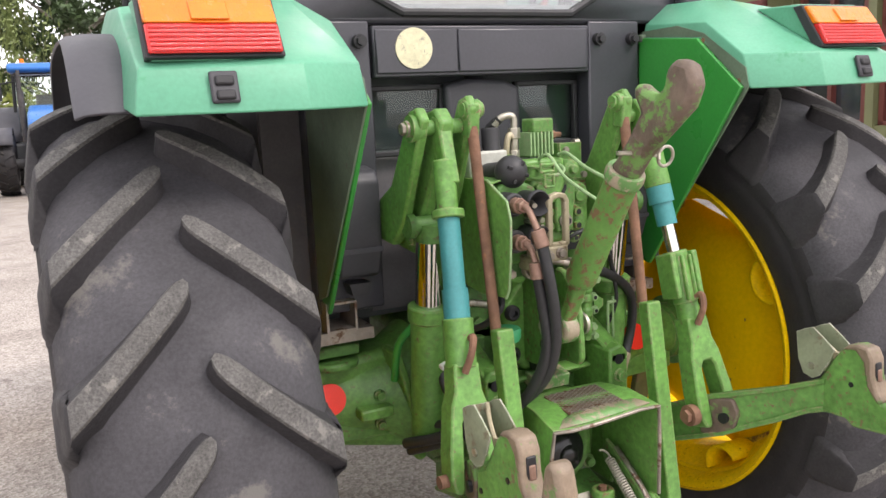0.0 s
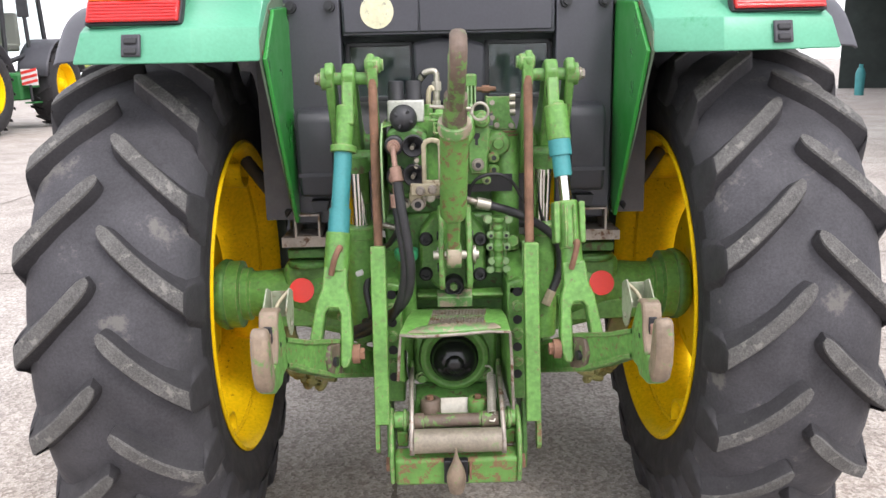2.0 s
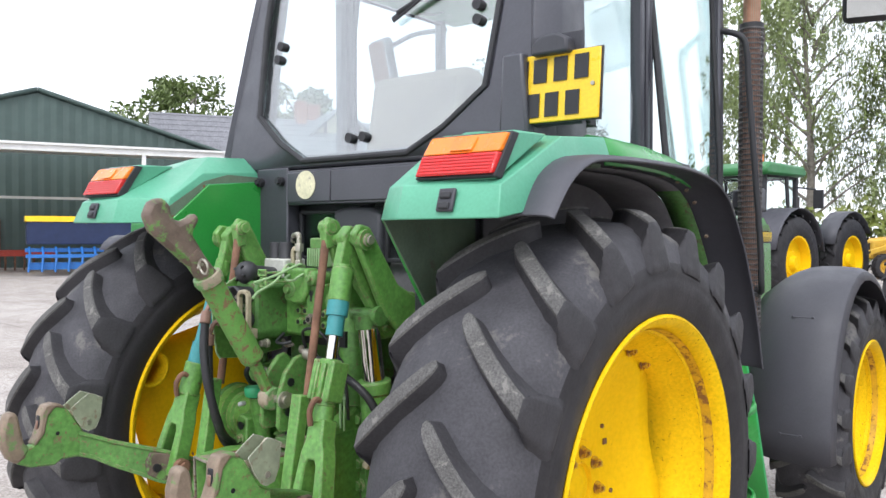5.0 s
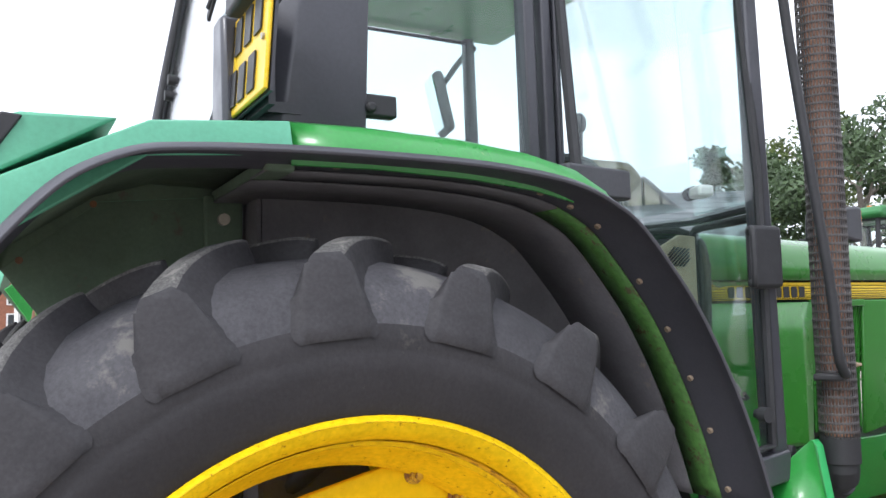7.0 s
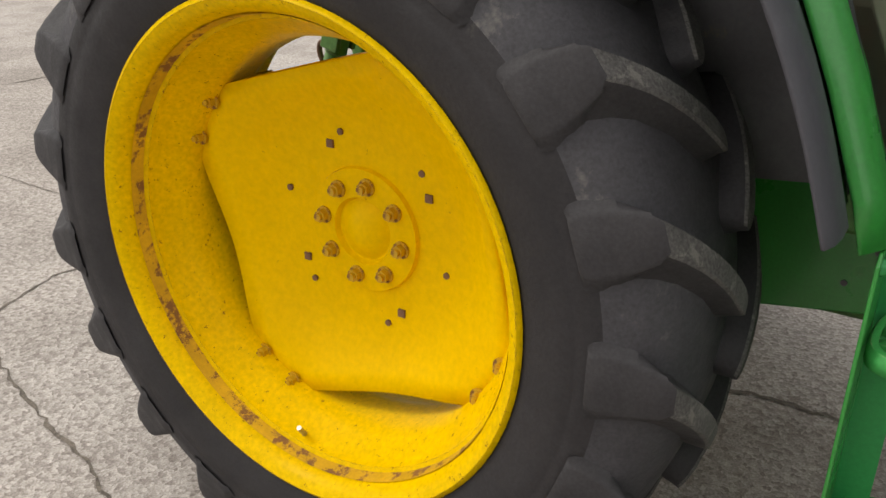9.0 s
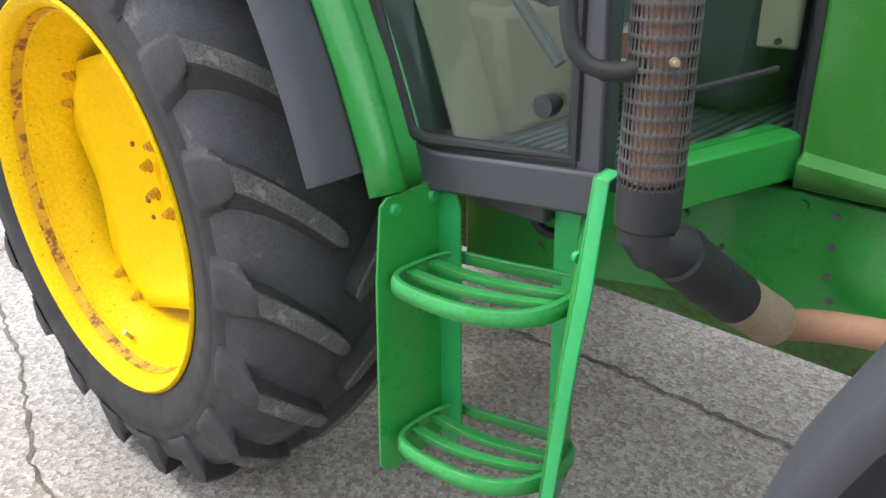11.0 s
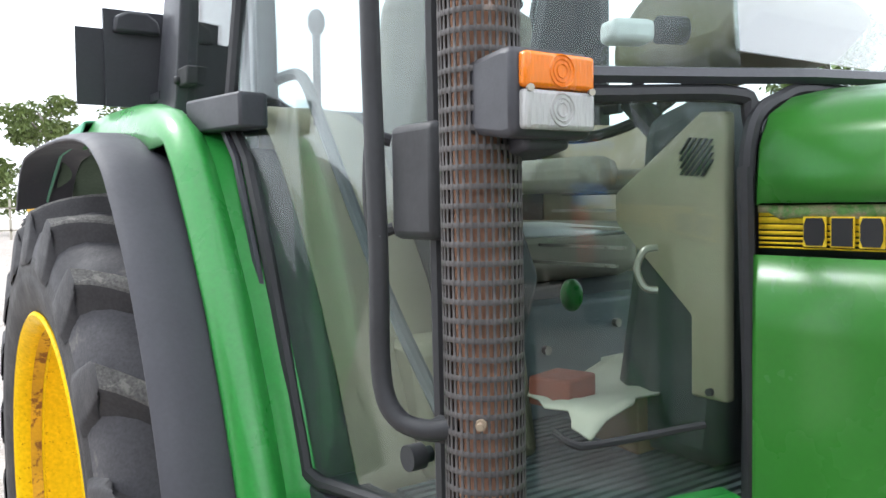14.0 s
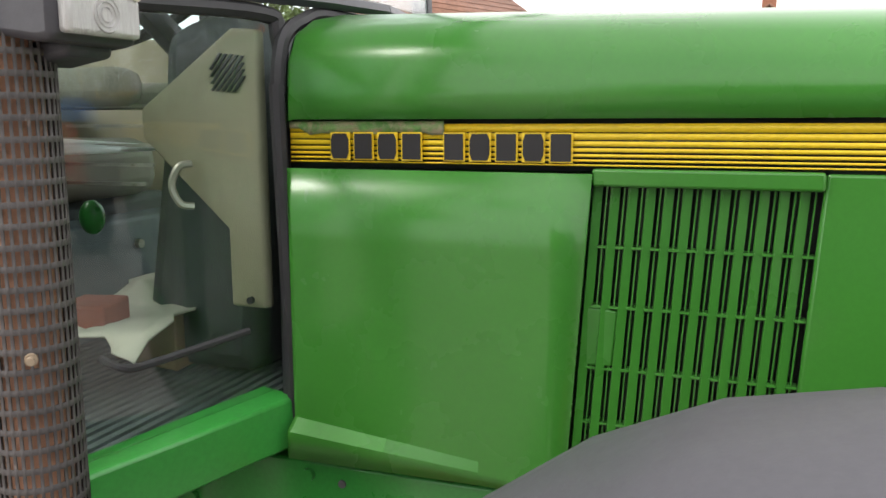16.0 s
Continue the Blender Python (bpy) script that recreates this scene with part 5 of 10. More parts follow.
# lift rods: left plain, right with a levelling screw
for s in (1, -1):
    top, low = Vector((XC + s * 0.278, -0.745, 1.493)), Vector((XC + s * 0.338, -0.935, 0.772))
    ax = low - top

    def on(t, dx=0.0):
        return top + ax * t + Vector((dx * s, 0, 0))
    bm = B()
    if s < 0:
        mid, a0 = 0.265, 0.56
        cyl(bm, on(a0), on(0.265), 0.0245, n=20)
        cyl(bm, on(0.57), on(0.475), 0.029, n=20)
        liftrod = part("lift_rod", bm, M_BLUE, tractor, "turquoise and green lift rod", smooth=35)
        bm = B()
        cyl(bm, on(0.270), on(0.245), 0.036, n=20)
        cyl(bm, on(0.26), on(0.10), 0.023, 0.026, n=16)
        part("rod_sleeve", bm, M_GREEN_H, liftrod, bevel=0.003)
        bm = B()
        cyl(bm, on(0.56), on(0.70), 0.034, 0.034, n=20)
        part("rod_sleeve", bm, M_GREEN_H, liftrod, bevel=0.003)
    else:
        cyl(bm, on(0.375), on(0.265), 0.025, n=20)
        cyl(bm, on(0.30), on(0.24), 0.031, n=20)
        liftrod = part("lift_rod", bm, M_BLUE, tractor, "green lift rod with a turquoise collar and levelling screw", smooth=35)
        bm = B()
        cyl(bm, on(0.47), on(0.36), 0.0165, n=16)
        part("levelling_screw", bm, M_CHROME, liftrod)
        bm = B()
        cyl(bm, on(0.25), on(0.10), 0.030, 0.024, n=20)
        cyl(bm, on(0.245), on(0.115), 0.032, n=22)
        part("screw_housing", bm, M_GREEN_H, liftrod, bevel=0.004)
        bm = B()
        cyl(bm, on(0.465), on(0.64), 0.031, n=16)
        for d in (-0.034, 0.034):
            box(bm, on(0.545, d), (0.016, 0.06, 0.112), (-15, 0, 0))
        for d in (-0.012, 0.012):
            box(bm, on(0.545, d) + Vector((0, -0.032, 0)), (0.008, 0.014, 0.112), (-15, 0, 0))
        part("screw_yoke", bm, M_GREEN_H, liftrod, bevel=0.004)
        bm = B()
        cyl(bm, on(0.57), on(0.70), 0.026, 0.030, n=18)
        part("rod_sleeve", bm, M_GREEN_H, liftrod, bevel=0.004)
    # top fork and eye
    bm = B()
    prism(bm, [(0.022, 0.0), (0.016, 0.020), (0, 0.028), (-0.016, 0.020), (-0.022, 0), (-0.018, -0.13), (0.018, -0.13)], "x", -0.016, 0.016)
    bmesh.ops.transform(bm, matrix=pose(top.x, top.y, top.z, -17, 0, 0), verts=bm.verts[:])
    part("rod_eye", bm, M_GREEN_H, liftrod, bevel=0.005)
    bm = B()
    prism(bm, [(-0.030, 0.235), (0.030, 0.235), (0.033, 0.175), (0.044, 0.145), (0.056, 0.05), (0.058, 0.0), (0.050, -0.030), (0.034, -0.034), (0.027, -0.02), (0.021, 0.11), (0.012, 0.125), (-0.012, 0.125), (-0.021, 0.11), (-0.027, -0.02), (-0.034, -0.034), (-0.050, -0.030), (-0.058, 0.0), (-0.056, 0.05), (-0.044, 0.145), (-0.033, 0.175)], "y", -0.027, 0.027)
    bmesh.ops.transform(bm, matrix=pose(low.x, low.y, low.z, -15, -s * 4.6, 0), verts=bm.verts[:])
    part("rod_fork", bm, M_GREEN_H, liftrod, bevel=0.005)
    bm = B()
    cyl(bm, low + Vector((0.075, 0, 0)), low - Vector((0.075, 0, 0)), 0.014, n=14)
    cyl(bm, low + Vector((-s * 0.078, 0, 0)), low + Vector((-s * 0.058, 0, 0)), 0.026, n=18)
    cyl(bm, low + Vector((-s * 0.090, 0, 0)), low + Vector((-s * 0.078, 0, 0)), 0.017, n=6)
    part("fork_pin", bm, M_RUST, liftrod)
    bm = B()
    tube(bm, [on(0.70) + Vector((-0.01, -0.035, 0.0)), on(0.67) + Vector((0, -0.05, 0.02)), on(0.63) + Vector((0.01, -0.045, 0.02)), on(0.61) + Vector((0.01, -0.03, 0))], 0.008, 8)
    part("spring_clip", bm, M_RUST, liftrod)

# lower links with quick hooks
for s in (1, -1):
    def W(x, y, z):
        return (XC + s * (x - XC), y, z)
    sect = ((-0.56, 0.217, 0.645, 0.555), (-0.80, 0.272, 0.752, 0.650), (-0.93, 0.303, 0.812, 0.702), (-0.985, 0.320, 0.833, 0.724), (-1.03, 0.340, 0.848, 0.750), (-1.10, 0.368, 0.872, 0.786), (-1.16, 0.390, 0.898, 0.822), (-1.20, 0.400, 0.914, 0.838))
    bm = B()
    sheet(bm, [[W(x + dx, y, z) for dx, z in ((-0.010, zb), (-0.010, zt), (0.010, zt), (0.010, zb), (-0.010, zb))] for y, x, zt, zb in sect])
    link = part("lower_link", bm, M_GREEN_OLD, tractor, "worn green lower link arm with a claw hook", smooth=30)
    for k, (d0, d1) in enumerate(((0.0, -0.013), (0.013, 0.0))):
        bm = B()
        sheet(bm, [[W(x + dx, y, z) for dx, z in ((-0.016, z0), (-0.016, z1), (0.016, z1), (0.016, z0), (-0.016, z0))] for y, x, z0, z1 in [(y, x, (zt if k == 0 else zb) + d0, (zt if k == 0 else zb) + d1) for y, x, zt, zb in sect]])
        part("link_flange", bm, M_GREEN_OLD, link, bevel=0.003, smooth=30)
    bm = B()
    prism(bm, [(-0.915, 0.795), (-0.955, 0.815), (-1.005, 0.822), (-1.020, 0.79), (-1.010, 0.750), (-0.97, 0.725), (-0.92, 0.715)], "x", 0.300, 0.340)
    bmesh.ops.transform(bm, matrix=Matrix.Translation((0.32, -0.97, 0)) @ Matrix.Rotation(radians(16), 4, "Z") @ Matrix.Translation((-0.32, 0.97, 0)), verts=bm.verts[:])
    for v in bm.verts:
        v.co.x = XC + s * (v.co.x - XC)
    boss = part("link_boss", bm, M_HOOK, link, "brown worn boss round the pin", bevel=0.005)
    bm = B()
    cyl(bm, W(0.296, -0.992, 0.772), W(0.352, -0.980, 0.772), 0.0125, n=18)
    part("link_bore", bm, M_INK, boss)
    # claw plate, its bare finger, latch and pale cover
    xc = 0.405
    plate_line = [(-1.15, 0.893), (-1.182, 0.909), (-1.205, 0.945), (-1.229, 0.982), (-1.25, 0.999), (-1.272, 1.005), (-1.295, 1.002), (-1.304, 0.985), (-1.306, 0.95), (-1.318, 0.915), (-1.332, 0.897), (-1.345, 0.893), (-1.358, 0.905), (-1.368, 0.95), (-1.376, 0.988), (-1.390, 1.001), (-1.406, 0.994), (-1.416, 0.95), (-1.414, 0.905), (-1.400, 0.873), (-1.372, 0.847), (-1.339, 0.832), (-1.27, 0.825), (-1.249, 0.838), (-1.20, 0.836), (-1.15, 0.818)]
    bm = B()
    prism(bm, plate_line, "x", XC + s * (xc - 0.016 - XC), XC + s * (xc + 0.016 - XC))
    part("claw_hook", bm, M_GREEN_OLD, link, "worn green claw hook", bevel=0.005)
    bm = B()
    prism(bm, [(-1.340, 0.890), (-1.356, 0.905), (-1.366, 0.95), (-1.374, 0.989), (-1.390, 1.004), (-1.409, 0.996), (-1.420, 0.95), (-1.418, 0.903), (-1.403, 0.869), (-1.378, 0.848), (-1.355, 0.862)], "x", XC + s * (xc - 0.019 - XC), XC + s * (xc + 0.019 - XC))
    part("claw_finger", bm, M_BARE, link, "bare brown finger worn through the paint", bevel=0.010)
    bm = B()
    prism(bm, [(-1.238, 0.990), (-1.252, 1.003), (-1.273, 1.009), (-1.299, 1.006), (-1.310, 0.985), (-1.312, 0.95), (-1.324, 0.915), (-1.336, 0.899), (-1.326, 0.893), (-1.300, 0.925), (-1.290, 0.975), (-1.27, 0.996)], "x", XC + s * (xc - 0.0205 - XC), XC + s * (xc + 0.0205 - XC))
    latch = part("hook_latch", bm, M_BARE, link, "bare tan latch frame", bevel=0.005)
    bm = B()
    box(bm, W(xc, -1.309, 0.957), (0.019, 0.012, 0.040), (-5, 0, 0))
    part("latch_slot", bm, M_INK, latch, bevel=0.003)
    bm = B()
    box(bm, W(xc, -1.312, 0.950), (0.013, 0.012, 0.026), (-5, 0, 0))
    part("latch_tongue", bm, M_COPPER, latch, bevel=0.003)
    bm = B()
    side = [(-1.129, 1.006), (-1.150, 1.018), (-1.172, 1.026), (-1.200, 1.008), (-1.228, 0.987), (-1.212, 0.95), (-1.192, 0.920), (-1.174, 0.910), (-1.150, 0.916), (-1.136, 0.945)]
    for dx in (-0.026, 0.026):
        prism(bm, side, "x", XC + s * (xc + dx - 0.0018 - XC), XC + s * (xc + dx + 0.0018 - XC))
    prism(bm, [(-1.127, 1.006), (-1.134, 0.945), (-1.138, 0.946), (-1.131, 1.008)], "x", XC + s * (xc - 0.026 - XC), XC + s * (xc + 0.026 - XC))
    cover = part("latch_cover", bm, M_PALESTEEL, link, "pale bent sheet latch cover", bevel=0.001)
    bm = B()
    tube(bm, [W(xc - 0.018, -1.14, 1.008), W(xc, -1.18, 0.99), W(xc + 0.008, -1.215, 0.962)], 0.0045, 8)
    cyl(bm, W(xc - 0.012, -1.222, 0.968), W(xc + 0.012, -1.222, 0.968), 0.010, n=12)
    part("latch_wire", bm, M_TANSTEEL, cover)
    for dx in (-0.029, 0.029):
        bm = B()
        cyl(bm, W(xc + dx - 0.002, -1.172, 0.938), W(xc + dx + 0.002, -1.172, 0.938), 0.0075, n=12)
        part("cover_rivet", bm, M_ZINC, cover)
    for y, z in ((-1.166, 0.860), (-1.262, 0.918)):
        bm = B()
        cyl(bm, W(xc - 0.0172, y, z), W(xc + 0.0172, y, z), 0.006, n=10)
        part("claw_bore", bm, M_INK, link)
    # check chain from the link to the plate under the axle
    p0, p1 = Vector(W(0.345, -0.80, 0.66)), Vector(W(0.490, -0.46, 0.535))
    dd = (p1 - p0).to_track_quat("Y", "Z").to_matrix().to_4x4()
    for i in range(5):
        t = (i + 0.5) / 5
        c = p0.lerp(p1, t) + Vector((0, 0, -0.03 * math.sin(t * math.pi)))
        bm = B()
        ring = [(0.019 * math.cos(a), 0.047 * math.sin(a), 0) for a in [2 * math.pi * k / 14 for k in range(15)]]
        tube(bm, ring, 0.0095, 8, smooth=False)
        bmesh.ops.transform(bm, matrix=Matrix.Translation(c) @ dd @ Matrix.Rotation(radians(90 * (i % 2) + 20), 4, "Y"), verts=bm.verts[:])
        part("chain_link", bm, M_OLIVE, link, "olive dirt covered chain link")
    bm = B()
    tube(bm, [W(0.475, -0.50, 0.55), W(0.50, -0.475, 0.530), W(0.528, -0.455, 0.548), W(0.535, -0.44, 0.58)], 0.011, 8)
    ball(bm, W(0.462, -0.515, 0.540), 0.026, (0.8, 1.1, 0.8))
    part("chain_shackle", bm, M_OLIVE, link)

# top link, parked upright with its hook
e0, e1, e2, e3 = Vector((-0.018, -0.80, 1.005)), Vector((-0.019, -0.867, 1.135)), Vector((-0.016, -1.022, 1.378)), Vector((-0.010, -1.168, 1.552))
bm = B()
cyl(bm, e1, e2, 0.036, n=28)
cyl(bm, e1 - (e2 - e1) * 0.03, e1, 0.029, 0.036, n=28)
toplink = part("top_link", bm, M_GREEN_RUSTY, tractor, "chipped green top link with a ball hook, parked upright", bevel=0.004)
bm = B()
lathe(bm, [(-0.012, 0.030), (-0.012, 0.040), (0.004, 0.043), (0.018, 0.040), (0.018, 0.030)], (0, 0, 0), 28, "z", closed=True)
bmesh.ops.transform(bm, matrix=Matrix.Translation(e2) @ (e2 - e1).to_track_quat("Z", "X").to_matrix().to_4x4(), verts=bm.verts[:])
part("top_link_collar", bm, M_CLAW, toplink, "pale worn collar", bevel=0.002)
bm = B()
prism(bm, [(0.016, 0.0), (0.019, 0.13), (-0.019, 0.13), (-0.016, 0.0), (-0.012, -0.03), (0.012, -0.03)], "y", -0.014, 0.014)
bmesh.ops.transform(bm, matrix=Matrix.Translation(e0) @ (e1 - e0).to_track_quat("Z", "Y").to_matrix().to_4x4(), verts=bm.verts[:])
part("top_link_neck", bm, M_GREEN_RUSTY, toplink, "flat rusty neck of the link", bevel=0.006)
bm = B()
cyl(bm, e0 + Vector((0.021, 0, 0)), e0 - Vector((0.021, 0, 0)), 0.036, n=28)
part("top_link_eye", bm, M_CLAW, toplink, bevel=0.006)
bm = B()
prism(bm, [(v, u) for u, v in ((-0.16, -0.028), (-0.16, 0.028), (-0.085, 0.034), (-0.07, 0.078), (-0.045, 0.080), (-0.042, 0.05), (-0.034, 0.022), (-0.008, 0.014), (0.02, 0.030), (0.05, 0.026), (0.066, -0.01), (0.045, -0.048), (0.0, -0.060), (-0.06, -0.048))], "x", -0.019, 0.019)
dirv = (e3 - e2).normalized()
side_v = Vector((1, 0, 0))
fwd_v = dirv.cross(side_v).normalized()
basis = Matrix((side_v, fwd_v, dirv)).transposed().to_4x4()
bmesh.ops.transform(bm, matrix=Matrix.Translation(e3) @ basis, verts=bm.verts[:])
part("top_hook", bm, M_HOOK, toplink, "hook end with flaking green paint over brown steel", bevel=0.014)
bm = B()
cyl(bm, e2, e2.lerp(e3, 0.45), 0.031, 0.028, n=18)
part("top_link_neck", bm, M_HOOK, toplink)
# linch pin with its ring
bm = B()
cyl(bm, (-0.075, -1.075, 1.432), (0.03, -1.075, 1.424), 0.0045, n=10)
part("linch_pin", bm, M_ZINC, toplink, "zinc linch pin with a wire ring")
bm = B()
ring = [(0.043 + 0.019 * math.cos(a), -1.08 - 0.004 * math.sin(a), 1.418 + 0.020 * math.sin(a)) for a in [2 * math.pi * k / 18 + math.pi for k in range(18)]]
tube(bm, [(0.012, -1.07, 1.424)] + ring + [(0.022, -1.085, 1.412)], 0.0035, 8, k=3)
part("linch_ring", bm, M_ZINC, toplink)

# bolted bracket of the top link
bm = B()
prism(bm, [(-0.075, 1.10), (-0.115, 1.05), (-0.117, 0.925), (-0.09, 0.905), (-0.062, 0.875), (0.024, 0.875), (0.052, 0.900), (0.078, 0.918), (0.080, 1.045), (0.042, 1.095)], "y", -0.685, -0.60)
base = part("top_link_bracket", bm, M_GREEN_H, tractor, "green cast bracket bolted to the housing", bevel=0.010)
for x in (-0.052, 0.026):
    bm = B()
    prism(bm, [(-0.66, 0.90), (-0.80, 0.905), (-0.812, 0.925), (-0.806, 1.03), (-0.785, 1.085), (-0.745, 1.128), (-0.715, 1.135), (-0.66, 1.08)], "x", x - 0.0085, x + 0.0085)
    part("bracket_cheek", bm, M_GREEN_OLD, base, bevel=0.005)
    for k in range(3):
        bm = B()
        sx = 1 if x > 0 else -1
        cyl(bm, (x + sx * 0.0085, -0.775 + k * 0.005, 0.965 + k * 0.045), (x + sx * 0.0125, -0.775 + k * 0.005, 0.965 + k * 0.045), 0.013, n=16)
        part("cheek_bore", bm, M_ZINC if k == 1 else M_INK, base)
bm = B()
cyl(bm, (-0.075, -0.792, 1.005), (0.052, -0.792, 1.005), 0.013, n=16)
cyl(bm, (0.036, -0.792, 1.005), (0.044, -0.792, 1.005), 0.026, n=18)
part("top_link_pin", bm, M_ZINC, base, "zinc pin through the bracket")
for x, z in ((-0.096, 1.030), (-0.098, 0.925), (0.062, 1.026), (0.060, 0.920)):
    bm = B()
    lathe(bm, [(0.0, 0.020), (-0.010, 0.020), (-0.016, 0.015), (-0.016, 0.009), (-0.006, 0.008), (-0.006, 0.0)], (x, -0.685, z), 18, "y")
    part("socket_bolt", bm, M_SEAL, base)
bm = B()
lathe(bm, [(0.0, 0.030), (-0.035, 0.030), (-0.042, 0.026), (-0.042, 0.019), (-0.03, 0.018), (-0.03, 0.0)], (-0.018, -0.685, 0.893), 28, "y")
part("ring_nut", bm, M_SEAL, base, "dark ring with a green bolt inside", bevel=0.002)
bm = B()
cyl(bm, (-0.018, -0.71, 0.893), (-0.018, -0.728, 0.893), 0.012, n=6)
part("ring_bolt", bm, M_GREEN_OLD, base, bevel=0.002)
# pale plate and ribs on top of the shaft housing
bm = B()
prism(bm, [(-0.66, 0.872), (-0.70, 0.866), (-0.705, 0.858), (-0.66, 0.835)], "x", -0.125, 0.128)
part("housing_ledge", bm, M_GREEN_H, trans, bevel=0.004)
bm = B()
box(bm, (-0.016, -0.715, 0.856), (0.102, 0.05, 0.034), (12, 0, 0))
part("housing_pad", bm, M_CLAW, trans, "pad with flaking pale paint", bevel=0.003)
# side flanges of the housing with their rows of bolts and black discs for holes
for s in (1, -1):
    xf = XC + s * 0.180
    bm = B()
    prism(bm, [(xf - s * 0.030, 0.56), (xf + s * 0.026, 0.56), (xf + s * 0.028, 0.905), (xf + s * 0.010, 0.925), (xf - s * 0.030, 0.915)], "y", -0.775, -0.60)
    flange = part("housing_flange", bm, M_GREEN_H, trans, "green housing flange with a row of bolts", bevel=0.006)
    bm = B()
    prism(bm, [(-0.775, 0.905), (-0.61, 0.985), (-0.58, 0.985), (-0.58, 0.88), (-0.775, 0.88)], "x", xf - 0.026, xf + 0.024)
    part("flange_ridge", bm, M_GREEN_H, flange, bevel=0.005)
    for k in range(7):
        z = 0.888 - k * 0.0415
        bm = B()
        if k % 2:
            cyl(bm, (xf, -0.775, z), (xf, -0.779, z), 0.0175, n=20)
            cyl(bm, (xf, -0.779, z), (xf, -0.792, z), 0.0145, n=6)
            part("flange_bolt", bm, M_GREEN_OLD, flange, bevel=0.0015)
        else:
            cyl(bm, (xf, -0.770, z), (xf, -0.7765, z), 0.0135, n=18)
            part("flange_hole", bm, M_INK, flange)
    bm = B()
    cyl(bm, (XC + s * 0.175, -0.685, 1.02), (XC + s * 0.175, -0.70, 1.02), 0.017, n=6)
    part("flange_bolt", bm, M_GREEN_OLD, flange)

# pto shield, guard and shaft cap
bm = B()
xs = [(-0.167, 0.836), (-0.120, 0.829), (-0.061, 0.830), (0.0, 0.833), (0.066, 0.838), (0.122, 0.836)]
front = [(x, -0.967, z) for x, z in xs]
back = [(-0.135 + 0.25 * k / 5, -0.758, 0.836 - 0.001 * k) for k in range(6)]
mid = [((a[0] + b[0]) / 2, (a[1] + b[1]) / 2, 0.845) for a, b in zip(front, back)]
sheet(bm, [front, mid, back])
for edge, s in (((front[0], mid[0], back[0]), -1), ((front[5], mid[5], back[5]), 1)):
    low = [(-0.176, -0.955, 0.700), (-0.165, -0.86, 0.655), (-0.150, -0.765, 0.640)] if s < 0 else [(0.131, -0.955, 0.607), (0.128, -0.86, 0.600), (0.120, -0.765, 0.620)]
    rows = [[Vector(a).lerp(Vector(b), t) for a, b in zip(edge, low)] for t in (0.0, 0.5, 1.0)]
    sheet(bm, rows)
bmesh.ops.remove_doubles(bm, verts=bm.verts[:], dist=0.0005)
shield = part("pto_shield", bm, M_GREEN_H, tractor, "green sheet steel shaft guard with a worn edge", thick=0.006, bevel=0.002, smooth=30)
bm = B()
tube(bm, [(-0.178, -0.957, 0.70), (-0.172, -0.965, 0.78), (-0.167, -0.969, 0.832), (-0.120, -0.970, 0.828), (-0.061, -0.970, 0.829), (0.0, -0.970, 0.832), (0.066, -0.970, 0.837), (0.122, -0.970, 0.834), (0.127, -0.966, 0.75), (0.132, -0.957, 0.61)], 0.0045, 8, smooth=False)
part("shield_edge", bm, M_STEEL, shield, "bare worn edge of the guard")
bm = B()
sheet(bm, [[(-0.150, -0.963, 0.8345), (-0.07, -0.963, 0.8335), (0.0, -0.963, 0.8365), (0.10, -0.963, 0.8425)], [(-0.120, -0.935, 0.8415), (-0.07, -0.918, 0.8445), (0.0, -0.918, 0.8455), (0.085, -0.930, 0.8455)]])
part("worn_lip", bm, M_CLAW, shield, "paint worn off along the front lip", thick=0.003, off=1)
bm = B()
for k in range(10):
    y0 = -0.922 + k * 0.0125
    for side in (0, 1):
        pts = [(-0.092 + 0.148 * i / 16 + 0.012 * k / 9, y0 + (0.0045 if (i + side) % 2 else -0.0035) + (0.006 if side else 0.0), 0.8475) for i in range(17)]
        tube(bm, pts, 0.0016, 4, smooth=False)
part("grip_mesh", bm, M_STEEL, shield, "worn expanded steel tread mesh")
bm = B()
prism(bm, [(-0.095, -0.93), (0.060, -0.93), (0.070, -0.798), (-0.080, -0.798)], "z", 0.8425, 0.8452)
part("mesh_backing", bm, M_RUST, shield)
bm = B()
prism(bm, [(-0.120, 0.80), (0.090, 0.80), (0.108, 0.76), (0.100, 0.64), (0.075, 0.60), (-0.105, 0.60), (-0.135, 0.64), (-0.140, 0.76)], "y", -0.745, -0.60)
pto = part("pto_housing", bm, M_GREEN_H, tractor, "green shaft housing behind the guard", bevel=0.012)
bm = B()
lathe(bm, [(0.0, 0.104), (-0.018, 0.100), (-0.022, 0.086), (-0.010, 0.072), (-0.010, 0.0)], (-0.022, -0.745, 0.689), 40, "y")
part("housing_ring", bm, M_GREEN_H, pto, bevel=0.003)
bm = B()
lathe(bm, [(0.0, 0.071), (-0.014, 0.071), (-0.018, 0.066), (-0.026, 0.065), (-0.040, 0.060), (-0.055, 0.048), (-0.062, 0.034), (-0.064, 0.028), (-0.070, 0.025), (-0.076, 0.014), (-0.077, 0.0)], (-0.022, -0.750, 0.687), 40, "y")
part("pto_cap", bm, M_BALL, pto, "glossy black rubber shaft cap")
for x, z in ((-0.115, 0.785), (0.085, 0.785), (-0.118, 0.625), (0.080, 0.625)):
    bm = B()
    cyl(bm, (x, -0.745, z), (x, -0.752, z), 0.018, n=18)
    cyl(bm, (x, -0.752, z), (x, -0.766, z), 0.013, n=6)
    part("cover_bolt", bm, M_GREEN_OLD, pto, bevel=0.0015)
bm = B()
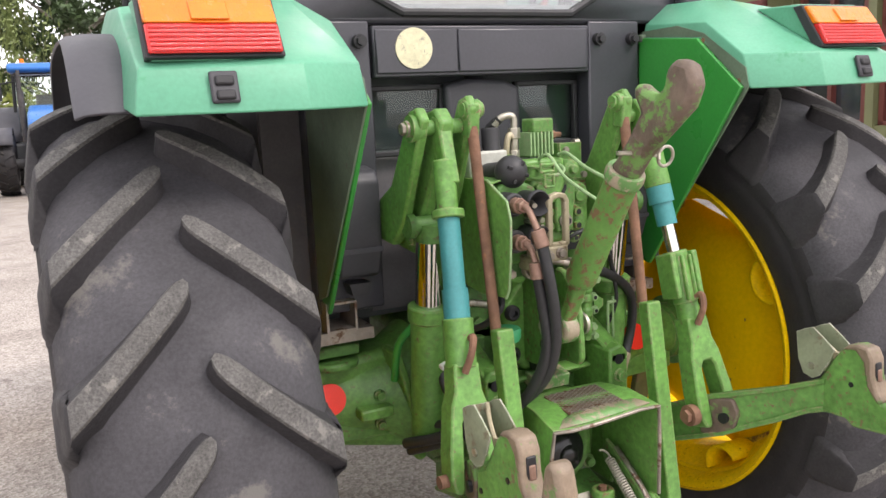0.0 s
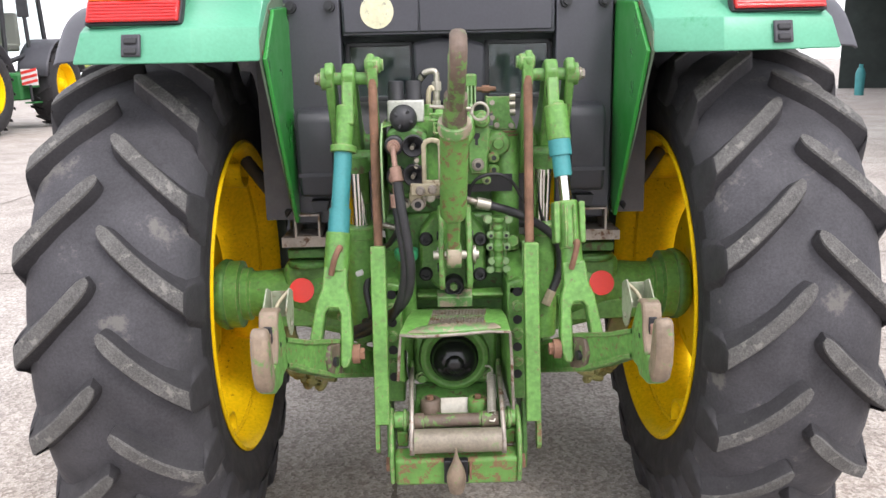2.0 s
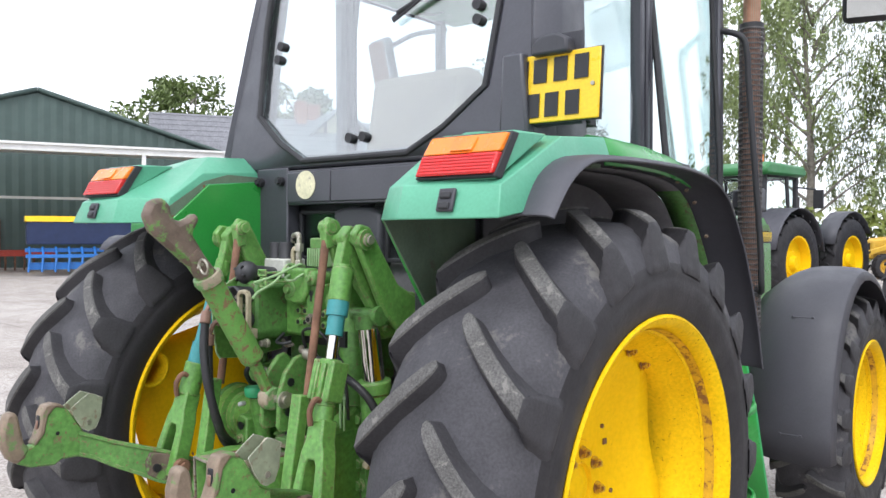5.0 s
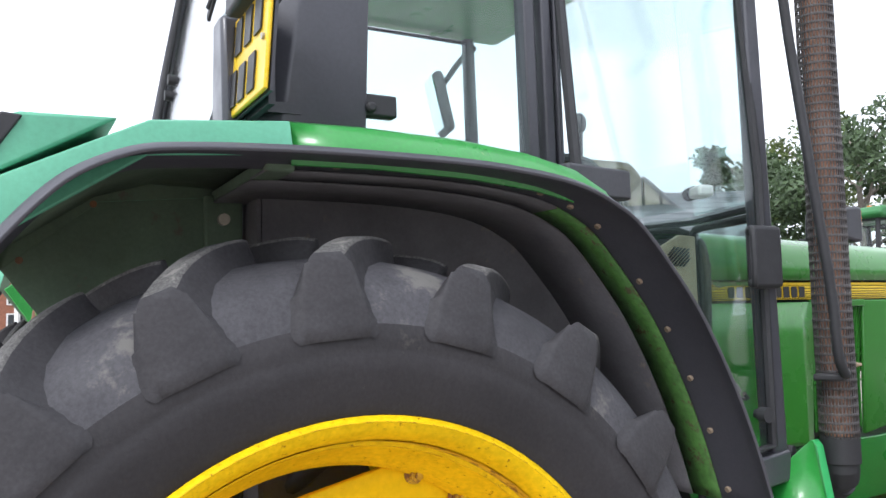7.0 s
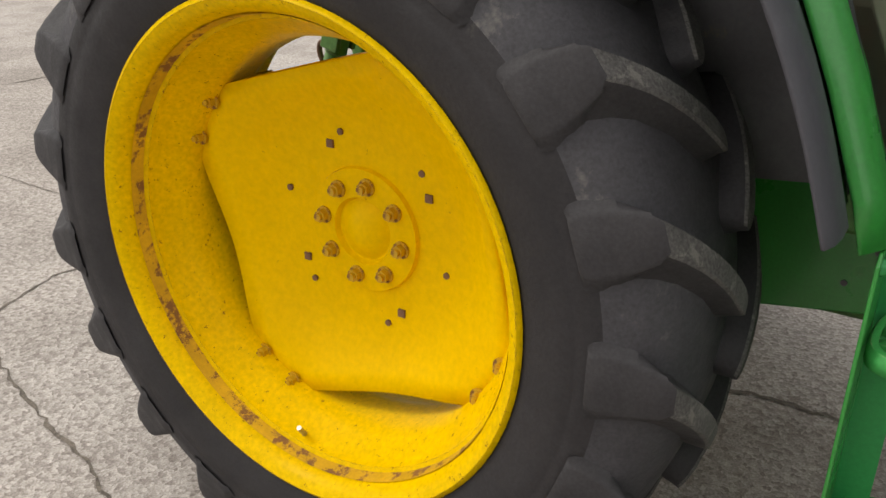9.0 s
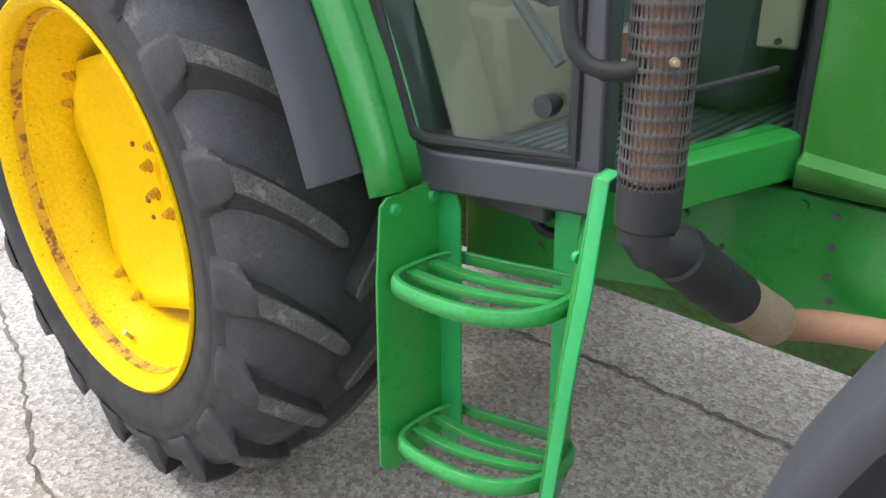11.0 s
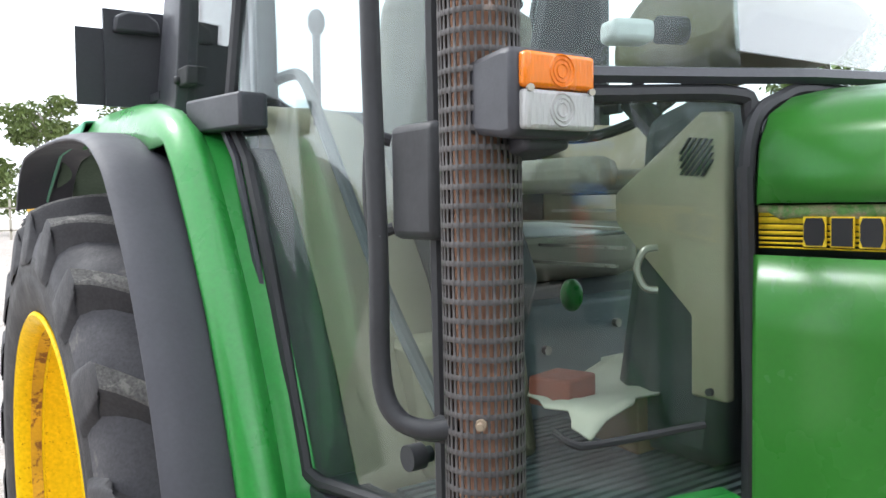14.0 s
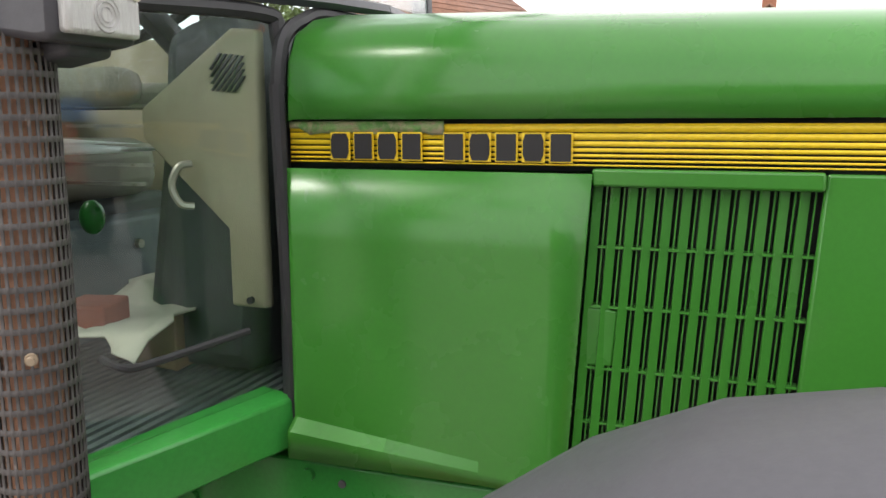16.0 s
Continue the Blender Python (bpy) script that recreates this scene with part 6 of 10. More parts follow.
box(bm, (-0.158, -0.87, 0.725), (0.0022, 0.075, 0.075), (0, -4, 6))
part("warning_label", bm, M_INK, shield, "small black warning label")
for k in range(5):
    bm = B()
    box(bm, (-0.1552 - 0.0006 * k, -0.87, 0.752 - k * 0.0125), (0.0016, 0.055 - 0.012 * (k % 2), 0.0035), (0, -4, 6))
    part("label_bar", bm, M_WHITE, shield)

# pick-up hitch: curved side plates, roller, cross bar, hook
hitch = None
for s in (1, -1):
    xp = -0.0215 + s * 0.1235
    bm = B()
    edge = [(-0.80, 0.70), (-0.835, 0.685), (-0.88, 0.655), (-0.93, 0.62), (-0.975, 0.575), (-1.005, 0.53), (-1.003, 0.508), (-0.985, 0.503), (-0.945, 0.512), (-0.90, 0.53), (-0.86, 0.58), (-0.80, 0.62)]
    prism(bm, edge, "x", xp - 0.006, xp + 0.006)
    if hitch is None:
        hitch = part("pickup_hitch", bm, M_GREEN_OLD, tractor, "worn green pick-up hitch frame", bevel=0.004)
    else:
        part("hitch_plate", bm, M_GREEN_OLD, hitch, bevel=0.004)
    bm = B()
    rim = [(-0.835, 0.690), (-0.88, 0.662), (-0.93, 0.627), (-0.978, 0.580), (-1.011, 0.530), (-1.006, 0.506)]
    sheet(bm, [[(xp - 0.0065, y, z) for y, z in rim], [(xp + 0.0065, y, z) for y, z in rim]])
    part("plate_rim", bm, M_STEEL, hitch, "bright worn rim of the plate", thick=0.003)
    # outer plate, bent strap and pivot
    xo = -0.0275 + s * 0.1735
    bm = B()
    prism(bm, [(-0.90, 0.60), (-0.955, 0.585), (-0.99, 0.545), (-1.0, 0.47), (-0.985, 0.41), (-0.94, 0.39), (-0.88, 0.40), (-0.85, 0.50)], "x", xo - 0.006, xo + 0.006)
    part("hitch_plate", bm, M_GREEN_OLD, hitch, bevel=0.005)
    bm = B()
    prism(bm, [(-0.62, 0.62), (-0.74, 0.60), (-0.80, 0.42), (-0.78, 0.34), (-0.70, 0.36), (-0.60, 0.5)], "x", XC + s * 0.20 - 0.007, XC + s * 0.20 + 0.007)
    part("hanger_plate", bm, M_GREEN_DARK, hitch, bevel=0.004)
    bm = B()
    cyl(bm, (xp + s * 0.006, -0.925, 0.572), (xo - s * 0.006, -0.925, 0.572), 0.024, n=18)
    cyl(bm, (xp + s * 0.014, -0.925, 0.572), (xp + s * 0.024, -0.925, 0.572), 0.031, n=18)
    part("hitch_pivot", bm, M_GREEN_OLD, hitch, bevel=0.003)
    bm = B()
    box(bm, ((xp + xo) / 2, -0.905, 0.52), (0.030, 0.05, 0.05), (10, 0, 0))
    part("hitch_spacer", bm, M_GREEN_RUSTY, hitch, bevel=0.004)
    bm = B()
    cyl(bm, (xo + s * 0.006, -0.945, 0.45), (xo + s * 0.018, -0.945, 0.45), 0.022, n=6)
    part("hitch_nut", bm, M_RUST, hitch)
bm = B()
cyl(bm, (-0.139, -0.985, 0.536), (0.096, -0.985, 0.536), 0.0325, n=28)
part("roller", bm, M_ROLLER, hitch, "bare tan steel roller with paint remains")
bm = B()
cyl(bm, (-0.139, -0.93, 0.567), (0.094, -0.93, 0.571), 0.0185, n=18)
cyl(bm, (-0.139, -0.93, 0.567), (-0.112, -0.93, 0.5675), 0.024, n=18)
cyl(bm, (0.045, -0.93, 0.570), (0.094, -0.93, 0.571), 0.023, n=18)
part("cross_bar", bm, M_HOOK, hitch, "brown steel bar", bevel=0.002)
bm = B()
box(bm, (-0.0255, -0.955, 0.447), (0.338, 0.06, 0.088), (12, 0, 0))
part("hitch_beam", bm, M_GREEN_RUSTY, hitch, "beam with flaking green paint", bevel=0.010)
bm = B()
box(bm, (-0.028, -0.992, 0.452), (0.066, 0.02, 0.07), (8, 0, 0))
part("hook_bed", bm, M_INK, hitch, bevel=0.003)
bm = B()
tube(bm, [(-0.028, -1.005, 0.40), (-0.028, -1.018, 0.445), (-0.028, -1.026, 0.475), (-0.028, -1.030, 0.505), (-0.028, -1.032, 0.535)], [0.020, 0.0225, 0.0245, 0.026, 0.0265, 0.0265, 0.026, 0.025, 0.0235, 0.022, 0.020, 0.018, 0.0155, 0.013, 0.0105, 0.008, 0.0065, 0.005, 0.004, 0.003, 0.0025], 14)
part("hook_nose", bm, M_BARE, hitch, "bare pointed hook nose")
bm = B()
prism(bm, [(0.0085, 0.43), (0.014, 0.43), (0.014, 0.475), (0.0085, 0.475)], "y", -1.006, -0.985)
part("hook_pad", bm, M_RUST, hitch)
for x in (-0.094, 0.040):
    bm = B()
    lathe(bm, [(-0.01, 0.029), (0.024, 0.029), (0.030, 0.025), (0.030, 0.015), (0.022, 0.014), (0.022, 0.0)], (x, -0.862, 0.577), 20, "z")
    boss = part("hitch_boss", bm, M_GREEN_RUSTY if x > 0 else M_HOOK, hitch, "round boss with a bolt", bevel=0.002)
    bm = B()
    cyl(bm, (x, -0.862, 0.597), (x, -0.862, 0.614), 0.010, n=6)
    part("boss_bolt", bm, M_RUST, boss)
bm = B()
box(bm, (-0.026, -0.852, 0.578), (0.078, 0.003, 0.046), (-22, 0, 0))
data = part("data_plate", bm, M_ZINC, hitch, "small grey metal data plate", bevel=0.0008)
for k in range(4):
    bm = B()
    box(bm, (-0.030 + 0.004 * (k % 2), -0.8495 - 0.0036 * (k - 1.5), 0.5885 - 0.0095 * k), (0.05 - 0.012 * (k % 3), 0.001, 0.0025), (-22, 0, 0))
    part("plate_line", bm, M_SEAL, data)
bm = B()
prism(bm, [(-0.73, 0.60), (-0.86, 0.56), (-0.93, 0.53), (-0.93, 0.50), (-0.73, 0.50)], "x", -0.138, 0.095)
part("hitch_floor", bm, M_GREEN_DARK, hitch, bevel=0.005)
bm = B()
pts = []
p0, p1 = Vector((0.080, -0.838, 0.664)), Vector((0.074, -0.941, 0.588))
dq = (p1 - p0).to_track_quat("Z", "X").to_matrix()
for i in range(171):
    a = 2 * math.pi * i / 9
    pts.append(p0 + dq @ Vector((0.0105 * math.cos(a), 0.0105 * math.sin(a), (p1 - p0).length * i / 170)))
tube(bm, pts, 0.0026, 5, smooth=False)
spring = part("return_spring", bm, M_SPRING, hitch, "light steel coil spring")
for p, q in ((p0, p0 + Vector((-0.004, 0.02, 0.016))), (p1, p1 + Vector((0.004, -0.012, -0.014)))):
    bm = B()
    tube(bm, [p, p.lerp(q, 0.5) + Vector((0.006, 0, 0)), q, q + Vector((-0.012, 0, 0.002))], 0.003, 6)
    part("spring_hook", bm, M_SPRING, spring)
bm = B()
box(bm, (XC, -0.72, 0.47), (0.28, 0.20, 0.06))
box(bm, (XC, -0.30, 0.50), (0.20, 0.9, 0.07))
part("drawbar_frame", bm, M_GREEN_DARK, hitch, bevel=0.01)


# hydraulic valve block, couplers and hoses over the housing
def fitting(parent, p, r, mat, n=6, depth=0.022, bore=True, axis=(0, -1, 0)):
    a = Vector(axis)
    p = Vector(p)
    bm = B()
    cyl(bm, p, p + a * depth * 0.35, r * 1.3, n=18)
    cyl(bm, p + a * depth * 0.35, p + a * depth, r, n=n)
    ob = part("fitting", bm, mat, parent, bevel=0.0012)
    # black disc on the end in place of an open bore
    if bore:
        bm = B()
        cyl(bm, p + a * depth, p + a * (depth + 0.0015), r * 0.55, n=14)
        part("bore", bm, M_INK, ob)


bm = B()
box(bm, (-0.02, -0.60, 1.285), (0.20, 0.16, 0.20))
box(bm, (0.115, -0.57, 1.255), (0.13, 0.12, 0.17))
cyl(bm, (0.04, -0.58, 1.27), (0.24, -0.56, 1.27), 0.055, n=20)
valve = part("hydraulic_valve", bm, M_GREEN_H, tractor, "green hydraulic valve block with pipes and couplers", bevel=0.012)
# spool section with its ports
bm = B()
prism(bm, [(0.030, 1.355), (0.092, 1.355), (0.092, 1.290), (0.086, 1.262), (0.086, 1.216), (0.036, 1.216), (0.030, 1.25)], "y", -0.70, -0.58)
spool = part("spool_section", bm, M_GREEN_OLD, valve, bevel=0.006)
bm = B()
prism(bm, [(0.046, 1.334), (0.064, 1.334), (0.064, 1.322), (0.059, 1.316), (0.059, 1.300), (0.051, 1.300), (0.051, 1.316), (0.046, 1.322)], "y", -0.7015, -0.69)
part("key_slot", bm, M_INK, spool)
fitting(spool, (0.058, -0.70, 1.245), 0.014, M_STEEL, depth=0.016)
fitting(spool, (0.082, -0.70, 1.20), 0.010, M_GREEN_OLD, depth=0.014)
bm = B()
prism(bm, [(-0.062, 1.402), (0.050, 1.402), (0.050, 1.330), (0.030, 1.296), (-0.010, 1.288), (-0.056, 1.300)], "y", -0.715, -0.66)
cover = part("valve_cover", bm, M_GREEN_H, valve, bevel=0.008)
for x0, x1, z0, z1 in ((-0.074, -0.040, 1.380, 1.396), (-0.064, -0.040, 1.345, 1.372)):
    bm = B()
    zc, xm = (z0 + z1) / 2, (x0 + x1) / 2
    loop = [(x0, -0.80, z0), (x0, -0.80, z1), (x1, -0.80, z1), (x1, -0.80, z0), (x0, -0.80, z0)]
    tube(bm, loop, 0.0045, 6, smooth=False)
    box(bm, (xm, -0.755, zc), (abs(x1 - x0), 0.085, 0.005))
    part("lever_end", bm, M_GREEN_OLD, cover, bevel=0.001)
for pth in ([(-0.02, -0.71, 1.405), (-0.012, -0.74, 1.412), (-0.004, -0.79, 1.365), (0.0, -0.86, 1.335), (0.012, -0.89, 1.318)],
            [(0.036, -0.71, 1.41), (0.040, -0.74, 1.414), (0.034, -0.82, 1.385), (0.030, -0.90, 1.365)],
            [(-0.03, -0.70, 1.385), (-0.024, -0.735, 1.372), (-0.008, -0.74, 1.364), (0.020, -0.74, 1.366), (0.034, -0.735, 1.376), (0.036, -0.70, 1.39)]):
    bm = B()
    tube(bm, pth, 0.0042, 8)
    part("wire_link", bm, M_GREEN_PALE, cover, "bent wire lever link")
for x, z, r in ((-0.030, 1.335, 0.030), (0.070, 1.372, 0.024), (0.118, 1.300, 0.036)):
    bm = B()
    lathe(bm, [(0.03, 0.0), (0.03, r), (-0.02, r), (-0.028, r * 0.85), (-0.03, r * 0.45), (-0.042, r * 0.42), (-0.042, 0.0)], (x, -0.69 if x < 0.1 else -0.645, z), 22, "y")
    part("valve_head", bm, M_GREEN_OLD, valve, bevel=0.002)
for x, z in ((0.104, 1.228), (0.104, 1.262), (0.020, 1.232), (-0.012, 1.232), (0.020, 1.268), (-0.012, 1.268)):
    fitting(valve, (x, -0.675, z), 0.0125, M_GREEN_RUSTY, depth=0.020)
# black plate laid in for the shaded gap below the ports
bm = B()
box(bm, (0.06, -0.645, 1.185), (0.20, 0.02, 0.05))
part("valve_gap", bm, M_INK, valve)
# solenoid with its fins
bm = B()
box(bm, (0.022, -0.625, 1.432), (0.058, 0.05, 0.06))
solenoid = part("solenoid", bm, M_GREEN_OLD, valve, bevel=0.003)
bm = B()
box(bm, (0.030, -0.63, 1.479), (0.060, 0.055, 0.036))
part("solenoid_cap", bm, M_GREEN_OLD, solenoid, bevel=0.005)
for k in range(7):
    bm = B()
    box(bm, (-0.008 + k * 0.0105, -0.632, 1.435), (0.0045, 0.056, 0.058))
    part("fin", bm, M_GREEN_PALE, solenoid, bevel=0.001)
# tall column with its cap and the bracket over it
bm = B()
lathe(bm, [(0.98, 0.0), (0.98, 0.041), (1.305, 0.041), (1.318, 0.036), (1.330, 0.034), (1.330, 0.030), (1.336, 0.030), (1.336, 0.0)], (0.143, -0.608, 0.0), 32, "z")
column = part("oil_filter", bm, M_GREEN_H, tractor, "tall green oil filter cylinder")
bm = B()
lathe(bm, [(1.318, 0.036), (1.318, 0.039), (1.323, 0.039), (1.323, 0.036)], (0.143, -0.608, 0.0), 32, "z", closed=True)
lathe(bm, [(1.328, 0.034), (1.328, 0.037), (1.333, 0.037), (1.333, 0.034)], (0.143, -0.608, 0.0), 32, "z", closed=True)
part("filter_clamp", bm, M_RUST, column)
bm = B()
prism(bm, [(0.088, 1.432), (0.155, 1.432), (0.155, 1.378), (0.170, 1.352), (0.170, 1.338), (0.108, 1.338), (0.106, 1.385), (0.088, 1.385)], "y", -0.640, -0.632)
prism(bm, [(0.088, 1.432), (0.094, 1.432), (0.094, 1.385), (0.088, 1.385)], "y", -0.632, -0.56)
bracket = part("valve_bracket", bm, M_GREEN_OLD, tractor, "green bolted sheet steel bracket", bevel=0.0015)
for x, z in ((0.104, 1.372), (0.117, 1.351), (0.158, 1.349), (0.104, 1.415)):
    bm = B()
    cyl(bm, (x, -0.640, z), (x, -0.650, z), 0.008, n=6)
    part("bracket_bolt", bm, M_STEEL, bracket)
for k in range(3):
    bm = B()
    cyl(bm, (0.158, -0.60, 1.428 - 0.022 * k), (0.174, -0.60, 1.428 - 0.022 * k), 0.010, n=12)
    part("bracket_spring", bm, M_ZINC, bracket)
bm = B()
cyl(bm, (0.062, -0.60, 1.452), (0.118, -0.60, 1.452), 0.007, n=10)
cyl(bm, (0.078, -0.60, 1.452), (0.10, -0.60, 1.452), 0.011, n=6)
part("union", bm, M_RUST, bracket)

# filter caps, ball accumulator and couplers
bm = B()
box(bm, (-0.143, -0.64, 1.398), (0.104, 0.09, 0.062))
head = part("filter_head", bm, M_PALEGREY, valve, "pale grey filter body", bevel=0.006)
for x in (-0.170, -0.120):
    bm = B()
    lathe(bm, [(1.420, 0.0), (1.420, 0.0245), (1.435, 0.0245), (1.438, 0.0225), (1.476, 0.0225), (1.482, 0.019), (1.482, 0.0)], (x, -0.655, 0), 22, "z")
    part("filter_cap", bm, M_SEAL, head, "black ribbed cap")
bm = B()
ball(bm, (-0.147, -0.79, 1.386), 0.0375, u=24, v=16)
cyl(bm, (-0.147, -0.79, 1.386), (-0.147, -0.64, 1.37), 0.026, n=16)
acc = part("accumulator", bm, M_DULLBLACK, valve, "dull black ball shaped accumulator")
for k in range(4):
    a = radians(55 + 95 * k)
    c = Vector((-0.147 + 0.0225 * math.cos(a), -0.819, 1.386 + 0.0225 * math.sin(a)))
    bm = B()
    box(bm, c, (0.012, 0.010, 0.008), (0, -math.degrees(a), 0))
    part("notch", bm, M_INK, acc, bevel=0.002)
bm = B()
prism(bm, [(-0.192, 1.352), (-0.178, 1.362), (-0.118, 1.362), (-0.086, 1.345), (-0.082, 1.20), (-0.10, 1.175), (-0.18, 1.175), (-0.196, 1.20)], "y", -0.80, -0.58)
block = part("coupler_block", bm, M_GREEN_DARK, valve, "coupler block in darker, shaded green", bevel=0.010)
for x, z in ((-0.121, 1.318), (-0.121, 1.240)):
    bm = B()
    lathe(bm, [(0.05, 0.026), (-0.04, 0.026), (-0.050, 0.030), (-0.058, 0.030), (-0.062, 0.027), (-0.056, 0.023), (-0.036, 0.013), (-0.020, 0.008), (-0.020, 0.0)], (x, -0.803, z), 26, "y")
    cp = part("coupler", bm, M_DULLBLACK, block, "black funnel shaped hydraulic coupler")
    bm = B()
    cyl(bm, (x, -0.83, z), (x - 0.004, -0.85, z - 0.006), 0.006, n=10)
    part("coupler_pin", bm, M_ZINC, cp)
for x, z in ((-0.173, 1.318), (-0.171, 1.236)):
    bm = B()
    lathe(bm, [(0.02, 0.026), (-0.040, 0.026), (-0.044, 0.022), (-0.044, 0.0)], (x, -0.803, z), 22, "y")
    cp = part("coupler", bm, M_DULLBLACK, block, "black coupler with a hose plugged in")
    bm = B()
    cyl(bm, (x, -0.845, z), (x, -0.868, z), 0.0175, n=18)
    cyl(bm, (x, -0.868, z), (x, -0.884, z), 0.0145, n=6)
    part("plug", bm, M_COPPER, cp, "brown brass plug", bevel=0.0015)
bm = B()
cyl(bm, (-0.118, -0.80, 1.286), (-0.113, -0.862, 1.280), 0.0065, n=12)
cyl(bm, (-0.118, -0.80, 1.272), (-0.114, -0.862, 1.265), 0.0065, n=12)
part("bleed_pipe", bm, M_ZINC, block)
# sheet guard beside the couplers
bm = B()
prism(bm, [(-0.60, 1.372), (-0.78, 1.370), (-0.865, 1.330), (-0.878, 1.29), (-0.872, 1.20), (-0.862, 1.135), (-0.848, 1.115), (-0.74, 1.105), (-0.60, 1.12)], "x", -0.207, -0.203)
prism(bm, [(-0.207, 1.366), (-0.160, 1.376), (-0.160, 1.372), (-0.203, 1.362)], "y", -0.80, -0.60)
guard = part("coupler_plate", bm, M_GREEN_H, valve, "green bent sheet guard", bevel=0.0015)
bm = B()
tube(bm, [(-0.205, -0.78, 1.372), (-0.205, -0.866, 1.330), (-0.205, -0.880, 1.29), (-0.205, -0.874, 1.20), (-0.205, -0.864, 1.135), (-0.205, -0.850, 1.114)], 0.0027, 6, smooth=False)
part("guard_edge", bm, M_GREEN_PALE, guard)
# slotted zinc bracket
bm = B()
loop = [(-0.094, -0.858, 1.222), (-0.094, -0.858, 1.318), (-0.088, -0.858, 1.329), (-0.072, -0.858, 1.333), (-0.056, -0.858, 1.329), (-0.050, -0.858, 1.318), (-0.050, -0.858, 1.222), (-0.072, -0.858, 1.220), (-0.094, -0.858, 1.222)]
for a, c in zip(loop, loop[1:]):
    va, vc = Vector(a), Vector(c)
    box(bm, (va + vc) / 2, ((vc - va).length + 0.006, 0.016, 0.0125), (0, -math.degrees(math.atan2(c[2] - a[2], c[0] - a[0])), 0))
slotted = part("zinc_bracket", bm, M_TANSTEEL, valve, "slotted tan steel bracket", bevel=0.003)
bm = B()
box(bm, (-0.092, -0.845, 1.202), (0.082, 0.05, 0.034))
box(bm, (-0.118, -0.82, 1.180), (0.036, 0.06, 0.034))
part("bracket_foot", bm, M_TANSTEEL, slotted, bevel=0.005)
for x, z in ((-0.073, 1.203), (-0.105, 1.20)):
    fitting(slotted, (x, -0.870, z), 0.010, M_STEEL, depth=0.012, bore=False)
fitting(valve, (-0.113, -0.80, 1.160), 0.017, M_STEEL, n=18, depth=0.055)
fitting(valve, (-0.080, -0.76, 1.165), 0.011, M_ZINC, depth=0.03, bore=False)
fitting(valve, (-0.150, -0.76, 1.150), 0.011, M_ZINC, depth=0.03, bore=False)

# hoses with their crimped ends
for x, z, pth in ((-0.173, 1.318, [(-0.173, -0.882, 1.318), (-0.172, -0.90, 1.310), (-0.168, -0.925, 1.272), (-0.162, -0.935, 1.235), (-0.154, -0.945, 1.165), (-0.142, -0.945, 1.08), (-0.136, -0.93, 1.0), (-0.145, -0.90, 0.93), (-0.175, -0.855, 0.872), (-0.235, -0.76, 0.808), (-0.315, -0.69, 0.757), (-0.36, -0.60, 0.72)]),
                  (-0.171, 1.236, [(-0.171, -0.882, 1.236), (-0.170, -0.90, 1.228), (-0.168, -0.915, 1.20), (-0.166, -0.92, 1.165), (-0.158, -0.925, 1.10), (-0.150, -0.925, 1.02), (-0.158, -0.90, 0.94), (-0.185, -0.85, 0.86), (-0.24, -0.76, 0.79), (-0.31, -0.68, 0.738), (-0.35, -0.60, 0.70)])):
    bm = B()
    tube(bm, pth[3:], 0.0132, 12)
    hose = part("hydraulic_hose", bm, M_HOSE, valve, "thick black rubber hose")
    bm = B()
    tube(bm, pth[:3], 0.0075, 10)
    part("hose_nipple", bm, M_COPPER, hose)
    bm = B()
    cyl(bm, pth[2], pth[3], 0.0150, 0.0165, n=14)
    part("hose_fitting", bm, M_COPPER, hose, "brown crimped hose end", bevel=0.002)
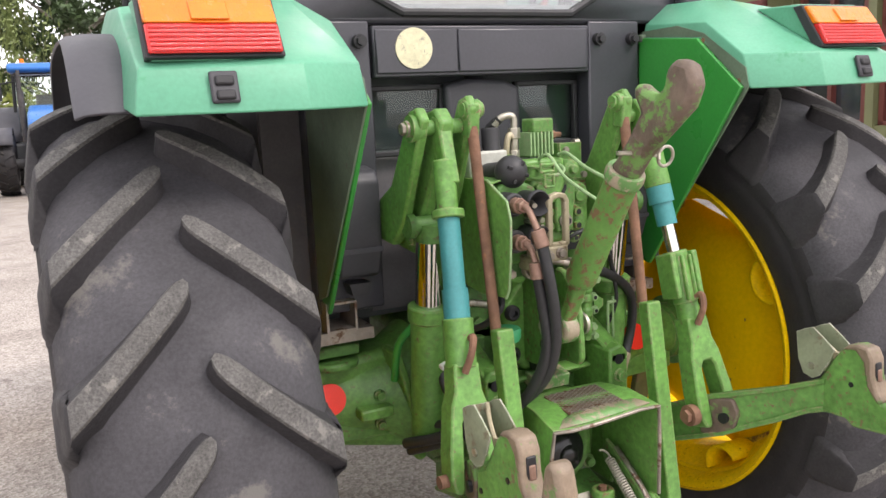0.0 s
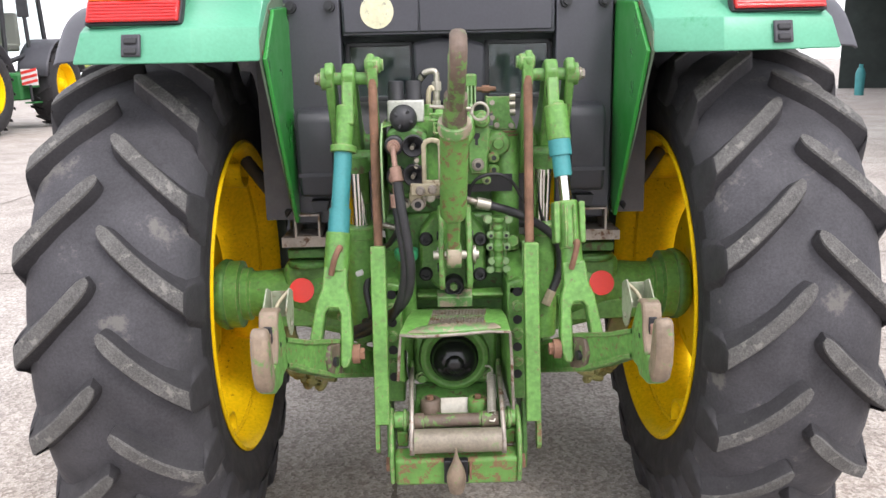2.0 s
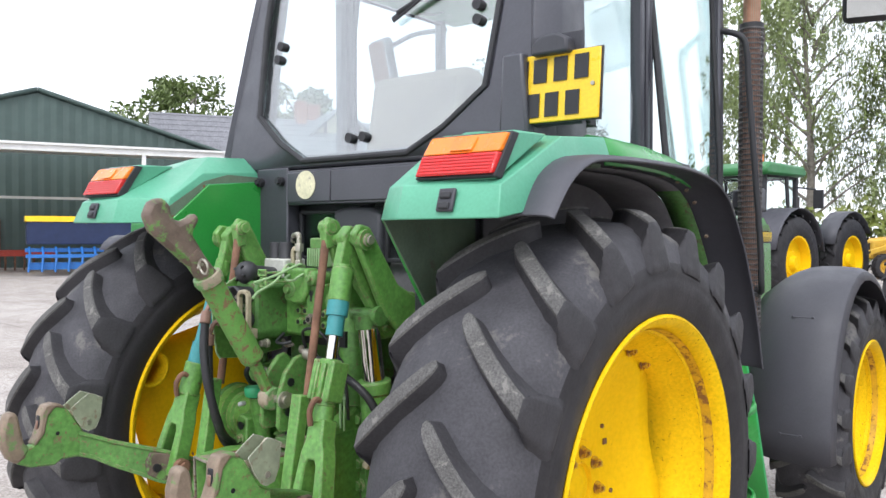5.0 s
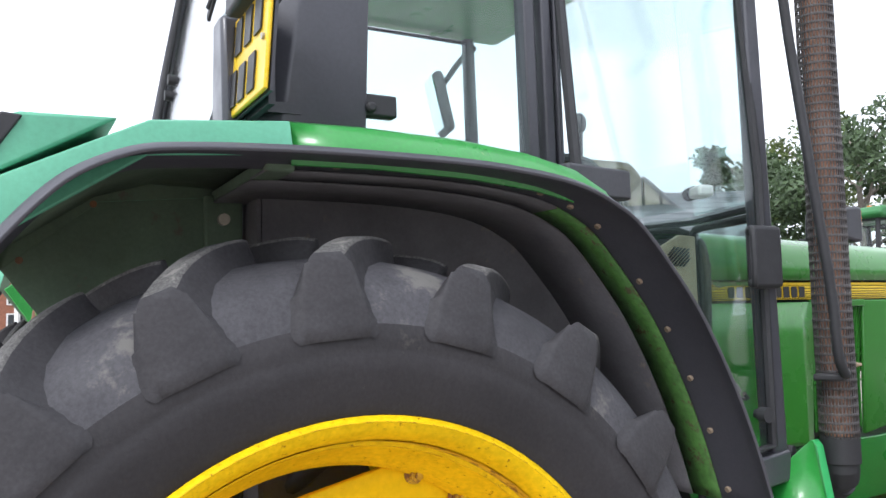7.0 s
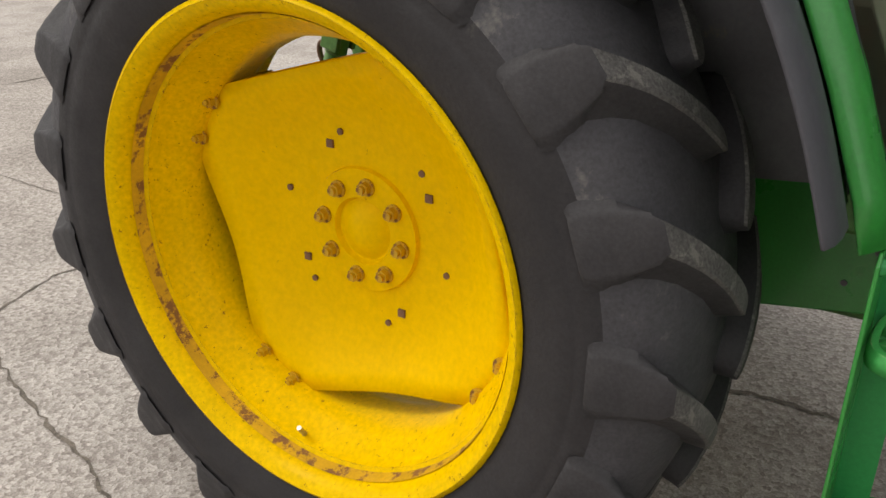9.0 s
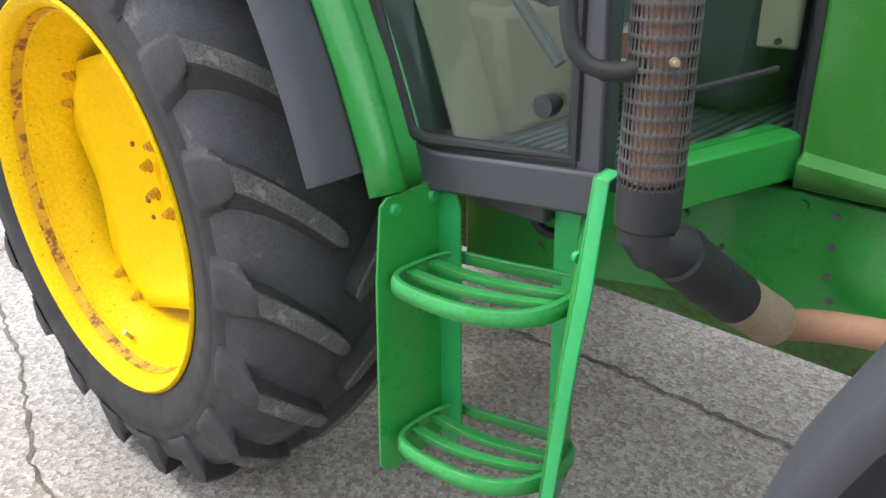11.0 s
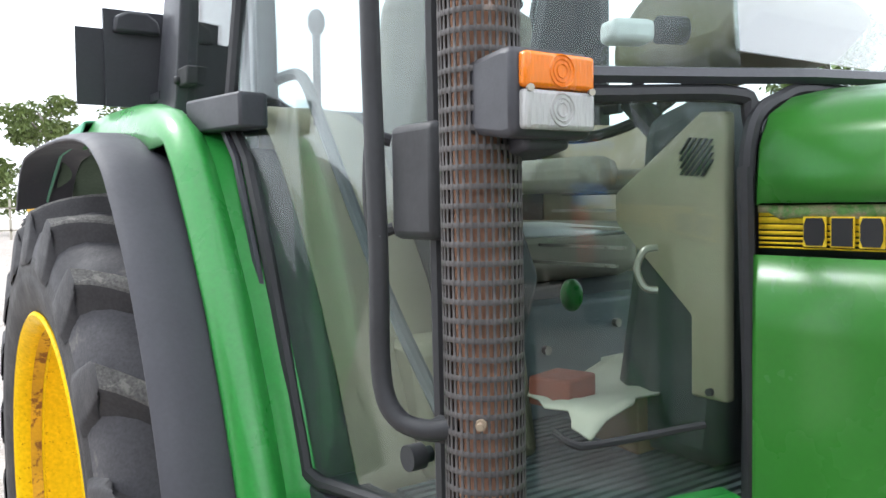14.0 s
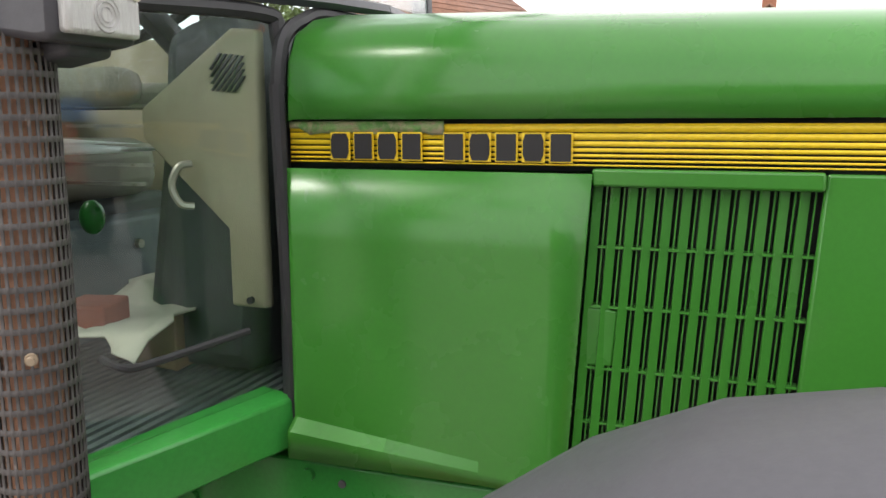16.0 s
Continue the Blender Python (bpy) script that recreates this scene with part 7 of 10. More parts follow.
for pth, r, mt in (([(-0.056, -0.64, 1.37), (-0.055, -0.655, 1.43), (-0.054, -0.655, 1.475)], 0.010, M_ZINC),
                   ([(-0.054, -0.655, 1.475), (-0.054, -0.655, 1.500), (-0.064, -0.652, 1.508), (-0.088, -0.648, 1.502), (-0.10, -0.64, 1.485)], 0.0085, M_ZINC),
                   ([(-0.088, -0.648, 1.502), (-0.108, -0.62, 1.47), (-0.104, -0.60, 1.40)], 0.011, M_HOSE),
                   ([(-0.078, -0.65, 1.37), (-0.078, -0.66, 1.44), (-0.070, -0.66, 1.462), (-0.062, -0.66, 1.455)], 0.0075, M_TANSTEEL),
                   ([(0.0, -0.69, 1.150), (0.028, -0.715, 1.147), (0.055, -0.72, 1.139)], 0.0095, M_STEEL),
                   ([(0.085, -0.715, 1.130), (0.14, -0.71, 1.113), (0.205, -0.70, 1.083), (0.27, -0.68, 1.035), (0.300, -0.66, 0.975), (0.298, -0.65, 0.90), (0.262, -0.66, 0.82)], 0.0125, M_HOSE),
                   ([(0.030, -0.70, 1.155), (0.040, -0.72, 1.19), (0.062, -0.735, 1.214), (0.110, -0.74, 1.222), (0.15, -0.73, 1.20), (0.178, -0.715, 1.155), (0.20, -0.70, 1.11), (0.215, -0.70, 1.02), (0.20, -0.68, 0.95)], 0.005, M_HOSE),
                   ([(-0.09, -0.69, 1.165), (-0.05, -0.71, 1.155), (-0.02, -0.71, 1.160)], 0.006, M_STEEL),
                   ([(-0.075, -0.70, 1.19), (-0.06, -0.74, 1.17), (-0.035, -0.74, 1.165), (-0.015, -0.72, 1.17)], 0.0055, M_HOSE),
                   ([(-0.155, -0.74, 1.10), (-0.175, -0.77, 1.07), (-0.20, -0.74, 1.03), (-0.235, -0.68, 1.0)], 0.008, M_HOSE),
                   ([(-0.235, -0.66, 1.05), (-0.215, -0.70, 1.075), (-0.185, -0.71, 1.07), (-0.16, -0.69, 1.06)], 0.009, M_ZINC),
                   ([(-0.248, -0.60, 0.95), (-0.278, -0.66, 0.88), (-0.263, -0.70, 0.80), (-0.298, -0.62, 0.76)], 0.010, M_HOSE),
                   ([(-0.318, -0.60, 1.02), (-0.348, -0.56, 0.96), (-0.348, -0.52, 0.86)], 0.010, M_GREEN)):
    bm = B()
    tube(bm, pth, r, 10)
    part("pipe", bm, mt, valve)
for a, c, r, mt in (((0.050, -0.72, 1.140), (0.090, -0.715, 1.129), 0.0165, M_ZINC), ((0.278, -0.655, 0.855), (0.258, -0.662, 0.812), 0.016, M_TANSTEEL), ((-0.054, -0.655, 1.452), (-0.054, -0.655, 1.478), 0.0155, M_ZINC), ((-0.055, -0.655, 1.405), (-0.055, -0.655, 1.425), 0.014, M_ZINC), ((-0.080, -0.655, 1.385), (-0.080, -0.655, 1.415), 0.016, M_GREEN_OLD)):
    bm = B()
    cyl(bm, a, c, r, n=6 if r < 0.0163 else 16)
    part("pipe_nut", bm, mt, valve, bevel=0.0015)
# wire loop and clip on the housing
bm = B()
tube(bm, [(0.187, -0.70, 0.925), (0.187, -0.70, 1.010), (0.193, -0.70, 1.016), (0.214, -0.70, 1.017)], 0.004, 6)
cyl(bm, (0.203, -0.70, 0.92), (0.203, -0.70, 1.03), 0.003, n=8)
part("wire_loop", bm, M_GREEN_PALE, valve)
bm = B()
box(bm, (-0.292, -0.70, 0.935), (0.022, 0.02, 0.014), (0, -20, 0))
part("white_clip", bm, M_WHITE, valve, bevel=0.003)

# spool casting with its columns of bolts
bm = B()
box(bm, (0.114, -0.675, 1.01), (0.050, 0.05, 0.16))
lathe(bm, [(0.930, 0.0), (0.930, 0.012), (0.945, 0.012), (0.948, 0.016), (0.972, 0.016), (0.976, 0.012), (0.990, 0.012), (0.994, 0.017), (1.012, 0.017), (1.016, 0.013), (1.030, 0.013), (1.033, 0.017), (1.048, 0.015), (1.052, 0.011), (1.058, 0.017), (1.066, 0.017), (1.070, 0.011), (1.076, 0.011), (1.080, 0.019), (1.092, 0.019), (1.094, 0.0)], (0.114, -0.705, 0.0), 18, "z")
casting = part("spool_casting", bm, M_GREEN_OLD, tractor, "green ribbed spool casting", bevel=0.003)
for z, w in ((1.086, 0.036), (1.040, 0.028), (1.005, 0.030), (0.962, 0.026), (0.937, 0.030)):
    bm = B()
    box(bm, (0.114, -0.697, z), (2 * w - 0.004, 0.022, 0.011))
    part("casting_rib", bm, M_GREEN_OLD, casting, bevel=0.003)
    for s in (1, -1):
        fitting(casting, (0.114 + s * (w - 0.006), -0.704, z), 0.009 if z < 1.08 else 0.0105, M_GREEN_PALE, n=10, depth=0.012, bore=abs(z - 1.005) < 0.01 or abs(z - 1.04) < 0.01)
# filler pipe with a broad cap
bm = B()
cyl(bm, (-0.152, -0.70, 0.76), (-0.152, -0.748, 0.985), 0.0245, n=20)
filler = part("filler_pipe", bm, M_GREEN_H, tractor, "green oil filler pipe with a round cap")
bm = B()
lathe(bm, [(-0.014, 0.0), (-0.014, 0.030), (-0.004, 0.034), (0.010, 0.0345), (0.017, 0.032), (0.019, 0.0)], (-0.152, -0.755, 1.0), 28, "z")
part("filler_cap", bm, M_CAPGREEN, filler, "bluish green plastic cap")

# small fittings of the lift arms and the axle
for s in (1, -1):
    x = XC + s * 0.275
    for y, z in ((-0.535, 1.235), (-0.60, 1.225), (-0.62, 1.36)):
        fitting(shaft, (x + s * 0.018, y, z), 0.011, M_GREEN_OLD, depth=0.014, bore=False, axis=(s, 0, 0))
    fitting(shaft, (x + s * 0.078, -0.735, 1.493), 0.014, M_STEEL, depth=0.016, bore=False, axis=(s, 0, 0))
    fitting(shaft, (XC + s * 0.36, -0.485, 0.815), 0.012, M_GREEN_OLD, depth=0.018, bore=False)
    fitting(shaft, (XC + s * 0.36, -0.480, 0.735), 0.012, M_GREEN_OLD, depth=0.018, bore=False)

# ---- number plate on its bracket ----
bm = B()
box(bm, (0.82, -0.53, 1.877), (0.278, 0.008, 0.19), (-4, 0, 0))
plate = part("number_plate", bm, M_PLATE, tractor, "yellow number plate on a bracket above the fender", bevel=0.003)
for row_z, xs in ((1.925, (0.715, 0.775, 0.84, 0.905)), (1.83, (0.755, 0.815, 0.88))):
    for x in xs:
        bm = B()
        box(bm, (x, -0.5365 + (row_z - 1.877) * 0.07, row_z), (0.042, 0.003, 0.066), (-4, 0, 0))
        part("plate_bar", bm, M_INK, plate, bevel=0.0)
for x, z in ((0.70, 1.885), (0.94, 1.875)):
    bm = B()
    cyl(bm, (x, -0.534, z), (x, -0.539, z), 0.006, n=8)
    part("plate_screw", bm, M_ZINC, plate)
bm = B()
prism(bm, [(0.755, 1.965), (0.875, 1.965), (0.87, 2.005), (0.84, 2.02), (0.79, 2.02), (0.76, 2.0)], "y", -0.555, -0.48)
part("plate_lamp", bm, M_BLACK, plate, "black plate lamp", bevel=0.008)
bm = B()
box(bm, (0.82, -0.5215, 1.877), (0.284, 0.005, 0.196), (-4, 0, 0))
box(bm, (0.815, -0.508, 1.90), (0.16, 0.012, 0.25))
box(bm, (0.76, -0.47, 1.80), (0.05, 0.10, 0.02))
part("plate_bracket", bm, M_BLACK, plate)
for ob in [plate] + list(plate.children):
    ob.data.transform(Matrix.Translation((-0.028, 0.055, 0.036)))
bm = B()
prism(bm, [(0.62, 1.79), (0.72, 1.79), (0.70, 2.02), (0.63, 2.02)], "y", -0.50, -0.46)
part("pillar_cover", bm, M_CABFRAME, cab, bevel=0.01)

# ---- hood ----
def hood_section(y, zb=1.536):
    fall = max(0, y - 1.1) * 0.03
    half = 0.345 - max(0, y - 1.5) * 0.02
    return [(half + 0.007, y, zb), (half + 0.005, y, zb + 0.04), (half - 0.001, y, zb + 0.088 - fall), (half - 0.022, y, zb + 0.128 - fall), (half - 0.075, y, zb + 0.154 - fall), (half - 0.17, y, zb + 0.172 - fall), (0.0, y, zb + 0.186 - fall)]


bm = B()
rows = []
for y in (1.092, 1.10, 1.4, 1.8, 2.2, 2.6, 2.78, 2.86):
    sec = hood_section(y)
    if y == 1.092:
        sec = [(x * 0.985, yy, z - 0.004) for x, yy, z in sec]
    if y > 2.8:
        sec = [(x * 0.96, yy, z - 0.03) for x, yy, z in sec]
    rows.append(sec + [(-x, yy, z) for x, yy, z in sec[-2::-1]])
sheet(bm, rows)
hood = part("hood", bm, M_GREEN_HOOD, tractor, "glossy green engine hood", thick=0.01, off=-1, smooth=50)
bm = B()
tube(bm, [(0.325, 1.078, 1.0)] + [(x * 0.99, 1.078, z) for x, y, z in hood_section(1.09)[:-1]] + [(-x * 0.99, 1.078, z) for x, y, z in hood_section(1.09)[-2::-1]] + [(-0.325, 1.078, 1.0)], 0.012, 8)
part("hood_seal", bm, M_SEAL, hood)
bm = B()
prism(bm, [(-0.325, 1.0), (0.325, 1.0), (0.325, 1.60), (0.30, 1.645), (0.25, 1.668), (0.15, 1.685), (-0.15, 1.685), (-0.25, 1.668), (-0.30, 1.645), (-0.325, 1.60)], "y", 1.10, 1.12)
part("firewall", bm, M_LINER, hood)
for s in (1, -1):
    # recessed band for the stripe
    bm = B()
    sheet(bm, [[(s * 0.338, 1.092, z) for z in (1.462, 1.548)], [(s * (0.338 - 0.006), 1.8, z) for z in (1.466, 1.548)], [(s * (0.338 - 0.026), 2.85, z) for z in (1.47, 1.548)]])
    part("stripe_band", bm, M_INK, hood, thick=0.006, off=-s)
    # yellow stripe: lines that thin out downwards
    widths = (0.0115, 0.0085, 0.0068, 0.0052, 0.0040, 0.0030, 0.0022)
    z = 1.529
    for k, wd in enumerate(widths):
        bm = B()
        sheet(bm, [[(s * (0.3405 - max(0, y - 1.1) * 0.0085), y, zz) for zz in (z - wd, z)] for y in (1.094, 1.5, 1.8, 2.3, 2.84)])
        part("stripe_line", bm, M_STRIPE_Y, hood, thick=0.002)
        z -= wd + 0.0016 + k * 0.0004
    # brand lettering becomes plain blocks, black on yellow
    for i in range(10):
        if i == 4:
            continue
        y0 = 1.165 + i * 0.0385 + (0.0 if i < 4 else -0.012)
        bm = B()
        box(bm, (s * (0.3445 - (y0 - 1.1) * 0.0085), y0 + 0.016, 1.4965), (0.002, 0.0325, 0.041))
        part("block_ground", bm, M_STRIPE_Y, hood)
        bm = B()
        prism(bm, [(y0 + 0.002, 1.478), (y0 + 0.030, 1.478), (y0 + 0.030, 1.515), (y0 + 0.002, 1.515)] if i % 2 else [(y0 + 0.005, 1.478), (y0 + 0.027, 1.478), (y0 + 0.0305, 1.487), (y0 + 0.0305, 1.506), (y0 + 0.027, 1.515), (y0 + 0.005, 1.515), (y0 + 0.0015, 1.506), (y0 + 0.0015, 1.487)],
              "x", s * (0.3455 - (y0 - 1.1) * 0.0085), s * (0.3475 - (y0 - 1.1) * 0.0085))
        part("block_mark", bm, M_INK, hood)
    # peeled edge over the band
    random.seed(11)
    bm = B()
    ys = [1.094 + i * 0.018 for i in range(15)]
    sheet(bm, [[(s * 0.3425, y, 1.533), (s * 0.3425, y, 1.524 - (0.010 if 0.02 < y - 1.11 < 0.25 else 0.002) * random.uniform(0.6, 1.2))] for y in ys])
    part("worn_edge", bm, M_GREEN_OLD, hood, thick=0.002)
    # lower side panel with the flared foot and a raked front edge
    def rake(z):
        return 1.534 + (z - 1.074) * 0.065
    bm = B()
    rows = []
    for y in (1.088, 1.095, 1.25, 1.40, 1.50, None):
        foot = max(0.0, 1 - ((y or 1.5) - 1.09) / 0.32)
        yy = y or 1.5
        col = [(0.347, 1.462), (0.347, 1.35), (0.347, 1.20), (0.347, 1.062 - (yy - 1.088) * 0.10), (0.347 + 0.024 * foot, 1.045 - (yy - 1.088) * 0.10), (0.347 + 0.024 * foot, 1.0 - (yy - 1.088) * 0.02)]
        rows.append([(s * x, y or rake(z), z) for x, z in col])
    sheet(bm, rows)
    part("hood_side_panel", bm, M_GREEN_HOOD, hood, "green removable hood side panel", thick=0.008, off=-s, smooth=3)
    # grille: raked slats with thin strips between them, and cross bars
    bm = B()
    prism(bm, [(1.50, 1.46), (1.87, 1.46), (1.85, 1.0), (1.48, 1.0)], "x", s * 0.286, s * 0.294)
    part("grille_screen", bm, M_INK, hood, "black screen behind the grille")
    for i in range(12):
        y = 1.566 + i * 0.0237
        bm = B()
        box(bm, (s * 0.325, y - 0.014, 1.24), (0.0035, 0.0125, 0.43), (-3.6, 0, 24 * s))
        box(bm, (s * 0.311, y - 0.0195, 1.24), (0.026, 0.0025, 0.43), (-3.6, 0, 0))
        part("grille_slat", bm, M_GREEN_HOOD, hood)
        bm = B()
        box(bm, (s * 0.318, y - 0.0025, 1.24), (0.008, 0.0022, 0.43), (-3.6, 0, 0))
        part("grille_strip", bm, M_GREEN_HOOD, hood)
    for z in (1.107, 1.188, 1.277, 1.361):
        for i in range(12):
            y = 1.566 + i * 0.0237 + (z - 1.24) * 0.063
            bm = B()
            box(bm, (s * 0.318, y - 0.002, z), (0.020, 0.0145, 0.0035))
            part("grille_bar", bm, M_GREEN_HOOD, hood)
    bm = B()
    box(bm, (s * 0.334, 1.702, 1.457), (0.016, 0.288, 0.024))
    part("grille_cap", bm, M_GREEN_HOOD, hood, bevel=0.004)
    bm = B()
    prism(bm, [(1.543, 1.190), (1.590, 1.192), (1.595, 1.272), (1.548, 1.276)], "x", s * 0.312, s * 0.326)
    part("grille_blank", bm, M_GREEN_HOOD, hood, bevel=0.003)
    bm = B()
    prism(bm, [(1.846, 1.468), (2.80, 1.462), (2.82, 1.15), (1.818, 1.0)], "x", s * 0.318, s * 0.334)
    part("front_side_panel", bm, M_GREEN_HOOD, hood, bevel=0.005)
    # frame rail with its holes
    bm = B()
    prism(bm, [(0.25, 0.59), (0.67, 0.657), (1.22, 0.757), (2.6, 0.80), (2.6, 1.0), (1.35, 0.980), (1.0, 0.978), (0.85, 0.957), (0.25, 0.93)], "x", s * 0.30, s * 0.325)
    rail = part("frame_rail", bm, M_GREEN, tractor, "green steel frame rail with dark discs for its holes", bevel=0.005)
    # dark raised discs stand in for the drilled holes
    hole = B()
    cyl(hole, (0, 0, 0), (0.003, 0, 0), 0.0068, n=14)
    hole_plug_me = to_mesh("rail_hole", hole, M_LINER, 30)
    for y, z in ((1.160, 0.948), (1.161, 0.887), (1.163, 0.828), (1.176, 0.781), (0.952, 0.826), (0.955, 0.753), (0.836, 0.750), (0.771, 0.835), (1.102, 0.743), (0.50, 0.70), (0.55, 0.78)):
        shared("rail_hole", hole_plug_me, rail, pose(s * 0.326 - (0.0 if s > 0 else 0.003), y, z))
    for y, z in ((1.099, 0.879), (0.863, 0.877), (1.098, 0.955)):
        bm = B()
        cyl(bm, (s * 0.325, y, z), (s * 0.334, y, z), 0.011, n=12)
        part("rail_bolt", bm, M_GREEN, rail)
    bm = B()
    box(bm, (s * 0.40, 0.66, 0.93), (0.26, 0.36, 0.10))
    part("battery_box", bm, M_GREEN_DARK, rail, bevel=0.01)
    bm = B()
    tube(bm, [(s * 0.50, 0.60, 0.92), (s * 0.52, 0.63, 0.85), (s * 0.50, 0.67, 0.83), (s * 0.51, 0.70, 0.88), (s * 0.50, 0.74, 0.84), (s * 0.48, 0.78, 0.90)], 0.012, 8)
    part("air_hose", bm, M_HOSE, rail)
    bm = B()
    box(bm, (s * 0.705, 0.72, 0.982), (0.05, 0.165, 0.05))
    part("sill_socket", bm, M_BLACK, rail, bevel=0.006)
bm = B()
box(bm, (0, 2.78, 1.22), (0.60, 0.06, 0.52))
part("front_grille", bm, M_BLACK, hood, bevel=0.02)
bm = B()
box(bm, (0, 2.45, 0.78), (0.55, 0.9, 0.30))
part("front_block", bm, M_GREEN_DARK, trans, bevel=0.02)
bm = B()
cyl(bm, (-0.75, FRONT_Y, FRONT_Z), (0.75, FRONT_Y, FRONT_Z), 0.085, n=20)
box(bm, (0, FRONT_Y, FRONT_Z), (0.35, 0.26, 0.26))
part("front_axle", bm, M_GREEN_DARK, trans, bevel=0.02)
# small lamp on the cowl
bm = B()
box(bm, (0.46, 0.955, 1.79), (0.07, 0.05, 0.035), (0, 0, -20))
part("cowl_washer", bm, M_WHITE, cab, bevel=0.01)
bm = B()
cyl(bm, (0.415, 0.975, 1.795), (0.375, 0.99, 1.795), 0.021, n=16)
part("washer_knob", bm, M_SEAL, cab)

# ---- front mudguards ----
for s in (1, -1):
    bm = B()
    rows = []
    for i in range(19):
        a = radians(188 - i * 10.5)
        ca, sa = math.cos(a), math.sin(a)
        reach = 0.58 if ca < 0 else 0.80
        rows.append([(s * x, 1.89 + (reach + d) * ca, 0.62 + (0.74 + d) * sa) for x, d in ((0.63, -0.125), (0.70, -0.068), (0.76, -0.032), (0.82, -0.008), (0.88, 0.003), (0.95, 0.003), (1.02, -0.003), (1.055, -0.020), (1.070, -0.060))])
    sheet(bm, rows)
    guard = part("front_mudguard", bm, M_FLARE, tractor, "grey black plastic front mudguard", thick=0.006, off=-1)
    for z, y in ((1.14, 1.480), (0.64, 1.312)):
        for dx in (0.855, 0.94):
            bm = B()
            cyl(bm, (s * dx, y, z), (s * dx, y - 0.009, z), 0.0065, n=10)
            part("guard_stud", bm, M_FLARE, guard)
        bm = B()
        cyl(bm, (s * 0.855, y - 0.004, z), (s * 0.94, y - 0.004, z), 0.0038, n=8)
        part("guard_bar", bm, M_FLARE, guard)

# ---- steps on the right ----
bm = B()
prism(bm, [(0.772, 1.004), (0.905, 1.004), (0.922, 0.99), (0.938, 0.85), (0.950, 0.52), (0.952, 0.44), (0.93, 0.415), (0.80, 0.415), (0.772, 0.44)], "y", 0.582, 0.588)
steps = part("step_frame", bm, M_GREEN, tractor, "green steel boarding steps", bevel=0.002)
bm = B()
prism(bm, [(0.588, 1.0), (0.632, 0.992), (0.642, 0.96), (0.642, 0.45), (0.625, 0.42), (0.588, 0.42)], "x", 0.770, 0.775)
part("step_flange", bm, M_MINT, steps)
bm = B()
polys(bm, [(0.806, 0.950, 1.100), (0.806, 0.976, 1.100), (0.838, 0.978, 0.92), (0.838, 0.950, 0.92), (0.865, 0.950, 0.80), (0.865, 0.976, 0.80), (0.925, 0.970, 0.42), (0.925, 0.946, 0.42), (0.785, 0.960, 1.112), (0.785, 0.985, 1.112)],
      [(0, 1, 2, 3), (3, 2, 5, 4), (4, 5, 6, 7), (8, 9, 1, 0)])
part("step_side", bm, M_MINT, steps, "folded green step post coloured as if lit", thick=0.006, off=-1, bevel=0.002)
bm = B()
polys(bm, [(0.806, 0.950, 1.100), (0.785, 0.960, 1.112), (0.730, 0.905, 1.04), (0.700, 0.862, 0.98), (0.700, 0.862, 0.42), (0.925, 0.946, 0.42), (0.865, 0.950, 0.80), (0.838, 0.950, 0.92)], [(0, 1, 2, 3, 7), (7, 3, 4, 5, 6)])
part("step_web", bm, M_GREEN, steps, thick=0.005)
bm = B()
prism(bm, [(0.806, 0.99), (0.862, 0.99), (0.862, 0.42), (0.815, 0.42)], "x", 0.698, 0.703)
part("step_flange", bm, M_MINT, steps)
for x, z in ((0.888, 0.977), (0.790, 0.978)):
    bm = B()
    cyl(bm, (x, 0.588, z), (x, 0.596, z), 0.013, 0.010, n=16)
    part("step_bolt", bm, M_MINT, steps)
for x, y, z in ((0.79, 0.922, 0.95), (0.81, 0.925, 0.76)):
    bm = B()
    cyl(bm, (x, y, z), (x - 0.004, y - 0.010, z), 0.011, n=12)
    part("step_bolt", bm, M_MINT, steps)
TREAD = [(0.757, 0.612), (0.80, 0.597), (0.86, 0.592), (0.910, 0.600), (0.933, 0.635), (0.936, 0.70), (0.929, 0.765), (0.910, 0.822), (0.880, 0.864), (0.84, 0.890), (0.79, 0.900), (0.73, 0.893), (0.697, 0.865), (0.702, 0.82), (0.728, 0.72)]
for z, mt in ((0.862, M_STEP), (0.510, M_STEP)):
    loop = spline([(x, y, z) for x, y in TREAD + TREAD[:1]], 4)
    cxm, cym = 0.815, 0.74
    rows = []
    for p in loop:
        dx, dy = cxm - p.x, cym - p.y
        dl = math.hypot(dx, dy)
        ux, uy = dx / dl, dy / dl
        rows.append([(p.x, p.y, p.z - 0.026), (p.x, p.y, p.z - 0.008), (p.x + ux * 0.004, p.y + uy * 0.004, p.z), (p.x + ux * 0.013, p.y + uy * 0.013, p.z + 0.001)])
    bm = B()
    sheet(bm, rows)
    part("step_rim", bm, mt, steps, "green step edge with worn paint", thick=0.005)
    for k, f in enumerate((0.36, 0.68)):
        line = []
        for i in range(13):
            v = i / 12
            y = 0.603 + 0.280 * v
            x_in, x_out = 0.752 - 0.050 * v, 0.928 - 0.085 * v ** 2
            line.append((x_in + (x_out - x_in) * f + 0.010 * math.sin(math.pi * v), y, z - 0.004))
        bm = B()
        sheet(bm, [[(x - 0.009, y, zz - 0.012), (x - 0.008, y, zz), (x + 0.008, y, zz), (x + 0.009, y, zz - 0.012)] for x, y, zz in line])
        part("step_bar", bm, mt, steps, thick=0.004)

# ---- exhaust ----
EX, EY = 0.804, 1.043
bm = B()
nu, z0, z1 = 72, 1.112, 2.365
nrow = 58
pitch = (z1 - z0) / nrow


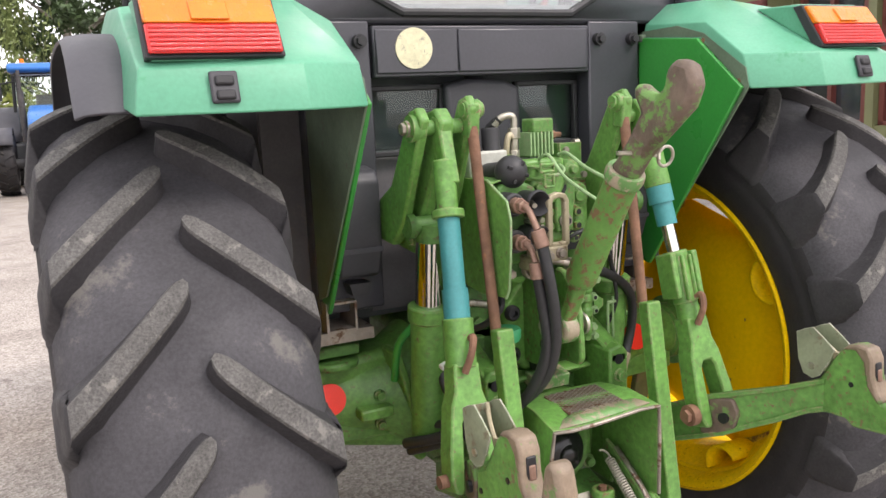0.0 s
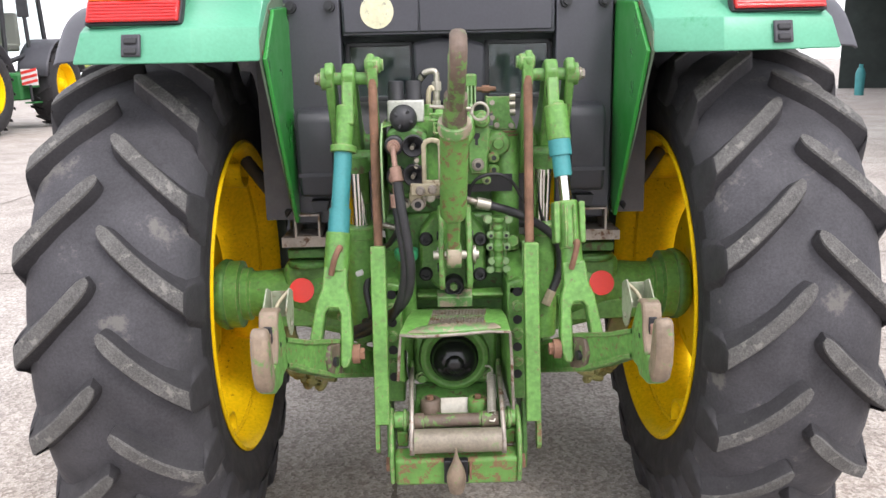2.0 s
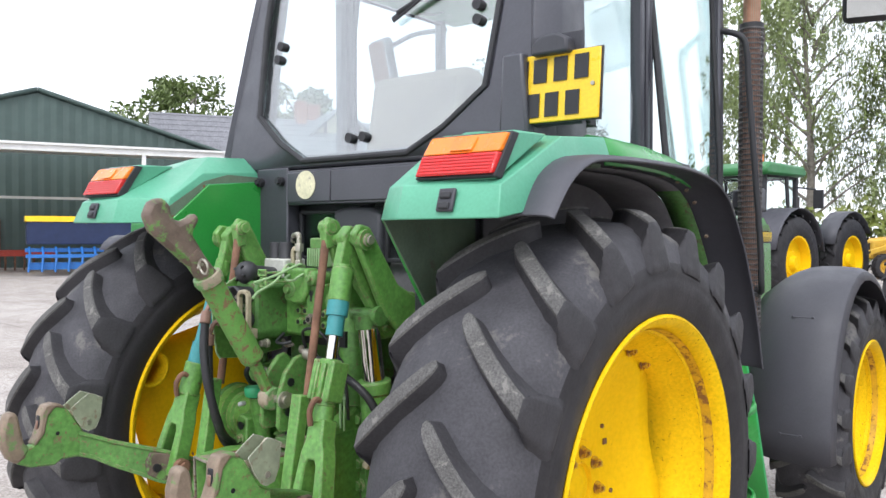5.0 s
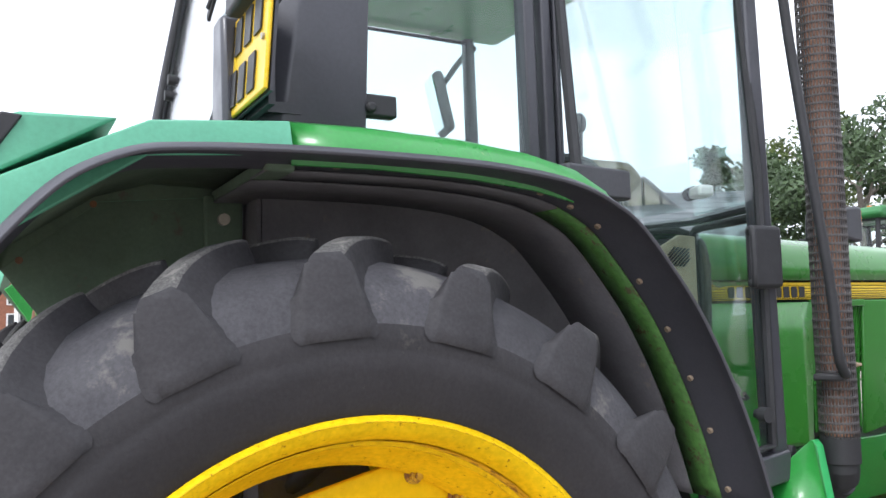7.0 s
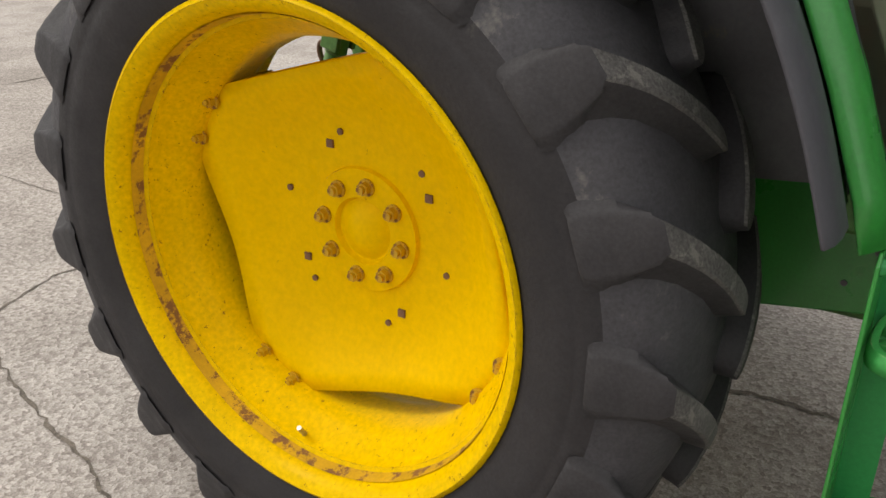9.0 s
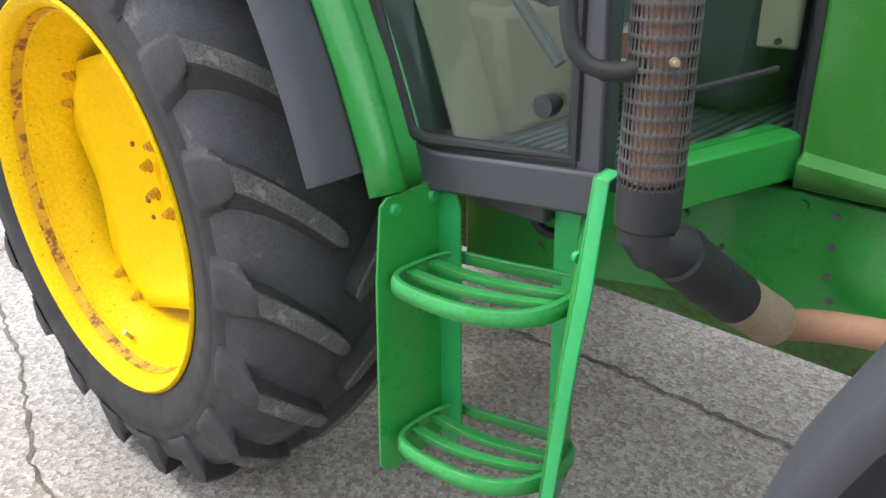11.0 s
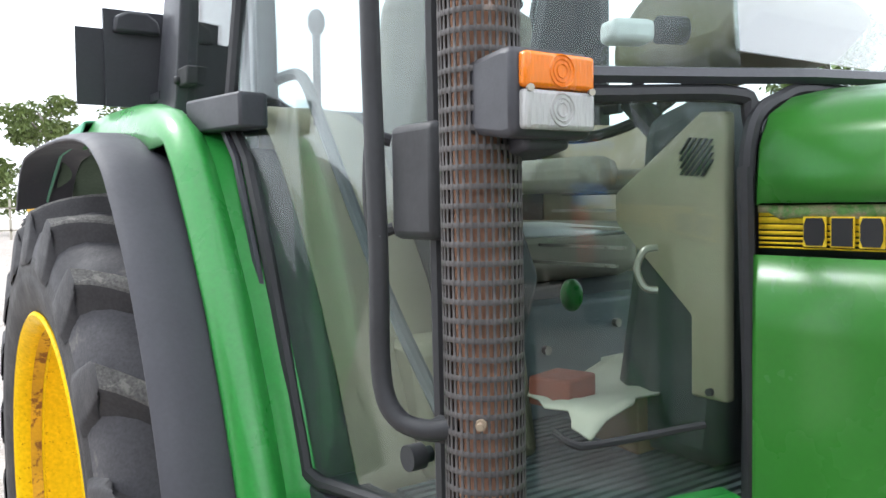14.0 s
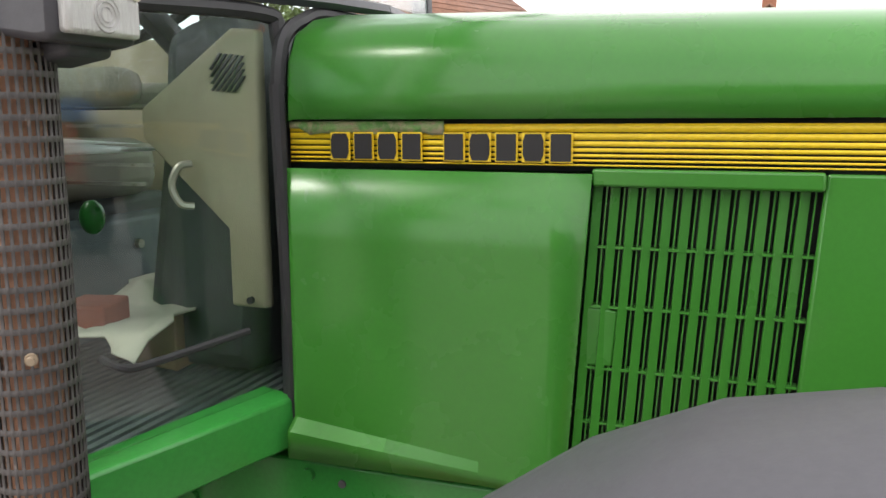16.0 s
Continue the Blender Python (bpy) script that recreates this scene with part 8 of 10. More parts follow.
def guard_v(j, z):
    a = 2 * math.pi * (j // 2 + (0.60 if j % 2 else 0.0)) / (nu / 2)
    return bm.verts.new((EX + 0.0468 * math.cos(a), EY + 0.0468 * math.sin(a), z))


ring = [[guard_v(j, z0 + pitch * (i // 2 + (0.70 if i % 2 else 0.0))) for j in range(nu)] for i in range(2 * nrow + 1)]
for i in range(2 * nrow):
    for j in range(nu):
        if i % 2 == 0 and j % 2 == 0:
            continue
        bm.faces.new((ring[i][j], ring[i][(j + 1) % nu], ring[i + 1][(j + 1) % nu], ring[i + 1][j]))
muffler = part("exhaust_guard", bm, M_MUFFLER, tractor, "sooty black perforated exhaust guard", thick=0.002, smooth=20)
bm = B()
cyl(bm, (EX, EY, 1.06), (EX, EY, 2.50), 0.034, n=28)
part("exhaust_pipe", bm, M_PIPE_RUST, muffler, "rusted brown exhaust pipe")
for za, zb in ((1.048, 1.118), (2.36, 2.385)):
    bm = B()
    cyl(bm, (EX, EY, za), (EX, EY, zb), 0.0478, n=40)
    part("guard_collar", bm, M_SEAL, muffler, bevel=0.003)
bm = B()
cyl(bm, (EX, EY, 2.38), (EX, EY, 2.75), 0.034, n=24)
part("exhaust_stack", bm, M_PIPE_TAN, muffler, "tan tail pipe")
bm = B()
cyl(bm, (EX + 0.031, EY + 0.033, 1.296), (EX + 0.042, EY + 0.045, 1.296), 0.004, n=10)
cyl(bm, (EX + 0.031, EY + 0.034, 1.296), (EX + 0.036, EY + 0.039, 1.296), 0.0065, n=14)
part("guard_bolt", bm, M_PIPE_TAN, muffler)
bm = B()
tube(bm, [(EX, EY, 1.07), (EX, EY + 0.001, 1.035), (EX - 0.008, EY + 0.010, 1.018), (EX - 0.028, EY + 0.024, 1.008), (EX - 0.06, EY + 0.040, 0.990)], 0.0430, 24, smooth=False)
part("exhaust_elbow", bm, M_SEAL, muffler, "black exhaust elbow", smooth=25)
bm = B()
cyl(bm, (0.768, 1.078, 1.000), (0.610, 1.110, 0.876), 0.0455, n=32)
cyl(bm, (0.692, 1.093, 0.940), (0.690, 1.0935, 0.9385), 0.0470, n=32)
part("exhaust_sleeve", bm, M_SEAL, muffler, "black heat sleeve with flaking paint")
bm = B()
cyl(bm, (0.612, 1.1095, 0.8775), (0.500, 1.138, 0.796), 0.0450, 0.0445, n=32)
cyl(bm, (0.500, 1.138, 0.796), (0.488, 1.141, 0.788), 0.0445, 0.034, n=32)
part("exhaust_tail", bm, M_PIPE_TAN, muffler, "bare tan end of the heat sleeve")
bm = B()
tube(bm, [(0.51, 1.135, 0.80), (0.46, 1.15, 0.778), (0.41, 1.19, 0.768), (0.375, 1.28, 0.77), (0.36, 1.45, 0.785), (0.30, 1.62, 0.80)], 0.030, 16)
part("exhaust_downpipe", bm, M_PIPE_RUST, muffler, "rusted copper brown pipe")

# ---- indicator lamp, mirror rail ----
bm = B()
prism(bm, [(1.055, 1.622), (1.122, 1.612), (1.142, 1.614), (1.142, 1.706), (1.122, 1.708), (1.062, 1.700)], "x", 0.722, 0.838)
lamp = part("side_lamp", bm, M_BLACK, tractor, "black indicator and side lamp on the exhaust bracket", bevel=0.008)
bm = B()
box(bm, (0.779, 1.146, 1.682), (0.100, 0.016, 0.038))
part("amber_lens", bm, M_AMBER, lamp, bevel=0.005)
bm = B()
box(bm, (0.779, 1.146, 1.641), (0.100, 0.016, 0.042))
part("white_lens", bm, M_CLEAR, lamp, "clear ribbed side lamp lens", bevel=0.005)
for zc, mt in ((1.682, M_AMBER), (1.641, M_CLEAR)):
    for r in (0.006, 0.011, 0.016):
        bm = B()
        lathe(bm, [(1.1535, r), (1.1555, r + 0.0012), (1.1535, r + 0.0024)], (0.779, 0, zc), 24, "y")
        part("lens_ring", bm, mt, lamp)
for dx in (-0.044, 0.044):
    bm = B()
    cyl(bm, (0.779 + dx, 1.152, 1.662), (0.781 + dx, 1.157, 1.662), 0.004, n=8)
    part("lens_screw", bm, M_ZINC, lamp)
bm = B()
prism(bm, [(1.06, 1.592), (1.12, 1.602), (1.12, 1.618), (1.05, 1.618)], "x", 0.735, 0.80)
part("lamp_bracket", bm, M_BLACK, lamp, bevel=0.006)
bm = B()
tube(bm, [(0.835, 1.035, 1.285), (0.86, 1.005, 1.278), (0.880, 0.968, 1.290), (0.886, 0.945, 1.34), (0.882, 0.938, 1.49), (0.869, 0.908, 1.77), (0.852, 0.878, 2.1), (0.845, 0.865, 2.25), (0.82, 0.86, 2.30), (0.75, 0.86, 2.33)], 0.0125, 12)
rail_ = part("grab_rail", bm, M_SEAL, tractor, "black bent tube grab rail beside the door")
bm = B()
box(bm, (0.825, 0.990, 1.270), (0.07, 0.05, 0.016), (0, 0, 30))
part("rail_bracket", bm, M_SEAL, rail_, bevel=0.004)
bm = B()
box(bm, (0.763, 0.850, 1.575), (0.028, 0.11, 0.160))
mir = part("lock_box", bm, M_SEAL, tractor, "black door lock case behind the grab rail", bevel=0.012)
bm = B()
tube(bm, [(0.770, 0.790, 1.635), (0.792, 0.778, 1.640), (0.798, 0.774, 1.60), (0.798, 0.774, 1.53), (0.790, 0.780, 1.505), (0.770, 0.792, 1.51)], 0.009, 8)
part("lock_lever", bm, M_SEAL, mir)
# mirrors
for s in (1, -1):
    bm = B()
    box(bm, (s * 1.26, 1.02, 2.47), (0.20, 0.05, 0.30), (12, 0, s * 15))
    mm = part("wing_mirror", bm, M_SEAL, tractor, "large black wing mirror", bevel=0.03)
    bm = B()
    box(bm, (s * 1.26 + 0.008 * s, 0.988, 2.465), (0.17, 0.004, 0.26), (12, 0, s * 15))
    part("mirror_glass", bm, M_MIRROR, mm)
    bm = B()
    tube(bm, [(s * 0.70, 0.88, 2.56), (s * 1.0, 0.98, 2.60), (s * 1.24, 1.03, 2.57)], 0.014, 8)
    part("mirror_arm", bm, M_SEAL, mm)
bm = B()
tube(bm, [(0.70, 0.20, 1.79), (0.70, 0.256, 1.799), (0.70, 0.335, 1.797), (0.70, 0.375, 1.775), (0.70, 0.414, 1.725), (0.70, 0.561, 1.521), (0.70, 0.67, 1.376), (0.70, 0.80, 1.235)], 0.0115, 8)
part("door_handle_bar", bm, M_DASH, cab)
bm = B()
tube(bm, [(0.66, 0.34, 1.70), (0.665, 0.352, 1.80), (0.665, 0.355, 1.87)], 0.008, 8)
ball(bm, (0.665, 0.356, 1.895), 0.017, (1, 1, 1.5))
part("gear_lever", bm, M_FLARE, console)

# ---- the yard ----
def concrete():
    m = bpy.data.materials.new("weathered_concrete")
    m.use_nodes = True
    n, l = m.node_tree.nodes, m.node_tree.links
    b = n["Principled BSDF"]
    co = n.new("ShaderNodeTexCoord").outputs["Object"]

    def noise_tex(s, d=5.0):
        t = n.new("ShaderNodeTexNoise")
        t.inputs["Scale"].default_value, t.inputs["Detail"].default_value = s, d
        l.new(co, t.inputs["Vector"])
        return t.outputs["Fac"]

    def ramp(f, *stops):
        r = n.new("ShaderNodeValToRGB")
        while len(r.color_ramp.elements) < len(stops):
            r.color_ramp.elements.new(0.5)
        for e, (p, c) in zip(r.color_ramp.elements, stops):
            e.position, e.color = p, (*c, 1)
        l.new(f, r.inputs["Fac"])
        return r.outputs["Color"]

    def mix(kind, f, a, c):
        x = n.new("ShaderNodeMixRGB")
        x.blend_type = kind
        for s, v in ((x.inputs[0], f), (x.inputs[1], a), (x.inputs[2], c)):
            if isinstance(v, float):
                s.default_value = v
            else:
                l.new(v, s)
        return x.outputs["Color"]
    base = ramp(noise_tex(0.35), (0.3, (0.355, 0.325, 0.300)), (0.55, (0.425, 0.395, 0.372)), (0.75, (0.475, 0.45, 0.428)))
    stain = ramp(noise_tex(1.9, 8.0), (0.40, (0.62, 0.60, 0.58)), (0.54, (1, 1, 1)))
    base = mix("MULTIPLY", 0.45, base, stain)
    vo = n.new("ShaderNodeTexVoronoi")
    vo.inputs["Scale"].default_value = 75.0
    l.new(co, vo.inputs["Vector"])
    peb = ramp(vo.outputs["Color"], (0.15, (0.55, 0.50, 0.46)), (0.5, (0.95, 0.92, 0.88)), (0.9, (1.35, 1.33, 1.30)))
    base = mix("MULTIPLY", 0.8, base, peb)
    grit = ramp(noise_tex(160.0, 3.0), (0.35, (0.60, 0.58, 0.56)), (0.6, (1.12, 1.12, 1.12)))
    base = mix("MULTIPLY", 0.75, base, grit)
    spots = ramp(noise_tex(5.5, 3.0), (0.26, (0.45, 0.42, 0.40)), (0.31, (1, 1, 1)))
    base = mix("MULTIPLY", 0.6, base, spots)
    l.new(base, b.inputs["Base Color"])
    b.inputs["Roughness"].default_value = 0.82
    bp = n.new("ShaderNodeBump")
    bp.inputs["Strength"].default_value, bp.inputs["Distance"].default_value = 0.5, 0.006
    l.new(vo.outputs["Distance"], bp.inputs["Height"])
    l.new(bp.outputs["Normal"], b.inputs["Normal"])
    return m


M_CONC = concrete()
M_JOINT = material("dark_gritty_joint", (0.16, 0.135, 0.11), 0.95, vary=0.4, scale=12, fine=0.4, fine_scale=90, bump=0.5, bump_scale=120)
bm = B()
sheet(bm, [[(x, y, 0) for x in (-160, -20, 20, 160)] for y in (-160, -20, 20, 160)])
ground = part("ground", bm, M_CONC, None, smooth=0)
tagged(ground, "weathered grey concrete yard with open joints", "ground", kind="structure")
random.seed(3)


def crack(pts, w, step=0.06):
    p = [Vector((x, y, 0.003)) for x, y in pts]
    rows = []
    for a, b in zip(p, p[1:]):
        k = max(2, int((b - a).length / step))
        side = Vector((-(b - a).y, (b - a).x, 0)).normalized()
        for i in range(k):
            c = a.lerp(b, i / k) + side * random.uniform(-0.5, 0.5) * w
            ww = w * random.uniform(0.25, 1.0)
            rows.append([c - side * ww * 0.5, c + side * ww * 0.5])
    bm = B()
    sheet(bm, rows)
    part("joint", bm, M_JOINT, ground, smooth=0)


crack([(-0.20, -1.2), (-0.215, -0.60), (-0.24, -0.10), (-0.28, 0.32), (-0.27, 1.0), (-0.30, 3.0)], 0.028, 0.03)
crack([(-0.22, -5.0), (-0.20, -1.2)], 0.010)
crack([(-0.30, 3.0), (-0.3, 30.0)], 0.04, 0.4)
crack([(0.1, -4.2), (0.77, -2.39), (1.0, -1.5), (1.06, -1.2), (1.27, -0.58), (1.36, 0.3)], 0.018, 0.03)
crack([(0.83, -2.2), (0.4, -2.35), (-0.2, -2.2)], 0.015, 0.04)
for x in (-5.2, -10.0, 4.6, 9.2):
    crack([(x, -30), (x + 0.2, 40)], 0.03, 0.5)
for y in (-6.0, 3.1, 8.2, 13.5, 19.0):
    crack([(-30, y + 1.5), (-6, y), (-1.2, y + 0.1)], 0.03, 0.4)
    crack([(0.9, y), (14, y + 0.3)], 0.03, 0.4)

# ---- more materials ----
M_SHED = material("dark_green_cladding", (0.055, 0.085, 0.075), 0.55, vary=0.15, scale=0.6, bump=0.02)
# Near-black walls: the shade inside the open bay is in their colour.
M_SHED_DARK = material("shaded_shed_interior", (0.03, 0.04, 0.036), 0.8, vary=0.2, scale=0.8)
M_CORR = material("mint_corrugated_steel", (0.22, 0.33, 0.29), 0.5, vary=0.12, scale=0.8, wear=(0.30, 0.36, 0.33), wear_amount=0.3, wear_scale=2)
M_OLIVE = material("olive_green_timber", (0.17, 0.18, 0.085), 0.6, vary=0.12, scale=2)
M_MAROON = material("maroon_window_frame", (0.13, 0.035, 0.028), 0.45, vary=0.12, scale=3)
M_BRICK = material("red_brick", (0.30, 0.13, 0.08), 0.85, vary=0.25, scale=9, bump=0.1)
M_MORTAR = material("grey_mortar", (0.34, 0.31, 0.27), 0.9, vary=0.15, scale=4)
M_POT = material("pale_concrete_planter", (0.52, 0.50, 0.46), 0.85, vary=0.12, scale=5, bump=0.1)
M_LEAF_Y = material("yellow_green_leaves", (0.16, 0.19, 0.035), 0.6, vary=0.45, scale=9, bump=0)
M_LEAF = material("green_leaves", (0.155, 0.205, 0.065), 0.6, vary=0.5, scale=1.3, bump=0)
M_LEAF_D = material("dark_green_leaves", (0.05, 0.085, 0.03), 0.65, vary=0.5, scale=1.3, bump=0)
M_LEAF_W = material("pale_birch_leaves", (0.20, 0.25, 0.085), 0.6, vary=0.45, scale=1.3, bump=0)
M_BARK = material("grey_bark", (0.20, 0.18, 0.15), 0.9, vary=0.4, scale=6, bump=0.3)
M_SLATE = material("grey_slate_roof", (0.20, 0.20, 0.215), 0.6, vary=0.18, scale=3, fine=0.2, fine_scale=12)
M_TILE = material("brown_tile_roof", (0.20, 0.095, 0.06), 0.75, vary=0.25, scale=3, fine=0.2, fine_scale=10)
M_RENDER = material("cream_render", (0.50, 0.45, 0.36), 0.8, vary=0.1, scale=2)
M_TIMBER = material("black_timber", (0.03, 0.026, 0.024), 0.7, vary=0.2)
M_DARKGLASS = material("dark_window_glass", (0.03, 0.035, 0.04), 0.06, vary=0.3, scale=1.5, bump=0, spec=0.8)
M_RED = material("red_machine_paint", (0.45, 0.055, 0.03), 0.45, vary=0.18, scale=2, wear=(0.25, 0.10, 0.06), wear_amount=0.3, wear_scale=4)
M_RED_RIM = material("red_wheel_rim", (0.60, 0.06, 0.03), 0.4, vary=0.1)
M_ORANGE = material("faded_orange_paint", (0.52, 0.14, 0.07), 0.6, vary=0.2, scale=4, wear=(0.3, 0.13, 0.08), wear_amount=0.35, wear_scale=6)
M_BLUE_M = material("blue_machine_paint", (0.03, 0.16, 0.48), 0.35, vary=0.12)
M_NAVY = material("navy_hopper", (0.025, 0.04, 0.10), 0.45, vary=0.15)
M_DIGGER = material("worn_digger_yellow", (0.60, 0.36, 0.03), 0.5, vary=0.15, scale=2, wear=(0.28, 0.15, 0.05), wear_amount=0.42, wear_scale=3)
M_GREEN_B = material("machine_green", (0.03, 0.17, 0.045), 0.4, vary=0.12, scale=1)
M_GREEN_F = material("grey_green_bodywork", (0.07, 0.15, 0.075), 0.4, vary=0.12, scale=1)
M_GREY_M = material("dark_grey_castings", (0.06, 0.06, 0.062), 0.6, vary=0.2)
M_HAZ_R = material("red_hazard_stripe", (0.7, 0.05, 0.04), 0.4, vary=0.05)
M_GREASE = material("greasy_brown_castings", (0.10, 0.075, 0.055), 0.7, vary=0.35, scale=6, bump=0.3)


# ---- machines of the yard ----
def far_wheel(parent, c, r, w, rim_r, rim_mat, s, lugs=18):
    """Tyre with joined bars, rim and hub; s: the side of the outer face."""
    bm = B()
    lathe(bm, tyre_profile(w / 2 * 0.9, rim_r, r * 0.95, r * 0.92), c, 40)
    wh = part("wheel", bm, M_TYRE, parent, "black lugged tyre", smooth=30)
    bm = B()
    rot0 = random.uniform(0, 20)
    for side in (1, -1):
        for i in range(lugs):
            a = radians(rot0 + 360 / lugs * (i + (0.5 if side > 0 else 0)))
            vs = []
            for u, da in ((0.0, -9), (0.5, -4), (1.0, 0)):
                x = side * w * 0.46 * u
                for off in (-1, 1):
                    aa = a + radians(da) + off * 0.030
                    for rr in (r * 0.93, r * (1.0 - 0.03 * u)):
                        vs.append((c[0] + x, c[1] + rr * math.cos(aa), c[2] + rr * math.sin(aa)))
            polys(bm, vs, [(1, 3, 7, 5), (5, 7, 11, 9), (0, 1, 5, 4), (4, 5, 9, 8), (2, 6, 7, 3), (6, 10, 11, 7), (8, 9, 11, 10), (0, 2, 3, 1)])
    tread = part("tread", bm, M_TYRE, wh, smooth=30)
    tagged(tread, kind="stuff")
    bm = B()
    lathe(bm, [(s * w * 0.42, rim_r), (s * w * 0.40, rim_r * 0.93), (s * w * 0.10, rim_r * 0.86), (s * w * 0.08, rim_r * 0.5), (s * w * 0.18, rim_r * 0.42), (s * w * 0.20, 0.0)], c, 32)
    part("rim", bm, rim_mat, wh, thick=0.01)
    bm = B()
    cyl(bm, (c[0] + s * w * 0.2, c[1], c[2]), (c[0] + s * w * 0.36, c[1], c[2]), rim_r * 0.3, rim_r * 0.22, n=14)
    part("hub", bm, rim_mat, wh)
    return wh


def farm_tractor(label, place, turn, body, rim, cabc, r_rear=0.92, r_front=0.68, cabin=True, nose="round", stack=True, extra=None, base=None, size=1.0):
    tr = 0.92 if cabin else 0.68
    wide_ = 0.52 if cabin else 0.32
    ob = thing("tractor", label, "tractor", "tractors parked in the yard")
    base = base or M_GREY_M
    wb = 2.7 if cabin else 1.9
    for s in (1, -1):
        far_wheel(ob, (s * tr, 0, r_rear), r_rear, wide_, r_rear * 0.56, rim, s)
        far_wheel(ob, (s * tr * 0.97, wb, r_front), r_front, wide_ * 0.8, r_front * 0.56, rim, s)
    bm = B()
    prism(bm, [(-0.42, 0.65), (0.5, 0.55), (wb + 0.5, 0.60), (wb + 0.5, 0.95), (0.6, 1.05), (-0.42, 1.1)], "x", -0.24, 0.24)
    cyl(bm, (-tr, 0, r_rear), (tr, 0, r_rear), 0.14, n=16)
    cyl(bm, (-tr, wb, r_front), (tr, wb, r_front), 0.10, n=14)
    part("chassis", bm, base, ob, bevel=0.02)
    bm = B()
    h = 1.95 if cabin else 1.55
    if nose == "round":
        prism(bm, [(1.05, 1.0), (1.05, h), (1.6, h - 0.02), (wb + 0.2, h - 0.20), (wb + 0.52, h - 0.42), (wb + 0.58, 1.0)], "x", -0.38, 0.38)
    else:
        prism(bm, [(1.05, 1.0), (1.05, h - 0.02), (wb + 0.42, h - 0.10), (wb + 0.55, h - 0.2), (wb + 0.55, 0.95)], "x", -0.34, 0.34)
    part("hood", bm, body, ob, bevel=0.06)
    bm = B()
    box(bm, (0, wb + 0.585, 1.22), (0.52, 0.04, 0.46))
    part("grille", bm, M_SEAL, ob, bevel=0.02)
    for s in (1, -1):
        bm = B()
        box(bm, (s * 0.24, wb + 0.60, 1.38), (0.16, 0.03, 0.09))
        part("headlamp", bm, M_CLEAR, ob, bevel=0.02)
        bm = B()
        box(bm, (s * 0.385, 1.9, 1.42), (0.012, 0.55, 0.34))
        part("side_grille", bm, M_SEAL, ob)
    bm = B()
    prism(bm, [(wb + 0.5, 0.62), (wb + 1.0, 0.70), (wb + 1.0, 0.95), (wb + 0.5, 1.0)], "x", -0.42, 0.42)
    part("weight_block", bm, body if nose != "round" else base, ob, bevel=0.03)
    for s in ((1, -1) if cabin else ()):
        rows = []
        for i in range(10):
            a = radians(165 - i * 17)
            rows.append([(s * x, 0 + (r_rear + 0.10) * math.cos(a), r_rear + (r_rear + 0.10) * math.sin(a)) for x in (0.60, 0.66, 1.14, 1.19)])
        bm = B()
        sheet(bm, rows)
        part("rear_fender", bm, body if nose != "round" else M_FLARE, ob, thick=0.02)
        rows = []
        for i in range(8):
            a = radians(160 - i * 18)
            rows.append([(s * x, wb + (r_front + 0.09) * math.cos(a), r_front + (r_front + 0.09) * math.sin(a)) for x in (0.70, 1.10)])
        bm = B()
        sheet(bm, rows)
        part("front_fender", bm, M_FLARE, ob, thick=0.02)
        bm = B()
        prism(bm, [(0.62, 0.55), (1.15, 0.55), (1.15, 1.05), (0.72, 1.10)], "x", s * 0.45, s * 0.78)
        part("fuel_tank", bm, base, ob, bevel=0.04)
        for z in (0.5, 0.8):
            bm = B()
            box(bm, (s * 0.86, 0.88, z), (0.18, 0.34, 0.03))
            part("step", bm, base, ob)
    if cabin:
        bm = B()
        tube(bm, [(0.60, -0.32, 2.70), (0.66, 0.45, 2.70), (0.56, 1.02, 2.70), (-0.56, 1.02, 2.70), (-0.66, 0.45, 2.70), (-0.60, -0.32, 2.70), (0.60, -0.32, 2.70)], 0.045, 6, smooth=False)
        cf = part("cab_frame", bm, cabc, ob)
        for s in (1, -1):
            bm = B()
            tube(bm, [(s * 0.62, -0.40, 1.55), (s * 0.60, -0.32, 2.70)], 0.05, 6, smooth=False)
            tube(bm, [(s * 0.72, 0.50, 1.30), (s * 0.66, 0.45, 2.70)], 0.04, 6, smooth=False)
            tube(bm, [(s * 0.55, 1.10, 1.25), (s * 0.56, 1.02, 2.70)], 0.045, 6, smooth=False)
            tube(bm, [(s * 0.62, -0.40, 1.55), (s * 0.72, 0.5, 1.42), (s * 0.55, 1.10, 1.25)], 0.05, 6, smooth=False)
            part("cab_side", bm, cabc, cf)
        bm = B()
        prism(bm, [(-0.50, 2.70), (1.12, 2.70), (1.22, 2.78), (1.1, 2.92), (-0.35, 2.95), (-0.55, 2.82)], "x", -0.74, 0.74)
        part("roof", bm, body, cf, bevel=0.05)
        for quad in ([(0.60, -0.38, 1.6), (0.70, 0.5, 1.45), (0.65, 0.45, 2.7), (0.59, -0.32, 2.7)], [(0.70, 0.5, 1.42), (0.55, 1.08, 1.3), (0.56, 1.02, 2.7), (0.65, 0.45, 2.7)]):
            for s in (1, -1):
                bm = B()
                polys(bm, [(s * x, y, z) for x, y, z in quad], [(0, 1, 2, 3)])
                part("pane", bm, M_GLASS, cf, smooth=0)
        for y0, y1 in ((1.10, 1.02), (-0.40, -0.32)):
            bm = B()
            polys(bm, [(-0.55, y0, 1.5), (0.55, y0, 1.5), (0.56, y1, 2.7), (-0.56, y1, 2.7)], [(0, 1, 2, 3)])
            part("pane", bm, M_GLASS, cf, smooth=0)
        bm = B()
        box(bm, (0, 0.15, 1.55), (0.5, 0.5, 0.15))
